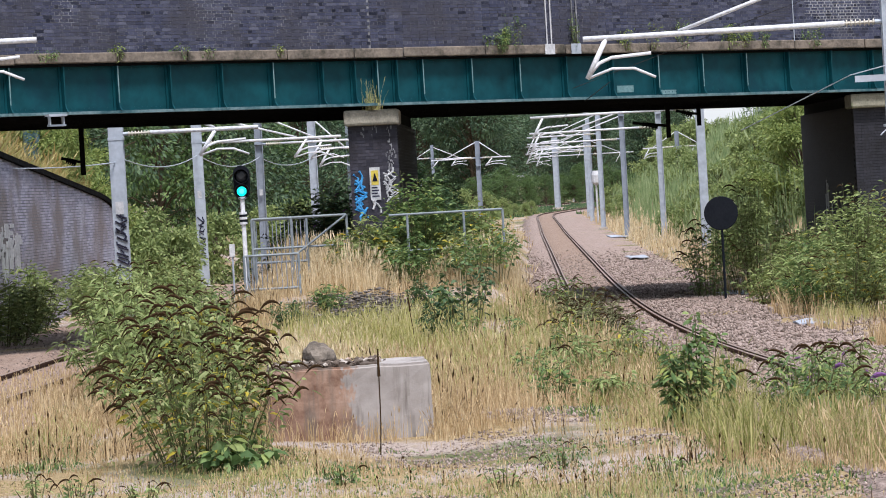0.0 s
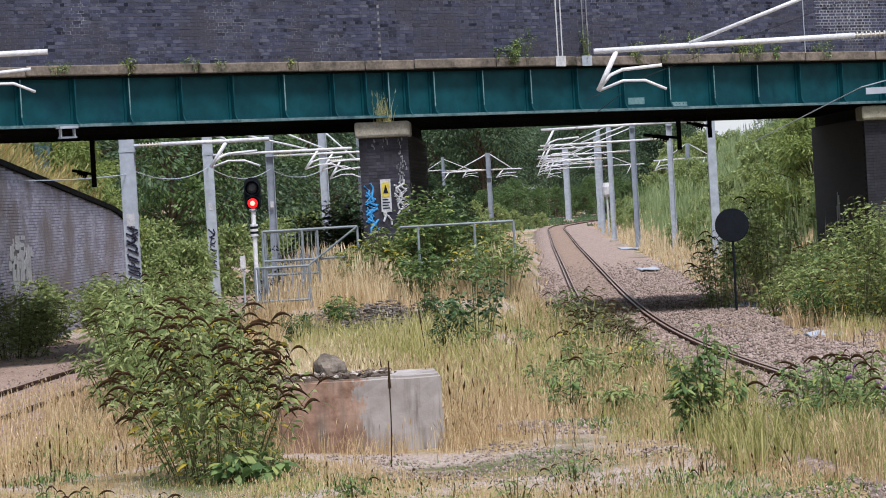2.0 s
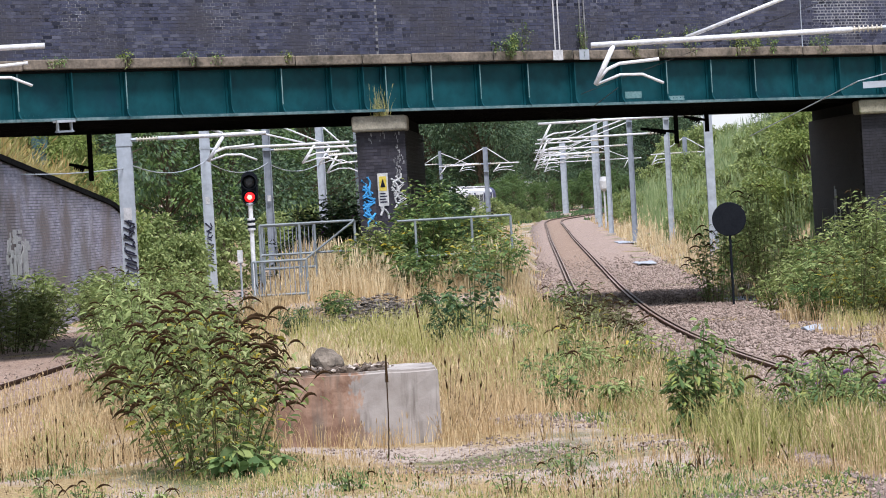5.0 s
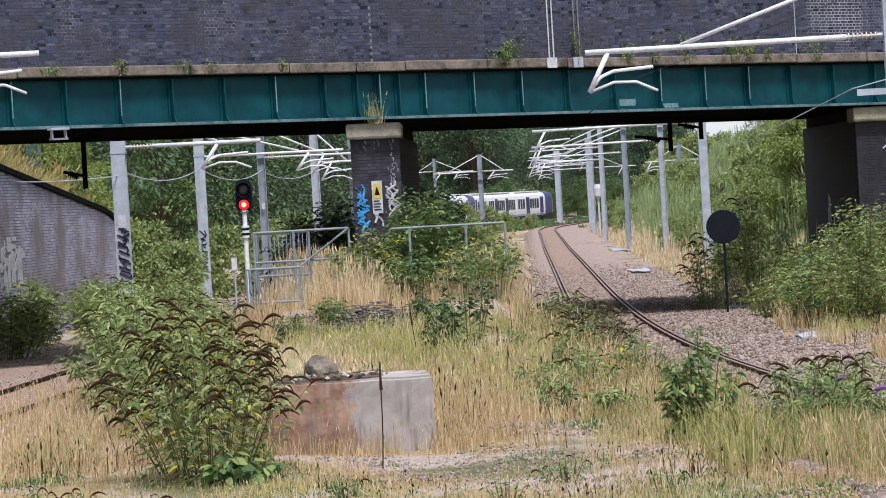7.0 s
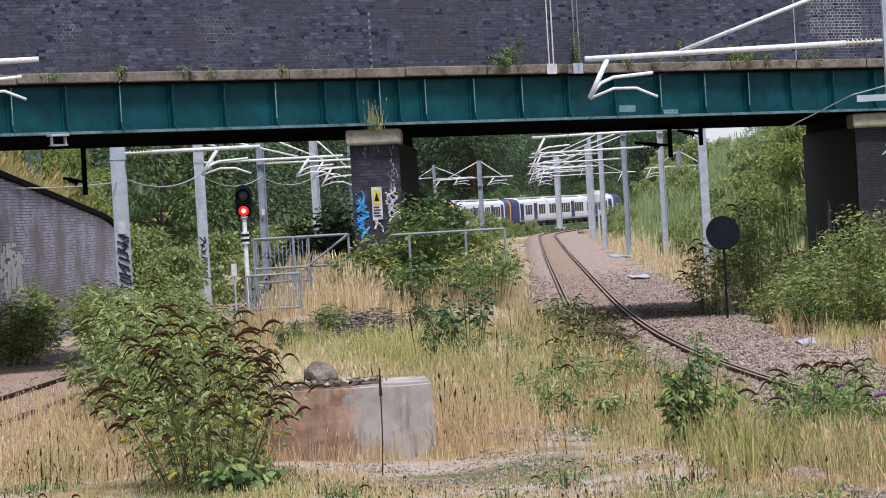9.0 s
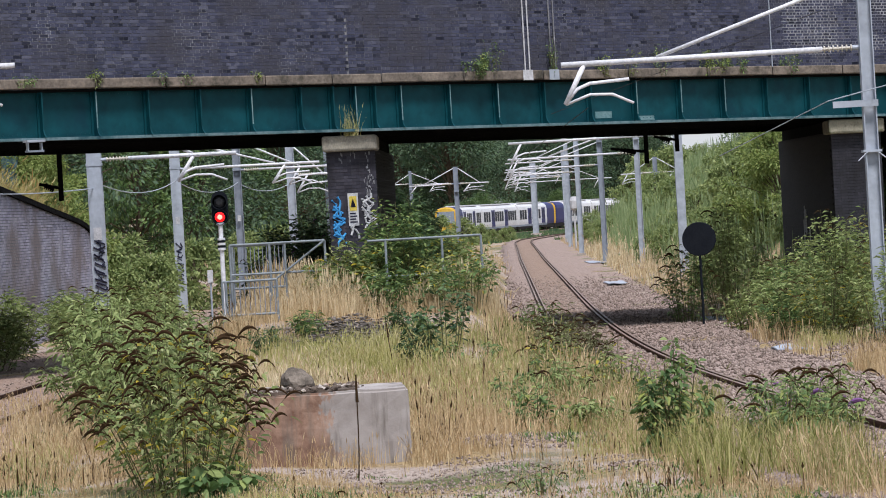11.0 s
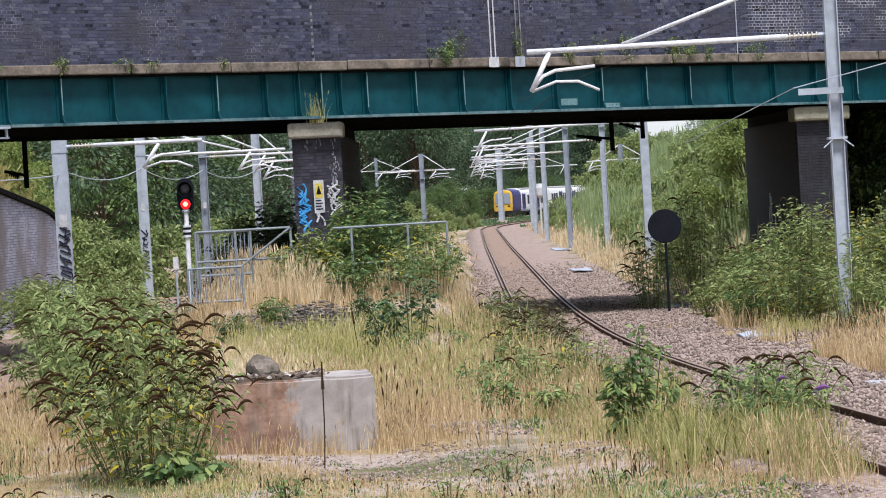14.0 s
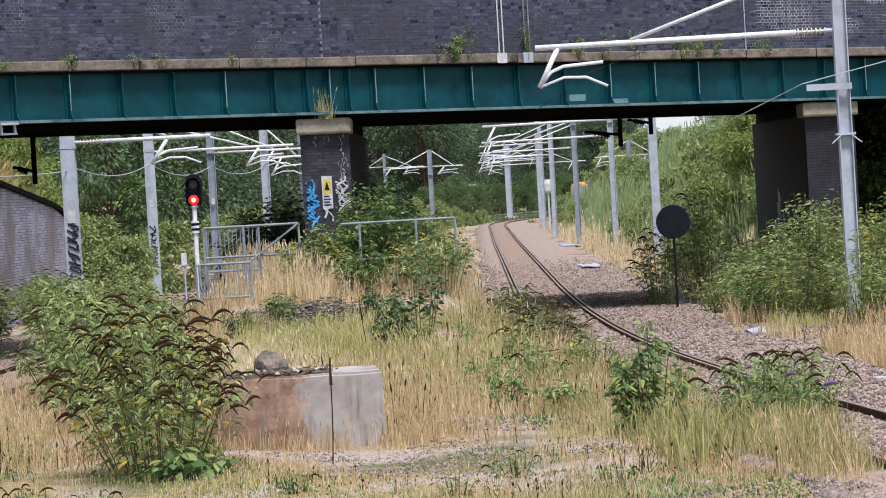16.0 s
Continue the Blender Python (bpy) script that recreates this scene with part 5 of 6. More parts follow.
grass_field("dry_grass", 130000, 33.5, 62, keep_near, 0.18, 0.62, 0.009, STRAW, "tall dry straw-coloured grass with seed heads", 0.35, 0.3, clump=0.34)
grass_field("dry_grass", 60000, 58, 84, lambda x, y: keep_near(x, y) & ((x < x_right(y)) | (patchy(x, y, 0.5, 12.0) > 0.12)), 0.2, 0.6, 0.013, STRAW, "tall dry straw-coloured grass with seed heads", 0.3, 0.3, clump=0.5)
grass_field("green_grass", 110000, 33.5, 80, keep_green, 0.15, 0.55, 0.011, GREENGRASS, "rough green grass among dry stalks", 0.1, 0.3)
grass_field("pale_tussock_grass", 42000, 76, 84, lambda x, y: clear_of_track(x, y, 2.2) & (x > x_left(y)) & (x < x_right(y) - 1.0) & (patchy(x, y, 0.7, 5.0) > -0.3), 0.35, 0.8, 0.016, PALESTRAW, "pale tussocks of tall dry grass on the old platform", 0.4, 0.22)
grass_field("far_dry_grass", 60000, 84, 340, lambda x, y: clear_of_track(x, y, 1.4) & (((x - x_right(y) < 6.2) & (x > x_right(y))) | (patchy(x, y, 0.2, 2.0) > 0.25)), 0.15, 0.45, 0.03, STRAW, "dry grass along the far cess", 0.2)
grass_field("bank_reeds", 110000, 98, 300, lambda x, y: (x > x_right(y) + 5.0) & (patchy(x, y, 0.25, 6.0) > -0.4), 0.6, 1.6, 0.04, REED, "tall pale green reeds and willowherb on the bank", 0.35, 0.14)


def keep_right_belt(x, y):
    return ((np.hypot((x - 4.55) / 0.75, (y - 42.0) / 3.2) < 1) | (np.hypot((x - 3.0) / 1.2, (y - 52.0) / 5.0) < 1) | ((x > x_right(y) - 2.5) & (x < x_right(y) - 1.0) & (y > 39) & (y < 72))) & (patchy(x, y, 1.2, 7.7) > -0.35)


grass_field("long_green_grass", 52000, 38, 74, keep_right_belt, 0.3, 0.72, 0.013, RUSH, "long arching green grass beside the rail", 0.05, 0.45, full=True)
grass_field("straw_litter", 60000, 33.5, 56, lambda x, y: clear_of_track(x, y, 1.4) & ~in_block(x, y) & (RNG.random(len(x)) < np.where(bare(x, y), 0.3, 0.9)), 0.03, 0.1, 0.01, STRAW, "flattened dry straw lying on the gravel", 0.0, 2.5)
grass_field("weedy_cover", 80000, 33.5, 60, lambda x, y: clear_of_track(x, y, 1.6) & ~in_block(x, y) & (patchy(x, y, 0.8, 1.7) + 0.3 * (y < 42) + 0.4 * (y < 40.2) + 0.2 * (x < -1.5) > 0.3), 0.06, 0.26, 0.022, LEAF, "low broad green weeds among the straw", 0.0, 0.7)
grass_field("dock_stalks", 2600, 33.5, 75, lambda x, y: clear_of_track(x, y, 1.6) & ~in_block(x, y) & ~bare(x, y) & (patchy(x, y, 0.6, 2.9) > 0.05), 0.3, 0.75, 0.016, SPIKE, "dry reddish brown dock stalks", 0.8, 0.2)
grass_field("far_green_grass", 30000, 335, 520, lambda x, y: (np.abs(x - x_left(y)) > 2.6) & (np.abs(x - x_right(y)) > 2.6), 0.1, 0.35, 0.12, LEAFDARK, "rough green grass beside the far bend", 0.0, 0.3, 0.09)
n = 280
x = np.where(RNG.random(n) < 0.6, RNG.uniform(-2.4, -0.7, n), RNG.uniform(-2.4, 0.6, n))
y = 46.1 + 0.035 * (x + 0.25) - np.abs(RNG.normal(0, 0.3, n))
foot = blades("foot_grass", x, y, height(x, y), RNG.uniform(0.08, 0.42, n), np.full(n, 0.009), STRAW, 0.3, 0.35)
tagged(foot, "sparse dry grass along the concrete block's foot", "grass", kind="stuff")
grass_field("yellow_weed_flowers", 2500, 33.5, 44, lambda x, y: (x < -1.8) & (patchy(x, y, 1.0, 6.6) > 0.0), 0.1, 0.3, 0.02, LEAFYELLOW, "small yellow flowering weeds in short grass", 0.9, 0.3)


grass_field("cess_straw", 30000, 96, 240, lambda x, y: (x > x_right(y) + 3.4) & (x < x_right(y) + 5.8) & (patchy(x, y, 0.3, 3.3) > -0.25), 0.35, 0.95, 0.03, PALESTRAW, "orange dry grass along the foot of the bank", 0.3, 0.3, full=True)
grass_field("soft_meadow_grass", 46000, 54, 71, lambda x, y: (x > -3.6) & (x < 1.7) & (patchy(x, y, 0.7, 6.2) > -0.2), 0.2, 0.5, 0.013, GREENGRASS, "soft pale green meadow grass behind the block", 0.4, 0.3, full=True)
grass_field("brown_stalks", 9000, 36, 70, lambda x, y: clear_of_track(x, y, 1.6) & ~in_block(x, y) & ~bare(x, y) & (patchy(x, y, 0.9, 12.9) > 0.12), 0.15, 0.5, 0.014, BROWNSTALK, "withered brown stalks among the grass", 0.5, 0.35)


grass_field("verge_straw", 60000, 33.5, 52, lambda x, y: (x > x_right(y) - 2.4) & (x < x_right(y) - 0.95) & ~bare(x, y), 0.12, 0.36, 0.01, STRAW, "dry straw along the near rail", 0.4, 0.3)


n = 3600
y = RNG.uniform(54, 67, n)
x = -2.3 + RNG.normal(0, 0.55, n) + 0.35 * np.sin(y * 1.7)
feather = blades("feather_grass", x, y, height(x, y), RNG.uniform(0.25, 0.6, n), np.full(n, 0.012), PALESTRAW, 0.3, 0.6)
tagged(feather, "pale feathery grass behind the concrete block", "grass", kind="stuff")


for count, mat, lab in ((1000, RUSH, "long green grass before the near rail"), (700, STRAW, "dry straw before the near rail")):
    y = RNG.uniform(36.3, 41.5, count)
    x = RNG.uniform(3.95, 4.75, count) - 0.06 * (y - 38)
    verge = blades("verge_grass", x, y, height(x, y), RNG.uniform(0.2, 0.62, count) * np.where(y < 37.5, 0.6, 1.0), np.full(count, 0.01), mat, 0.35, 0.3)
    tagged(verge, lab, "grass", kind="stuff")


def wall_x(y):
    return -11.35 + (y - 89) * 0.0542


n = 5200
y = RNG.uniform(87.5, 112, n)
x = wall_x(y) - RNG.uniform(0.68, 1.9, n)
bracken = blades("wall_top_grass", x, y, 4.42 - (y - 89) * 0.0675, RNG.uniform(0.5, 1.25, n) * (0.55 + 0.9 * np.clip(patchy(x, y, 0.5, 2.2) + 0.5, 0, 1)), np.full(n, 0.03), BRACKEN, 0.45, 0.5)
tagged(bracken, "orange dry bracken and grass above the wing wall", "grass", kind="stuff")
n = 2300
y = RNG.uniform(46, 67, n)
x = x_left(y) + RNG.uniform(-0.5, 2.7, n)
x = np.where(np.abs(np.abs(x - x_left(y)) - 0.75) < 0.07, x + 0.2, x)
straw = blades("track_straw", x, y, np.maximum(height(x, y), -0.14), RNG.uniform(0.2, 0.6, n) * np.where(x < x_left(y) + 0.8, 0.5, 0.9), np.full(n, 0.011), STRAW, 0.22, 0.4)
tagged(straw, "dry straw growing through the curving track", "grass", kind="stuff")


def ballast_stones():
    n = 60000
    y = 36 + 130 * RNG.uniform(0, 1, n) ** 1.4
    which = RNG.random(n) < 0.8
    off = RNG.uniform(-4.3, 2.4, n)
    x = np.where(which, x_right(y) + RNG.uniform(np.where(y < 50, -0.6, np.where(y < 62, -1.3, -2.3)), 5.2), x_left(y) + off)
    keep = (RNG.random(n) < 1 - smoothstep(90, 166, y)) & (np.abs(np.abs(x - np.where(which, x_right(y), x_left(y))) - 0.75) > 0.12)
    x, y = x[keep], y[keep]
    gx, gy = RNG.uniform(-2.5, 4.5, 11000), RNG.uniform(34.5, 50.5, 11000)
    ok = bare(gx, gy)
    x, y = np.concatenate([x, gx[ok]]), np.concatenate([y, gy[ok]])
    n = len(x)
    d = np.minimum(np.abs(x - x_right(y)), np.abs(x - x_left(y)))
    z = np.where(d < 1.75, -0.1, np.maximum(height(x, y), -0.1 - (d - 1.75) * 0.36)) + 0.005
    e = x - x_right(y)
    z = np.where(np.abs(e) < 0.64, np.interp(np.abs(e), [0.0, 0.56, 0.66], [-0.052, -0.066, -0.12]), z)
    z = np.where((e > 1.7) & (e < 4.2), np.maximum(z, np.interp(e, [1.7, 3.35, 4.25], [-0.11, -0.15, -0.5])), z)
    e = x - x_left(y)
    z = np.where((e < -1.7) & (e > -4.4), np.maximum(z, -0.13), z)
    which = np.concatenate([which[keep], np.ones(int(ok.sum()), bool)])
    r = RNG.uniform(0.014, 0.044, n) * np.where(which, 1.0, 0.65) * np.where((y < 46.5) & (x < x_right(y) - 1.0), 0.6, 1.0)
    base = np.array([[1, 0, 0], [0, 1, 0], [-1, 0, 0], [0, -1, 0], [0, 0, 1.0], [0, 0, -0.7]])
    jitter = RNG.uniform(0.6, 1.3, (n, 6, 1))
    v = base[None] * jitter * r[:, None, None] + np.stack([x, y, z], 1)[:, None, :]
    f = np.array([[0, 1, 4], [1, 2, 4], [2, 3, 4], [3, 0, 4], [1, 0, 5], [2, 1, 5], [3, 2, 5], [0, 3, 5]])
    tris = (np.arange(n)[:, None, None] * 6 + f[None]).reshape(-1, 3)
    ob = new("ballast_stones", raw_mesh("ballast_stones", v.reshape(-1, 3), np.zeros((0, 4), int), BALLAST, tris))
    tagged(ob, "loose pinkish grey ballast stones", "stones", kind="stuff")


ballast_stones()


def curve_points(p0, p1, sag, n=6):
    p0, p1 = np.array(p0, float), np.array(p1, float)
    f = np.linspace(0, 1, n)[:, None]
    mid = (p0 + p1) / 2 + np.array([0, 0, sag])
    return (1 - f) ** 2 * p0 + 2 * f * (1 - f) * mid + f ** 2 * p1


def bush(name, x, y, tall, wide, stems, leaves, leaf_len, ratio, mat, label, spikes=0, blooms=0, seed=1, low=0.12, droop=0.3, depth=1.0, stem_r=0.011, base=None, category="bush", spike_len=0.2):
    """Arching stems from one root, leaves along them, dried spikes at their tips."""
    rnd = np.random.default_rng(seed)
    z0 = float(height(x, y)) if base is None else base
    b = empty(name, pose(x, y, z0))
    tagged(b, label, category)
    bm, near = bmesh.new(), y < 70
    lp, lw, ll, tips = [], [], [], []
    for i in range(stems):
        a = rnd.uniform(0, 2 * np.pi)
        r = np.sqrt(rnd.uniform(0.02, 1.0))
        top = np.array([math.cos(a) * r * wide / 2, math.sin(a) * r * wide / 2 * depth, tall * (1.03 - 0.55 * r ** 2) * rnd.uniform(0.78, 1.0)])
        root = np.array([math.cos(a) * r * wide * 0.22, math.sin(a) * r * wide * 0.22, -0.1])
        pts = curve_points(root, top, tall * 0.12 * r)
        if near:
            part("stem", tube(bmesh.new(), pts, stem_r, 5, stem_r * 0.35), STEM, b)
        else:
            tube(bm, pts, stem_r, 5, stem_r * 0.35)
        k = max(4, leaves // stems)
        f = low + (1 - low) * rnd.random(k) ** (0.8 if y > 45 else 1.0)
        idx = f * (len(pts) - 1)
        i0 = np.minimum(idx.astype(int), len(pts) - 2)
        p = pts[i0] + (pts[i0 + 1] - pts[i0]) * (idx - i0)[:, None]
        ang = rnd.uniform(0, 2 * np.pi, k)
        w = np.stack([np.cos(ang), np.sin(ang), rnd.uniform(-0.25, 0.75, k)], 1)
        spread = wide * 0.09 * rnd.random((k, 1))
        lp.append(p + unit(w) * spread)
        lw.append(w)
        ll.append(leaf_len * rnd.uniform(0.55, 1.25, k))
        tips.append((top, unit(top - pts[-2])))
    if near:
        bm.free()
    else:
        tagged(part("twiggy_growth", bm, STEM, b), kind="stuff")
    me = leaf_mesh("foliage", np.concatenate(lp), np.concatenate(lw), np.concatenate(ll), ratio, mat, droop * (1.5 if near else 1.0), near)
    ob = tagged(new("foliage", me), kind="stuff")
    ob.parent = b
    bm, made = bmesh.new(), 0
    for k in range(spikes + blooms):
        top, d = tips[k % len(tips)]
        f = 1.0 if k < len(tips) else rnd.uniform(0.6, 0.97)
        start = top * f + rnd.normal(0, 0.05, 3) * (k >= len(tips))
        side = np.array([math.copysign(1, start[0] + rnd.normal(0, wide * 0.12)) * rnd.uniform(0.5, 1.0), rnd.uniform(-0.5, 0.5), 0])
        ln = spike_len * rnd.uniform(0.6, 1.3)
        fs = np.linspace(0, 1, 7)
        hook = rnd.uniform(0.7, 1.3)
        pts = [start + side * ln * f + [0, 0, ln * (0.95 * f - 1.05 * hook * f * f)] for f in fs]
        fat = ln * 0.06
        prof = [fat * v for v in (0.35, 0.7, 1.0, 1.05, 0.85, 0.55, 0.2)]
        if k >= spikes:
            part("purple_flower", tube(bmesh.new(), pts[:5], fat * 1.5, 6, [fat * v for v in (0.8, 1.5, 1.6, 1.2, 0.5)]), BLOOM, b, "purple flower spike")
        elif near:
            part("flower_spike", tube(bmesh.new(), pts, fat, 6, prof), SPIKE, b, "dark brown dried flower spike")
        else:
            tube(bm, pts, fat, 5, prof)
            made += 1
    if made:
        tagged(part("dried_flower_spray", bm, SPIKE, b, "dark brown dried flower spikes"), kind="stuff")
    else:
        bm.free()
    return b


BUD = "buddleia bush with dark dried flower spikes in dry grass"
bush("buddleia_bush", -2.95, 43.0, 2.15, 2.6, 60, 2100, 0.14, 0.32, BUDLEAF, "large buddleia bush with yellowing leaves and dried flower spikes", 190, 0, 11, 0.0, stem_r=0.008, spike_len=0.3)
bush("buddleia_bush", -3.3, 46.5, 1.9, 2.0, 34, 1400, 0.14, 0.32, BUDLEAF, BUD, 50, 0, 12, spike_len=0.28)
bush("buddleia_bush", -4.0, 51.0, 1.9, 2.2, 44, 2400, 0.15, 0.26, LEAFPALE, "pale green buddleia bush with brown spikes", 70, 1, 13)
bush("buddleia_bush", -5.2, 58.0, 2.2, 2.0, 44, 2600, 0.16, 0.26, LEAFPALE, "pale green buddleia bush with brown spikes", 50, 0, 14)
bush("buddleia_bush", -5.7, 66.0, 2.2, 1.9, 44, 2600, 0.17, 0.26, LEAFPALE, "pale green buddleia bush near the curving track", 40, 0, 15)
bush("buddleia_bush", -4.9, 73.0, 1.7, 2.4, 36, 2000, 0.17, 0.26, LEAF, BUD, 40, 0, 16)
bush("buddleia_bush", -5.3, 72.0, 2.0, 1.8, 40, 2200, 0.17, 0.26, LEAFPALE, "pale green bush beside the curving track", 30, 0, 48)
bush("buddleia_bush", -4.6, 62.0, 1.9, 2.0, 40, 1900, 0.16, 0.26, LEAFPALE, "pale green buddleia with many brown spikes", 60, 0, 49)
bush("buddleia_bush", -10.6, 92.0, 2.0, 2.4, 40, 2400, 0.18, 0.3, LEAFPALE, "pale green bush below the wing wall", 0, 0, 50)
bush("buddleia_bush", -10.4, 84.0, 1.8, 3.0, 40, 2600, 0.18, 0.3, LEAFPALE, "dense green bush beside the curving track", 10, 0, 17)
bush("buddleia_bush", -9.2, 96.0, 1.7, 2.6, 40, 2400, 0.2, 0.28, LEAFPALE, "pale green bush at the mast's foot", 20, 0, 18)
bush("buddleia_bush", -9.7, 103.0, 1.6, 2.6, 40, 2400, 0.2, 0.28, LEAFPALE, "pale green bush below the wing wall", 16, 0, 19)
bush("buddleia_bush", -7.9, 104.0, 1.3, 2.6, 36, 2000, 0.2, 0.28, LEAFPALE, "pale green bush near the signal", 16, 0, 20)
bush("leafy_weed", 3.0, 44.2, 1.5, 0.95, 22, 1100, 0.13, 0.42, LEAF, "bright green leafy weed in dry grass", 0, 0, 21, 0.05)
bush("leafy_weed", -2.5, 42.2, 0.4, 0.9, 12, 160, 0.2, 0.6, LEAF, "broad-leaved green weed in short grass", 0, 0, 22, 0.1, category="weed")
bush("buddleia_bush", 4.25, 43.6, 1.1, 1.8, 30, 1300, 0.13, 0.26, LEAF, "low buddleia with dark spikes and purple blooms", 20, 3, 23, spike_len=0.26)
bush("buddleia_bush", 4.95, 45.4, 1.05, 1.6, 26, 1100, 0.13, 0.26, LEAFPALE, "low buddleia with dark spikes and purple blooms", 18, 3, 24, spike_len=0.26)
bush("elder_sapling", 0.36, 67.5, 2.1, 1.7, 9, 330, 0.125, 0.62, LEAFDARK, "thin young sapling with sparse dark green leaves", 0, 0, 25, 0.3, stem_r=0.014, category="sapling")
bush("elder_sapling", 1.0, 75.5, 1.5, 1.7, 9, 330, 0.15, 0.5, LEAF, "young sapling with bright green leaves", 0, 0, 26, 0.4, category="sapling")
bush("buddleia_bush", 2.45, 65.0, 1.2, 1.6, 26, 1000, 0.14, 0.26, DRYLEAF, "withering buddleia with dark spikes beside the track", 60, 0, 27)
bush("buddleia_bush", 2.75, 64.0, 1.15, 1.5, 26, 900, 0.15, 0.26, DRYLEAF, "withering buddleia with dark spikes beside the rail", 64, 0, 70)
bush("buddleia_bush", 2.4, 75.0, 1.3, 1.4, 26, 900, 0.15, 0.26, LEAF, "buddleia with dark spikes on the bank", 24, 0, 71)
bush("buddleia_bush", 2.6, 71.0, 1.3, 1.4, 26, 900, 0.15, 0.26, DRYLEAF, "withering buddleia with dark spikes beside the rail", 60, 0, 51)
bush("buddleia_bush", 2.3, 61.0, 1.15, 1.5, 24, 800, 0.14, 0.26, BUDLEAF, "buddleia with dark spikes in dry grass", 20, 0, 52)
bush("buddleia_bush", 2.0, 56.0, 0.75, 1.6, 22, 800, 0.13, 0.26, LEAFPALE, "low pale bush in dry grass", 10, 0, 28)
bush("buddleia_bush", 1.2, 55.0, 0.7, 1.2, 18, 500, 0.12, 0.26, LEAF, "low green weed in dry grass", 0, 0, 29)
bush("pier_bush", -0.55, 79.4, 2.6, 1.9, 50, 3400, 0.17, 0.34, LEAF, "dense green bush growing before the pier", 0, 0, 30)
bush("pier_bush", -1.75, 78.6, 1.75, 1.6, 36, 2200, 0.17, 0.34, BUDLEAF, "dense green bush growing before the pier", 0, 0, 31)
bush("pier_bush", 0.1, 81.5, 2.15, 1.6, 50, 4200, 0.17, 0.34, LEAFDARK, "dark green bush beside the pier", 0, 0, 36)
bush("pier_bush", 0.9, 78.9, 1.8, 1.8, 34, 1800, 0.17, 0.34, BUDLEAF, "yellow-green bush on the overgrown railing", 0, 0, 32)
bush("pier_bush", 0.6, 76.8, 1.2, 1.7, 30, 1500, 0.17, 0.34, BUDLEAF, "green bush below the railing", 0, 0, 33)
bush("pier_bush", 0.0, 112.0, 1.9, 2.0, 50, 5200, 0.2, 0.36, LEAFDARK, "dark green bush beyond the bridge", 0, 0, 59)
bush("pier_bush", -0.9, 108.0, 2.6, 1.8, 50, 5200, 0.2, 0.36, LEAFDARK, "dark green bush beyond the bridge", 0, 0, 69)
bush("pier_bush", -3.0, 88.0, 2.3, 2.6, 44, 3000, 0.18, 0.3, LEAFDARK, "dark green bush behind the railing", 8, 3, 34)
bush("pier_bush", -4.2, 90.0, 1.9, 2.2, 40, 2400, 0.18, 0.3, LEAFDARK, "dark green bush behind the railing", 4, 2, 35)
bush("pier_bush", -2.3, 92.0, 2.5, 2.6, 44, 3000, 0.18, 0.3, LEAFDARK, "dark green bush beside the pier", 4, 2, 37)
bush("pier_bush", -0.75, 96.0, 3.1, 1.5, 44, 4600, 0.18, 0.3, LEAFDARK, "dark green bush beyond the bridge", 0, 0, 38)
bush("pier_bush", 0.02, 97.0, 2.85, 1.15, 36, 3600, 0.17, 0.3, LEAFDARK, "narrow dark green bush beyond the bridge", 0, 0, 72)
bush("pier_bush", -0.6, 76.7, 1.25, 1.5, 26, 1300, 0.16, 0.34, LEAF, "green bush before the railing", 0, 0, 73)
bush("pier_bush", 0.4, 104.0, 1.6, 2.2, 44, 2600, 0.18, 0.3, LEAFDARK, "dark green bush beyond the bridge", 0, 0, 39)
bush("lineside_bush", 6.6, 90.5, 2.3, 1.5, 30, 1100, 0.18, 0.25, LEAF, "buddleia bush growing round the round signboard", 26, 0, 40, spike_len=0.3)
bush("lineside_bush", 7.9, 91.5, 3.1, 2.4, 44, 2800, 0.18, 0.25, LEAFPALE, "tall pale buddleia behind the round signboard", 22, 0, 41, spike_len=0.3)
bush("lineside_bush", 9.0, 86.0, 2.0, 2.6, 40, 2400, 0.17, 0.3, LEAFPALE, "green bush before the bridge pier", 8, 0, 42)
bush("lineside_bush", 8.9, 77.5, 2.9, 2.2, 50, 3400, 0.16, 0.28, LEAFPALE, "tall leafy bush with pale leaves before the pier", 26, 0, 43)
bush("lineside_bush", 9.9, 75.5, 2.4, 2.2, 40, 2000, 0.16, 0.28, BUDLEAF, "tall green bush behind the steel mast", 14, 0, 44)
bush("lineside_bush", 8.3, 74.6, 1.7, 1.7, 36, 1500, 0.16, 0.28, BUDLEAF, "dense green bush beside the ballast", 20, 0, 45)
bush("lineside_bush", 11.3, 76.0, 2.8, 2.8, 44, 2600, 0.17, 0.3, BUDLEAF, "tall green bush before the pier", 6, 0, 46)
bush("lineside_bush", 7.95, 80.0, 1.5, 1.7, 34, 1500, 0.16, 0.28, LEAFPALE, "pale green bush beside the stony cess", 8, 0, 53)
bush("lineside_bush", 8.8, 82.5, 1.9, 2.2, 40, 2000, 0.17, 0.28, LEAF, "green bush beside the stony cess", 8, 0, 54)
bush("lineside_bush", 7.7, 85.5, 1.1, 1.5, 28, 1000, 0.16, 0.28, LEAFPALE, "low pale bush beside the stony cess", 0, 0, 55)
bush("lineside_bush", 7.9, 76.8, 1.3, 1.5, 30, 1300, 0.16, 0.28, LEAF, "low green bush with dark spikes by the ballast", 18, 0, 56)
bush("lineside_bush", 9.15, 71.5, 2.2, 1.2, 22, 1100, 0.14, 0.3, LEAFPALE, "loose pale bush round the mast's foot", 4, 0, 74)
bush("lineside_bush", 10.2, 72.2, 1.3, 1.8, 34, 1500, 0.16, 0.28, LEAFPALE, "pale green bush at the foot of the mast", 8, 0, 57)
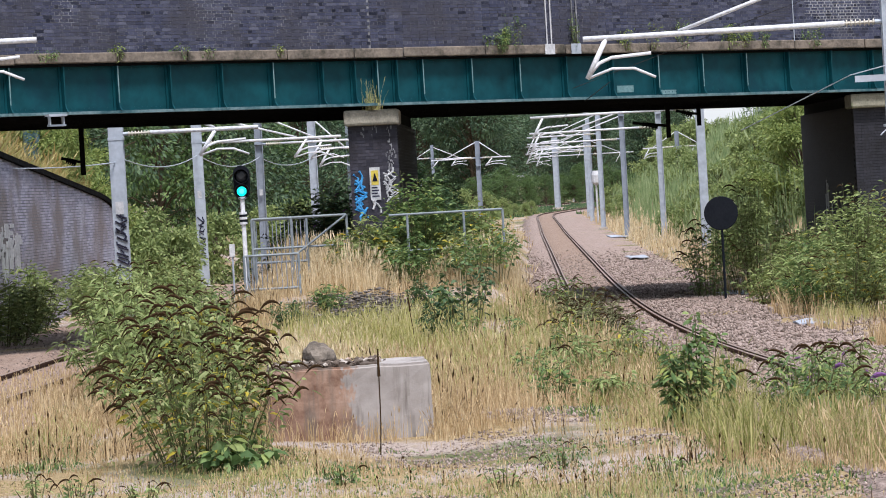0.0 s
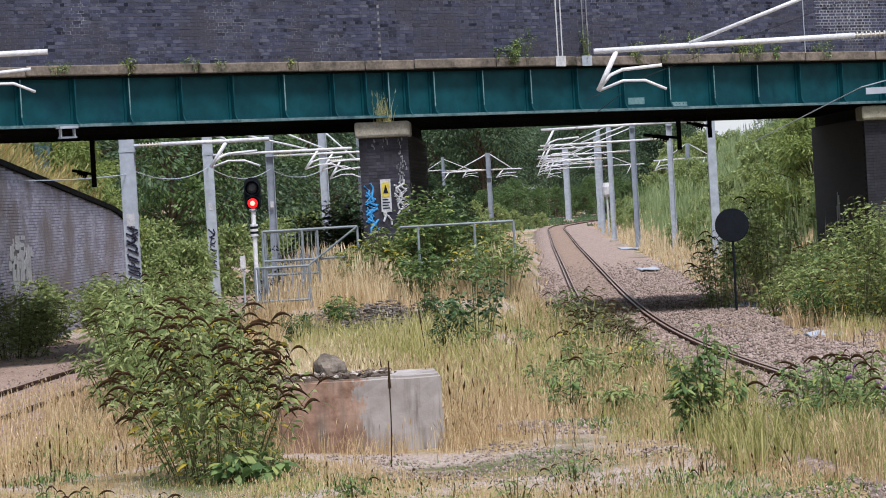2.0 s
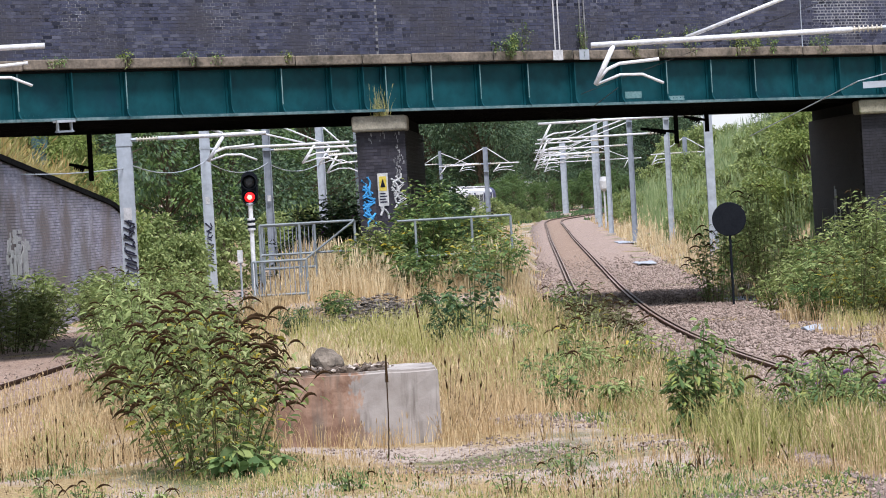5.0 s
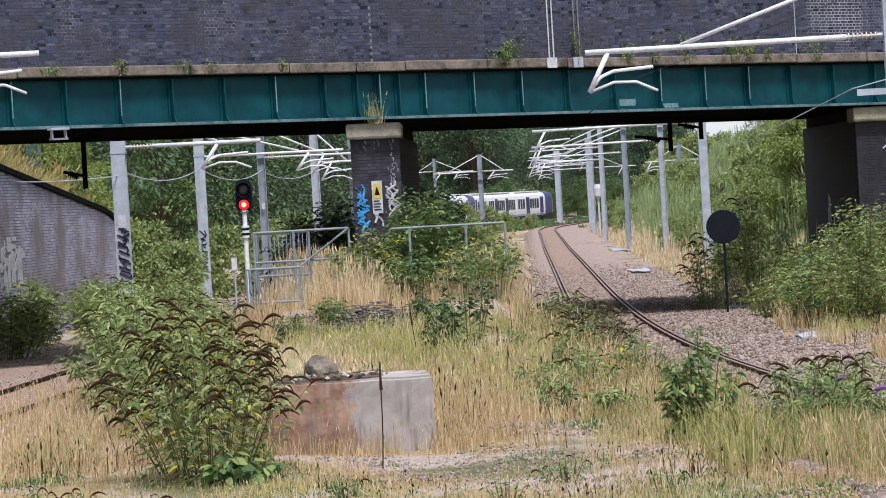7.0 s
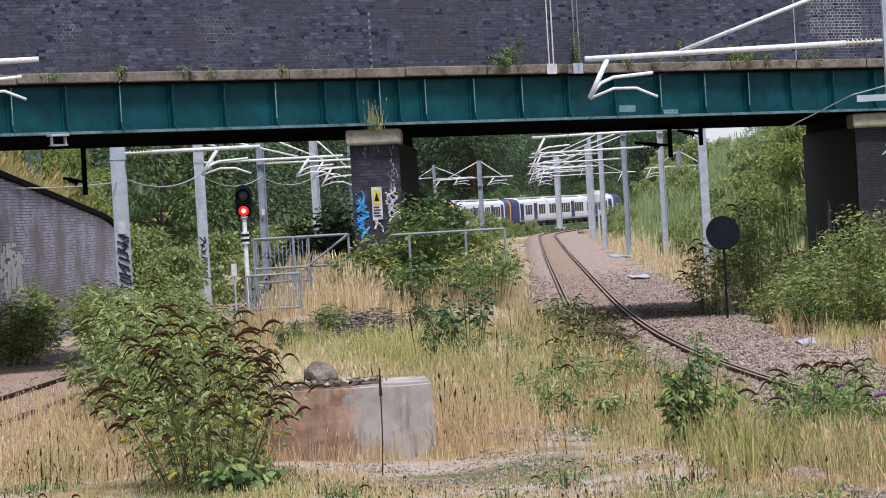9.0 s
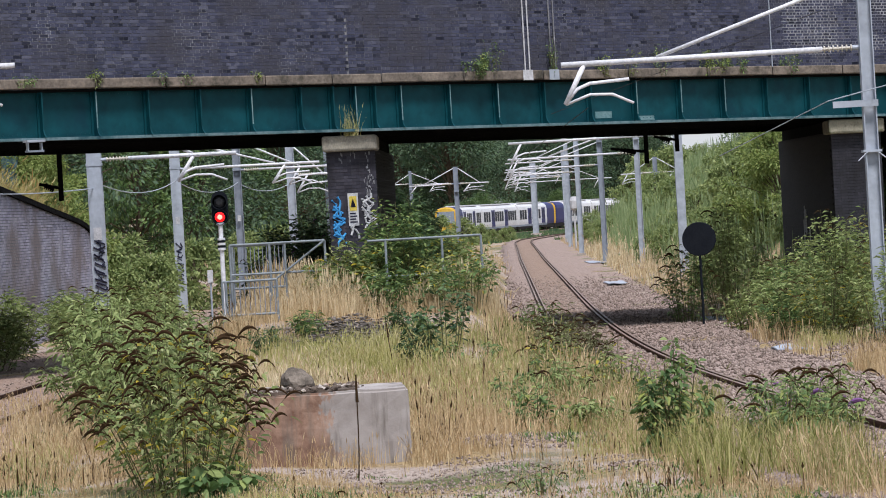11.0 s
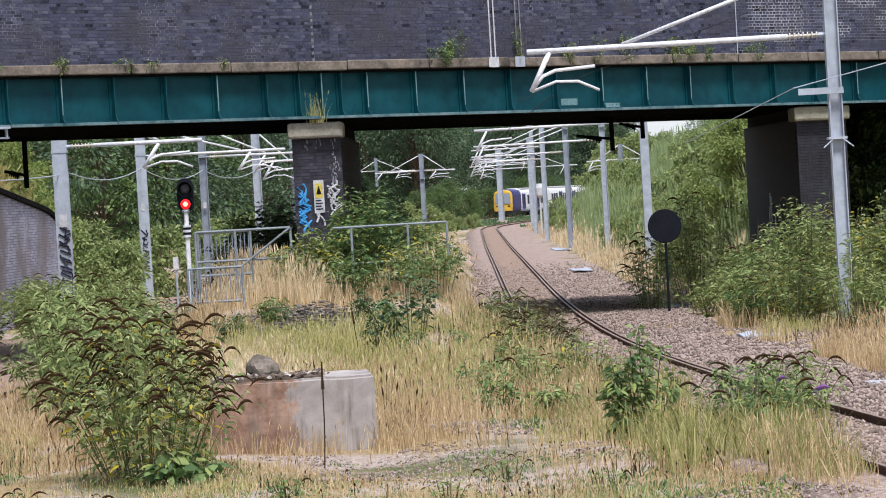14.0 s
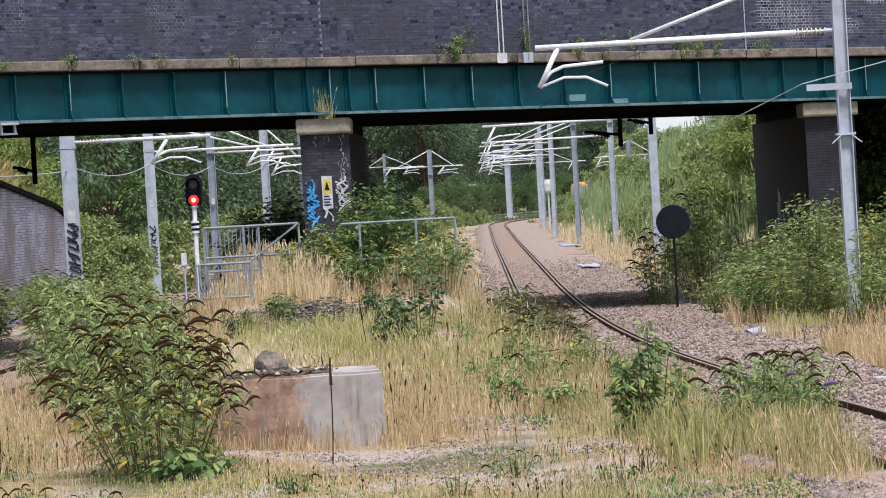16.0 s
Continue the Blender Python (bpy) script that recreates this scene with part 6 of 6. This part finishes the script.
bush("lineside_bush", 10.0, 80.5, 2.6, 2.2, 40, 2400, 0.17, 0.28, BUDLEAF, "tall leafy bush before the bridge pier", 10, 0, 58)
bush("lineside_bush", 11.6, 71.0, 1.6, 2.6, 40, 2400, 0.17, 0.3, LEAFPALE, "pale green bush near the mast", 6, 0, 47)
for i, (x, y, s) in enumerate(((-4.7, 40.2, 0.35), (-4.2, 39.6, 0.3), (-3.4, 39.2, 0.25), (1.2, 40.0, 0.3), (2.2, 38.6, 0.28), (-1.2, 38.4, 0.22), (0.5, 38.0, 0.25))):
    bush("ground_weed", x, y, s, s * 2.0, 9, 120, 0.07, 0.4, LEAF if i % 2 else LEAFPALE, "low green weed among gravel and straw", 4 if i < 4 else 1, 0, 60 + i, spike_len=0.16, category="weed")


for i, (x, y, s, w, m, lab) in enumerate((
        (-0.35, 72.6, 0.55, 1.1, LEAFDARK, "low dark weed beside the rubble"), (0.1, 71.5, 0.6, 1.0, LEAF, "low green weed beside the rubble"),
        (-2.3, 72.4, 0.55, 0.9, LEAF, "low green weed beside the rubble"), (-3.1, 71.0, 0.5, 1.2, LEAFDARK, "low dark weed in dry grass"),
        (0.75, 67.0, 0.6, 1.6, LEAF, "low leafy weed round the sapling's foot"), (-0.1, 67.5, 0.7, 1.0, LEAFDARK, "low dark weed at the sapling's foot"),
        (1.9, 58.5, 0.8, 1.0, LEAF, "green weed in dry grass"), (1.5, 52.0, 0.75, 0.9, LEAF, "green weed in dry grass"),
        (2.3, 51.0, 0.6, 0.8, LEAFPALE, "pale green weed in dry grass"), (3.0, 56.5, 0.9, 1.1, BUDLEAF, "green weed beside the rail"))):
    bush("leafy_weed", x, y, s, w, 16, 520, 0.11, 0.4, m, lab, 0, 0, 300 + i, 0.05, category="weed")


def mullein(x, y, tall, lean, seed):
    m = empty("mullein_stalk", pose(x, y, float(height(x, y)), 0, lean, 0))
    tagged(m, "dry brown mullein stalk with a dense seed spike", "dry stalk")
    pts = [(0.02 * math.sin(3.0 * f + seed), 0, tall * f) for f in np.linspace(0, 1, 8)]
    part("stem", tube(bmesh.new(), pts, 0.009, 6, 0.007), SPIKE, m)
    part("seed_spike", tube(bmesh.new(), [(pts[5][0], 0, tall * 0.74), (pts[6][0], 0, tall * 0.85), (pts[7][0], 0, tall * 1.0)], 0.021, 7, 0.009), SPIKE, m)


mullein(-0.92, 44.0, 1.3, 3.0, 1)
mullein(-0.6, 66.0, 1.0, -4.0, 2)
mullein(0.9, 59.0, 0.8, 3.0, 4)


def near_stalk(x, y, tall, lean, seed):
    """A pale grass stalk close by, with a feathery head."""
    s = empty("grass_stalk", pose(x, y, float(height(x, y)), 0, lean, 0))
    tagged(s, "pale dry grass stalk with feathery head", "grass stalk")
    part("stem", tube(bmesh.new(), [(0, 0, 0), (0.02, 0, tall * 0.5), (-0.02, 0, tall)], 0.007, 5, 0.004), STRAW, s)
    part("head", tube(bmesh.new(), [(-0.012, 0, tall * 0.82), (-0.02, 0, tall * 0.92), (-0.03, 0, tall * 1.05)], 0.012, 5, 0.003), STRAW, s)


near_stalk(3.85, 30.0, 1.15, -15, 1)
near_stalk(3.85, 30.3, 0.85, -19, 2)
near_stalk(4.3, 30.0, 0.65, -12, 3)


def tree(name, mat, tall, wide, clumps, per, leaf, seed, label, low=0.15, category="tree", depth=1.0, lump=1.0):
    """A trunk with limbs and an uneven crown of leaf clumps."""
    rnd = np.random.default_rng(seed)
    t = empty(name)
    tagged(t, label, category)
    bm = bmesh.new()
    tube(bm, [(0, 0, -0.5), (0.05 * tall * rnd.normal(), 0, tall * 0.35), (0, 0.04 * tall * rnd.normal(), tall * 0.8)], tall * 0.022, 8, tall * 0.006)
    lp, lw = [], []
    for i in range(clumps):
        f = rnd.uniform(low, 1.0)
        rad = wide / 2 * (math.sin(math.pi * min(1, 0.18 + 0.8 * f)) ** 0.6) * rnd.uniform(0.45, 1.08)
        a = rnd.uniform(0, 2 * np.pi)
        c = np.array([math.cos(a) * rad, math.sin(a) * rad * depth, tall * f * rnd.uniform(0.92, 1.02)])
        tube(bm, [(0, 0, max(0.1, c[2] * 0.55)), tuple(c * [0.5, 0.5, 0.85]), tuple(c)], tall * 0.006, 5, tall * 0.002)
        size = wide * rnd.uniform(0.09, 0.17) * lump
        d = unit(rnd.normal(size=(per, 3)))
        p = c + d * size * rnd.uniform(0.35 if lump == 1.0 else 0.75, 1.1, (per, 1)) * [1, 1, 0.75]
        lp.append(p)
        lw.append(d + [0, 0, -0.15])
    part("trunk", bm, BARK, t, "brown trunk and limbs")
    p, w = np.concatenate(lp), np.concatenate(lw)
    ob = new("crown", leaf_mesh("crown", p, w, leaf * rnd.uniform(0.6, 1.3, len(p)), 0.55, mat, 0.2))
    ob.parent = t
    ob["label"] = "leafy crown of many small clumps"
    return t


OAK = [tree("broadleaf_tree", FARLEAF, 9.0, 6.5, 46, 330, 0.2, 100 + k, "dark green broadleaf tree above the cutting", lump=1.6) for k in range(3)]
ASH = [tree("roadside_tree", ASHLEAF, 7.5, 5.0, 60, 230, 0.19, 110 + k, "mid green broadleaf tree behind the masts", 0.05, lump=1.3) for k in range(2)]
SHRUB = [tree("bank_shrub", LEAFPALE, 3.2, 3.6, 50, 110, 0.2, 120 + k, "pale green shrub on the grassy bank", 0.05, "shrub") for k in range(2)]
SALLOW = tree("bank_shrub", LEAFYELLOW, 3.6, 3.4, 60, 300, 0.11, 130, "yellow-green shrub on the cutting bank", 0.05, "shrub")


def put(ob, spots, first=True):
    """Copies of a plant; a notch in the far skyline stays open."""
    for k, (x, y, turn, size) in enumerate(spots):
        tall = max(v.co.z for v in ob.children[-1].data.vertices) * size if y > 95 and 0.066 < x / y < 0.092 else 0
        if tall and float(height(x, y)) + tall > 2.95 + 0.0145 * y:
            size *= max(0.2, (2.95 + 0.0145 * y - float(height(x, y))) / tall)
        m = pose(x, y, float(height(x, y)) - 0.1, 0, 0, turn)
        c = ob if (k == 0 and first) else copy_thing(ob, Matrix())
        c.matrix_basis = m
        c.scale = (size, size, size)


rnd = random.Random(33)
# left side, behind the masts
left = [(-13.5 + rnd.uniform(-1, 1), 128), (-11.3, 146), (-15.5, 140), (-10.2, 165), (-8.8, 182), (-13, 172), (-7.6, 200), (-11, 205), (-16, 190), (-6.8, 228), (-9.5, 236), (-14.5, 158), (-6.4, 255), (-9.0, 275), (-18, 150), (-6.6, 290)]
for k, (x, y) in enumerate(left):
    put(ASH[k % 2] if k % 3 else OAK[k % 3], [(x, y, rnd.uniform(0, 360), rnd.uniform(0.8, 1.05))], first=False)
put(SALLOW, [(-12.0, 116, 20, 1.05), (-13.0, 122, 120, 1.2), (-12.2, 109, 220, 1.0), (-13.5, 113, 300, 1.15), (11.9, 118, 0, 1.0), (13.2, 124, 50, 1.1), (16.8, 150, 0, 1.1), (18.2, 168, 90, 1.2), (15.2, 140, 200, 0.8)])
put(SHRUB[0], [(-8.8, 118, 0, 0.7), (-8.4, 135, 50, 0.8), (-7.7, 160, 100, 0.8), (-7.4, 178, 10, 0.9), (-10, 122, 77, 0.8), (13.6, 140, 0, 0.6), (15.5, 175, 60, 0.8), (17.5, 195, 120, 0.9), (19.5, 230, 200, 1.0), (15.0, 210, 33, 0.6), (18.5, 260, 150, 1.0), (22, 280, 0, 1.2), (16.0, 240, 20, 0.7)])
put(SHRUB[1], [(13.0, 122, 0, 0.55), (14.2, 160, 80, 0.7), (20.5, 200, 20, 1.2), (22, 240, 140, 1.2), (17.0, 285, 0, 0.9), (20, 310, 90, 1.0), (24, 330, 10, 1.2), (12.0, 118, 60, 0.45), (4.0, 330, 10, 0.8), (2.0, 345, 100, 0.9), (6.0, 355, 33, 0.6), (0.2, 360, 70, 1.0), (8.2, 352, 0, 0.4), (9.0, 362, 90, 0.45), (7.0, 346, 40, 0.4), (6.0, 340, 140, 0.35)])
for k in range(56):
    y = rnd.uniform(106, 330)
    x = float(x_right(y)) + rnd.uniform(5.0, 17.0)
    put(SHRUB[k % 2], [(x, y, rnd.uniform(0, 360), rnd.uniform(0.35, 0.7))], first=False)
# far wood behind the bend
spots = []
for k in range(46):
    y = rnd.uniform(480, 620)
    x = rnd.uniform(-0.16, 0.02) * y + (0.0 if k % 2 else -4)
    spots.append((x, y))
for k in range(26):
    y = rnd.uniform(640, 720)
    spots.append((rnd.uniform(-0.05, 0.12) * y, y))
for k in range(70):
    y = rnd.uniform(740, 800)
    spots.append((-62 + 2.5 * k + rnd.uniform(-2, 2), y))
for k in range(12):
    y = rnd.uniform(390, 440)
    spots.append((x_left(y) - rnd.uniform(7, 26), y))
for k, (x, y) in enumerate(spots):
    if abs(x - x_left(y)) < 6:
        x = float(x_left(y)) - 9
    size = rnd.uniform(1.5, 2.2) if y > 470 else rnd.uniform(0.6, 0.8)
    if 0.066 < x / y < 0.092:
        size = 1.0
    put(OAK[k % 3], [(x, y, rnd.uniform(0, 360), size)], first=False)
for k in range(26):
    x = 4.0 + 1.5 * k
    y = float(np.interp(x, LX, LY)) + rnd.uniform(9, 22)
    put(ASH[k % 2], [(x, y, rnd.uniform(0, 360), rnd.uniform(0.5, 0.75))], first=False)
for k in range(14):
    y = rnd.uniform(395, 455)
    put(SHRUB[k % 2], [(float(x_left(y)) - rnd.uniform(3.5, 9), y, rnd.uniform(0, 360), rnd.uniform(0.5, 0.9))], first=False)
for k in range(10):
    y = 300 + 12 * k
    put(OAK[k % 3], [(float(x_right(min(y, 400))) + 16 + rnd.uniform(0, 8) + 0.02 * y, y, rnd.uniform(0, 360), rnd.uniform(0.35, 0.5))], first=False)
for k in range(9):
    put(ASH[k % 2], [(12.8 + rnd.uniform(0, 6), 104 + 4 * k, rnd.uniform(0, 360), rnd.uniform(0.45, 0.6))], first=False)
put(SHRUB[0], [(12.8, 97, 10, 0.8), (13.8, 101, 80, 1.0), (15.4, 105, 10, 1.1), (16.5, 99, 150, 1.2), (12.6, 104, 30, 0.8), (11.6, 108, 70, 0.6)], first=False)
put(SHRUB[1], [(14.8, 95, 10, 0.9), (17.8, 103, 80, 1.2), (13.2, 109, 20, 0.8)], first=False)
put(ASH[0], [(14.5, 96, 10, 0.7)])
put(ASH[1], [(17.0, 92, 100, 0.85)])
put(OAK[0], [(-20, 130, 10, 1.0)])
put(OAK[1], [(-17, 170, 10, 1.0)])
put(OAK[2], [(-22, 160, 10, 1.0)])


# weeds rooted in the bridge
def ledge_weed(x, t, z, tall, wide, n, mat, label, seed):
    p = on_bridge(s_of(x), t, z)
    b = bush("ledge_weed", p[0], p[1], tall * 1.4, wide * 1.3, 10, int(n * 1.4), 0.08, 0.4, mat, label, 0, 0, seed, 0.0, 0.6, 0.5, 0.005, p[2], "weed")
    return b


for k, (x, tall, wide, n) in enumerate(((-8.2, 0.12, 0.6, 80), (-6.75, 0.22, 0.3, 90), (-5.45, 0.2, 0.35, 80), (-4.9, 0.14, 0.4, 60), (-3.4, 0.18, 0.25, 60), (1.55, 0.42, 0.7, 340), (1.95, 0.65, 0.5, 120), (7.35, 0.4, 1.0, 420), (8.0, 0.3, 0.5, 150), (9.4, 0.34, 0.5, 140), (5.2, 0.5, 0.8, 60), (3.4, 0.7, 0.24, 90), (6.1, 0.55, 0.5, 70), (4.7, 0.35, 0.5, 120))):
    ledge_weed(x, -0.3, TOP + 0.14, tall, wide, n, LEAFYELLOW if k % 3 == 1 else LEAF, "small weed rooted on the stone course", 200 + k)
p = on_bridge(s_of(-1.4), -0.1, 4.85)
x = p[0] + RNG.normal(0, 0.1, 60)
tuft = blades("ledge_grass", x, np.full(60, p[1] - 0.1), np.full(60, 4.84), RNG.uniform(0.2, 0.75, 60), np.full(60, 0.008), GREENGRASS, 0.25, 0.2)
tagged(tuft, "dry grass tuft on the pier's cap stone", "grass", kind="stuff")


# ---- rubble edge of the old platform ----
def rubble_edge():
    n = 1500
    x = np.where(RNG.random(n) < 0.6, RNG.normal(-1.25, 0.55, n), RNG.uniform(-3.6, 0.9, n))
    y = 72.5 + RNG.normal(0, 1.0, n) + 0.5 * np.sin(x * 2)
    z = height(x, y)
    r = 0.02 + 0.055 * RNG.uniform(0, 1, n) ** 3
    base = np.array([[1, 0, 0], [0, 1, 0], [-1, 0, 0], [0, -1, 0], [0, 0, 0.8], [0, 0, -0.7]])
    v = base[None] * RNG.uniform(0.5, 1.5, (n, 6, 1)) * [1.5, 1.0, 0.6] * r[:, None, None] + np.stack([x, y, z + 0.04 + 0.12 * RNG.random(n) * np.exp(-((x + 1.35) / 0.6) ** 2)], 1)[:, None, :]
    f = np.array([[0, 1, 4], [1, 2, 4], [2, 3, 4], [3, 0, 4], [1, 0, 5], [2, 1, 5], [3, 2, 5], [0, 3, 5]])
    tris = (np.arange(n)[:, None, None] * 6 + f[None]).reshape(-1, 3)
    ob = new("rubble_edge", raw_mesh("rubble_edge", v.reshape(-1, 3), np.zeros((0, 4), int), RUBBLEPIECE, tris))
    tagged(ob, "dark broken stones along the old platform's edge", "rubble", kind="stuff")


rubble_edge()


# ---- parapet bricks, last ----
def parapet_bricks():
    rnd = random.Random(77)
    turn = math.degrees(math.atan2(BU.y, BU.x))
    meshes = {}
    for nm, ln in (("stretcher", 0.215), ("header", 0.1025)):
        bm = box(bmesh.new(), 0, ln, -0.0818, -0.02, 0, 0.063)
        me = mesh_of("brick_" + nm, bm, BRICK_ONE)
        meshes[nm] = me
    verts, faces = [], []
    z, row, count = TOP + 0.235, 0, 0
    while z < TOP + 2.1:
        head = row % 2 == 1
        ln = 0.1125 if head else 0.225
        s = -1.6 + (0.056 if head else 0)
        while s < 30.5:
            d = rnd.uniform(-0.006, 0.004)
            if not head and 9.6 < s < 17.5 and count < 300 and row < 20:
                ob = new("brick", meshes["stretcher"])
                p = on_bridge(s, d, z)
                ob.matrix_basis = pose(p[0], p[1], p[2], 0, 0, turn)
                ob.parent = BRIDGE
                count += 1
            else:
                k = len(verts)
                limed = s > LIME_S and noise.noise((s * 0.7, z * 1.3, 5.0)) > -0.12
                for a in (s, s + ln - (0.024 if limed else 0.01)):
                    for t in (-0.1 + d, -0.03):
                        for zz in (z, z + (0.052 if limed else 0.063)):
                            verts.append(on_bridge(a, t, zz))
                for q in ((0, 1, 3, 2), (4, 6, 7, 5), (0, 4, 5, 1), (0, 2, 6, 4), (1, 5, 7, 3)):
                    faces.append(tuple(k + i for i in q))
            s += ln
        z, row = z + 0.0745, row + 1
    tagged(quick("bricks", verts, faces, BRICK, BRIDGE), kind="stuff")


parapet_bricks()


def motions():
    for i, c in enumerate(CARS):
        walk(c, [(t, car_pose(t, i)) for t in [k * 0.5 for k in range(33)]])
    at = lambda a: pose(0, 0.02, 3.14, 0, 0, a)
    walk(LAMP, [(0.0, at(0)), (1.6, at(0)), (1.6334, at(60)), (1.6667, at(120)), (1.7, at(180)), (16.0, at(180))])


motions()
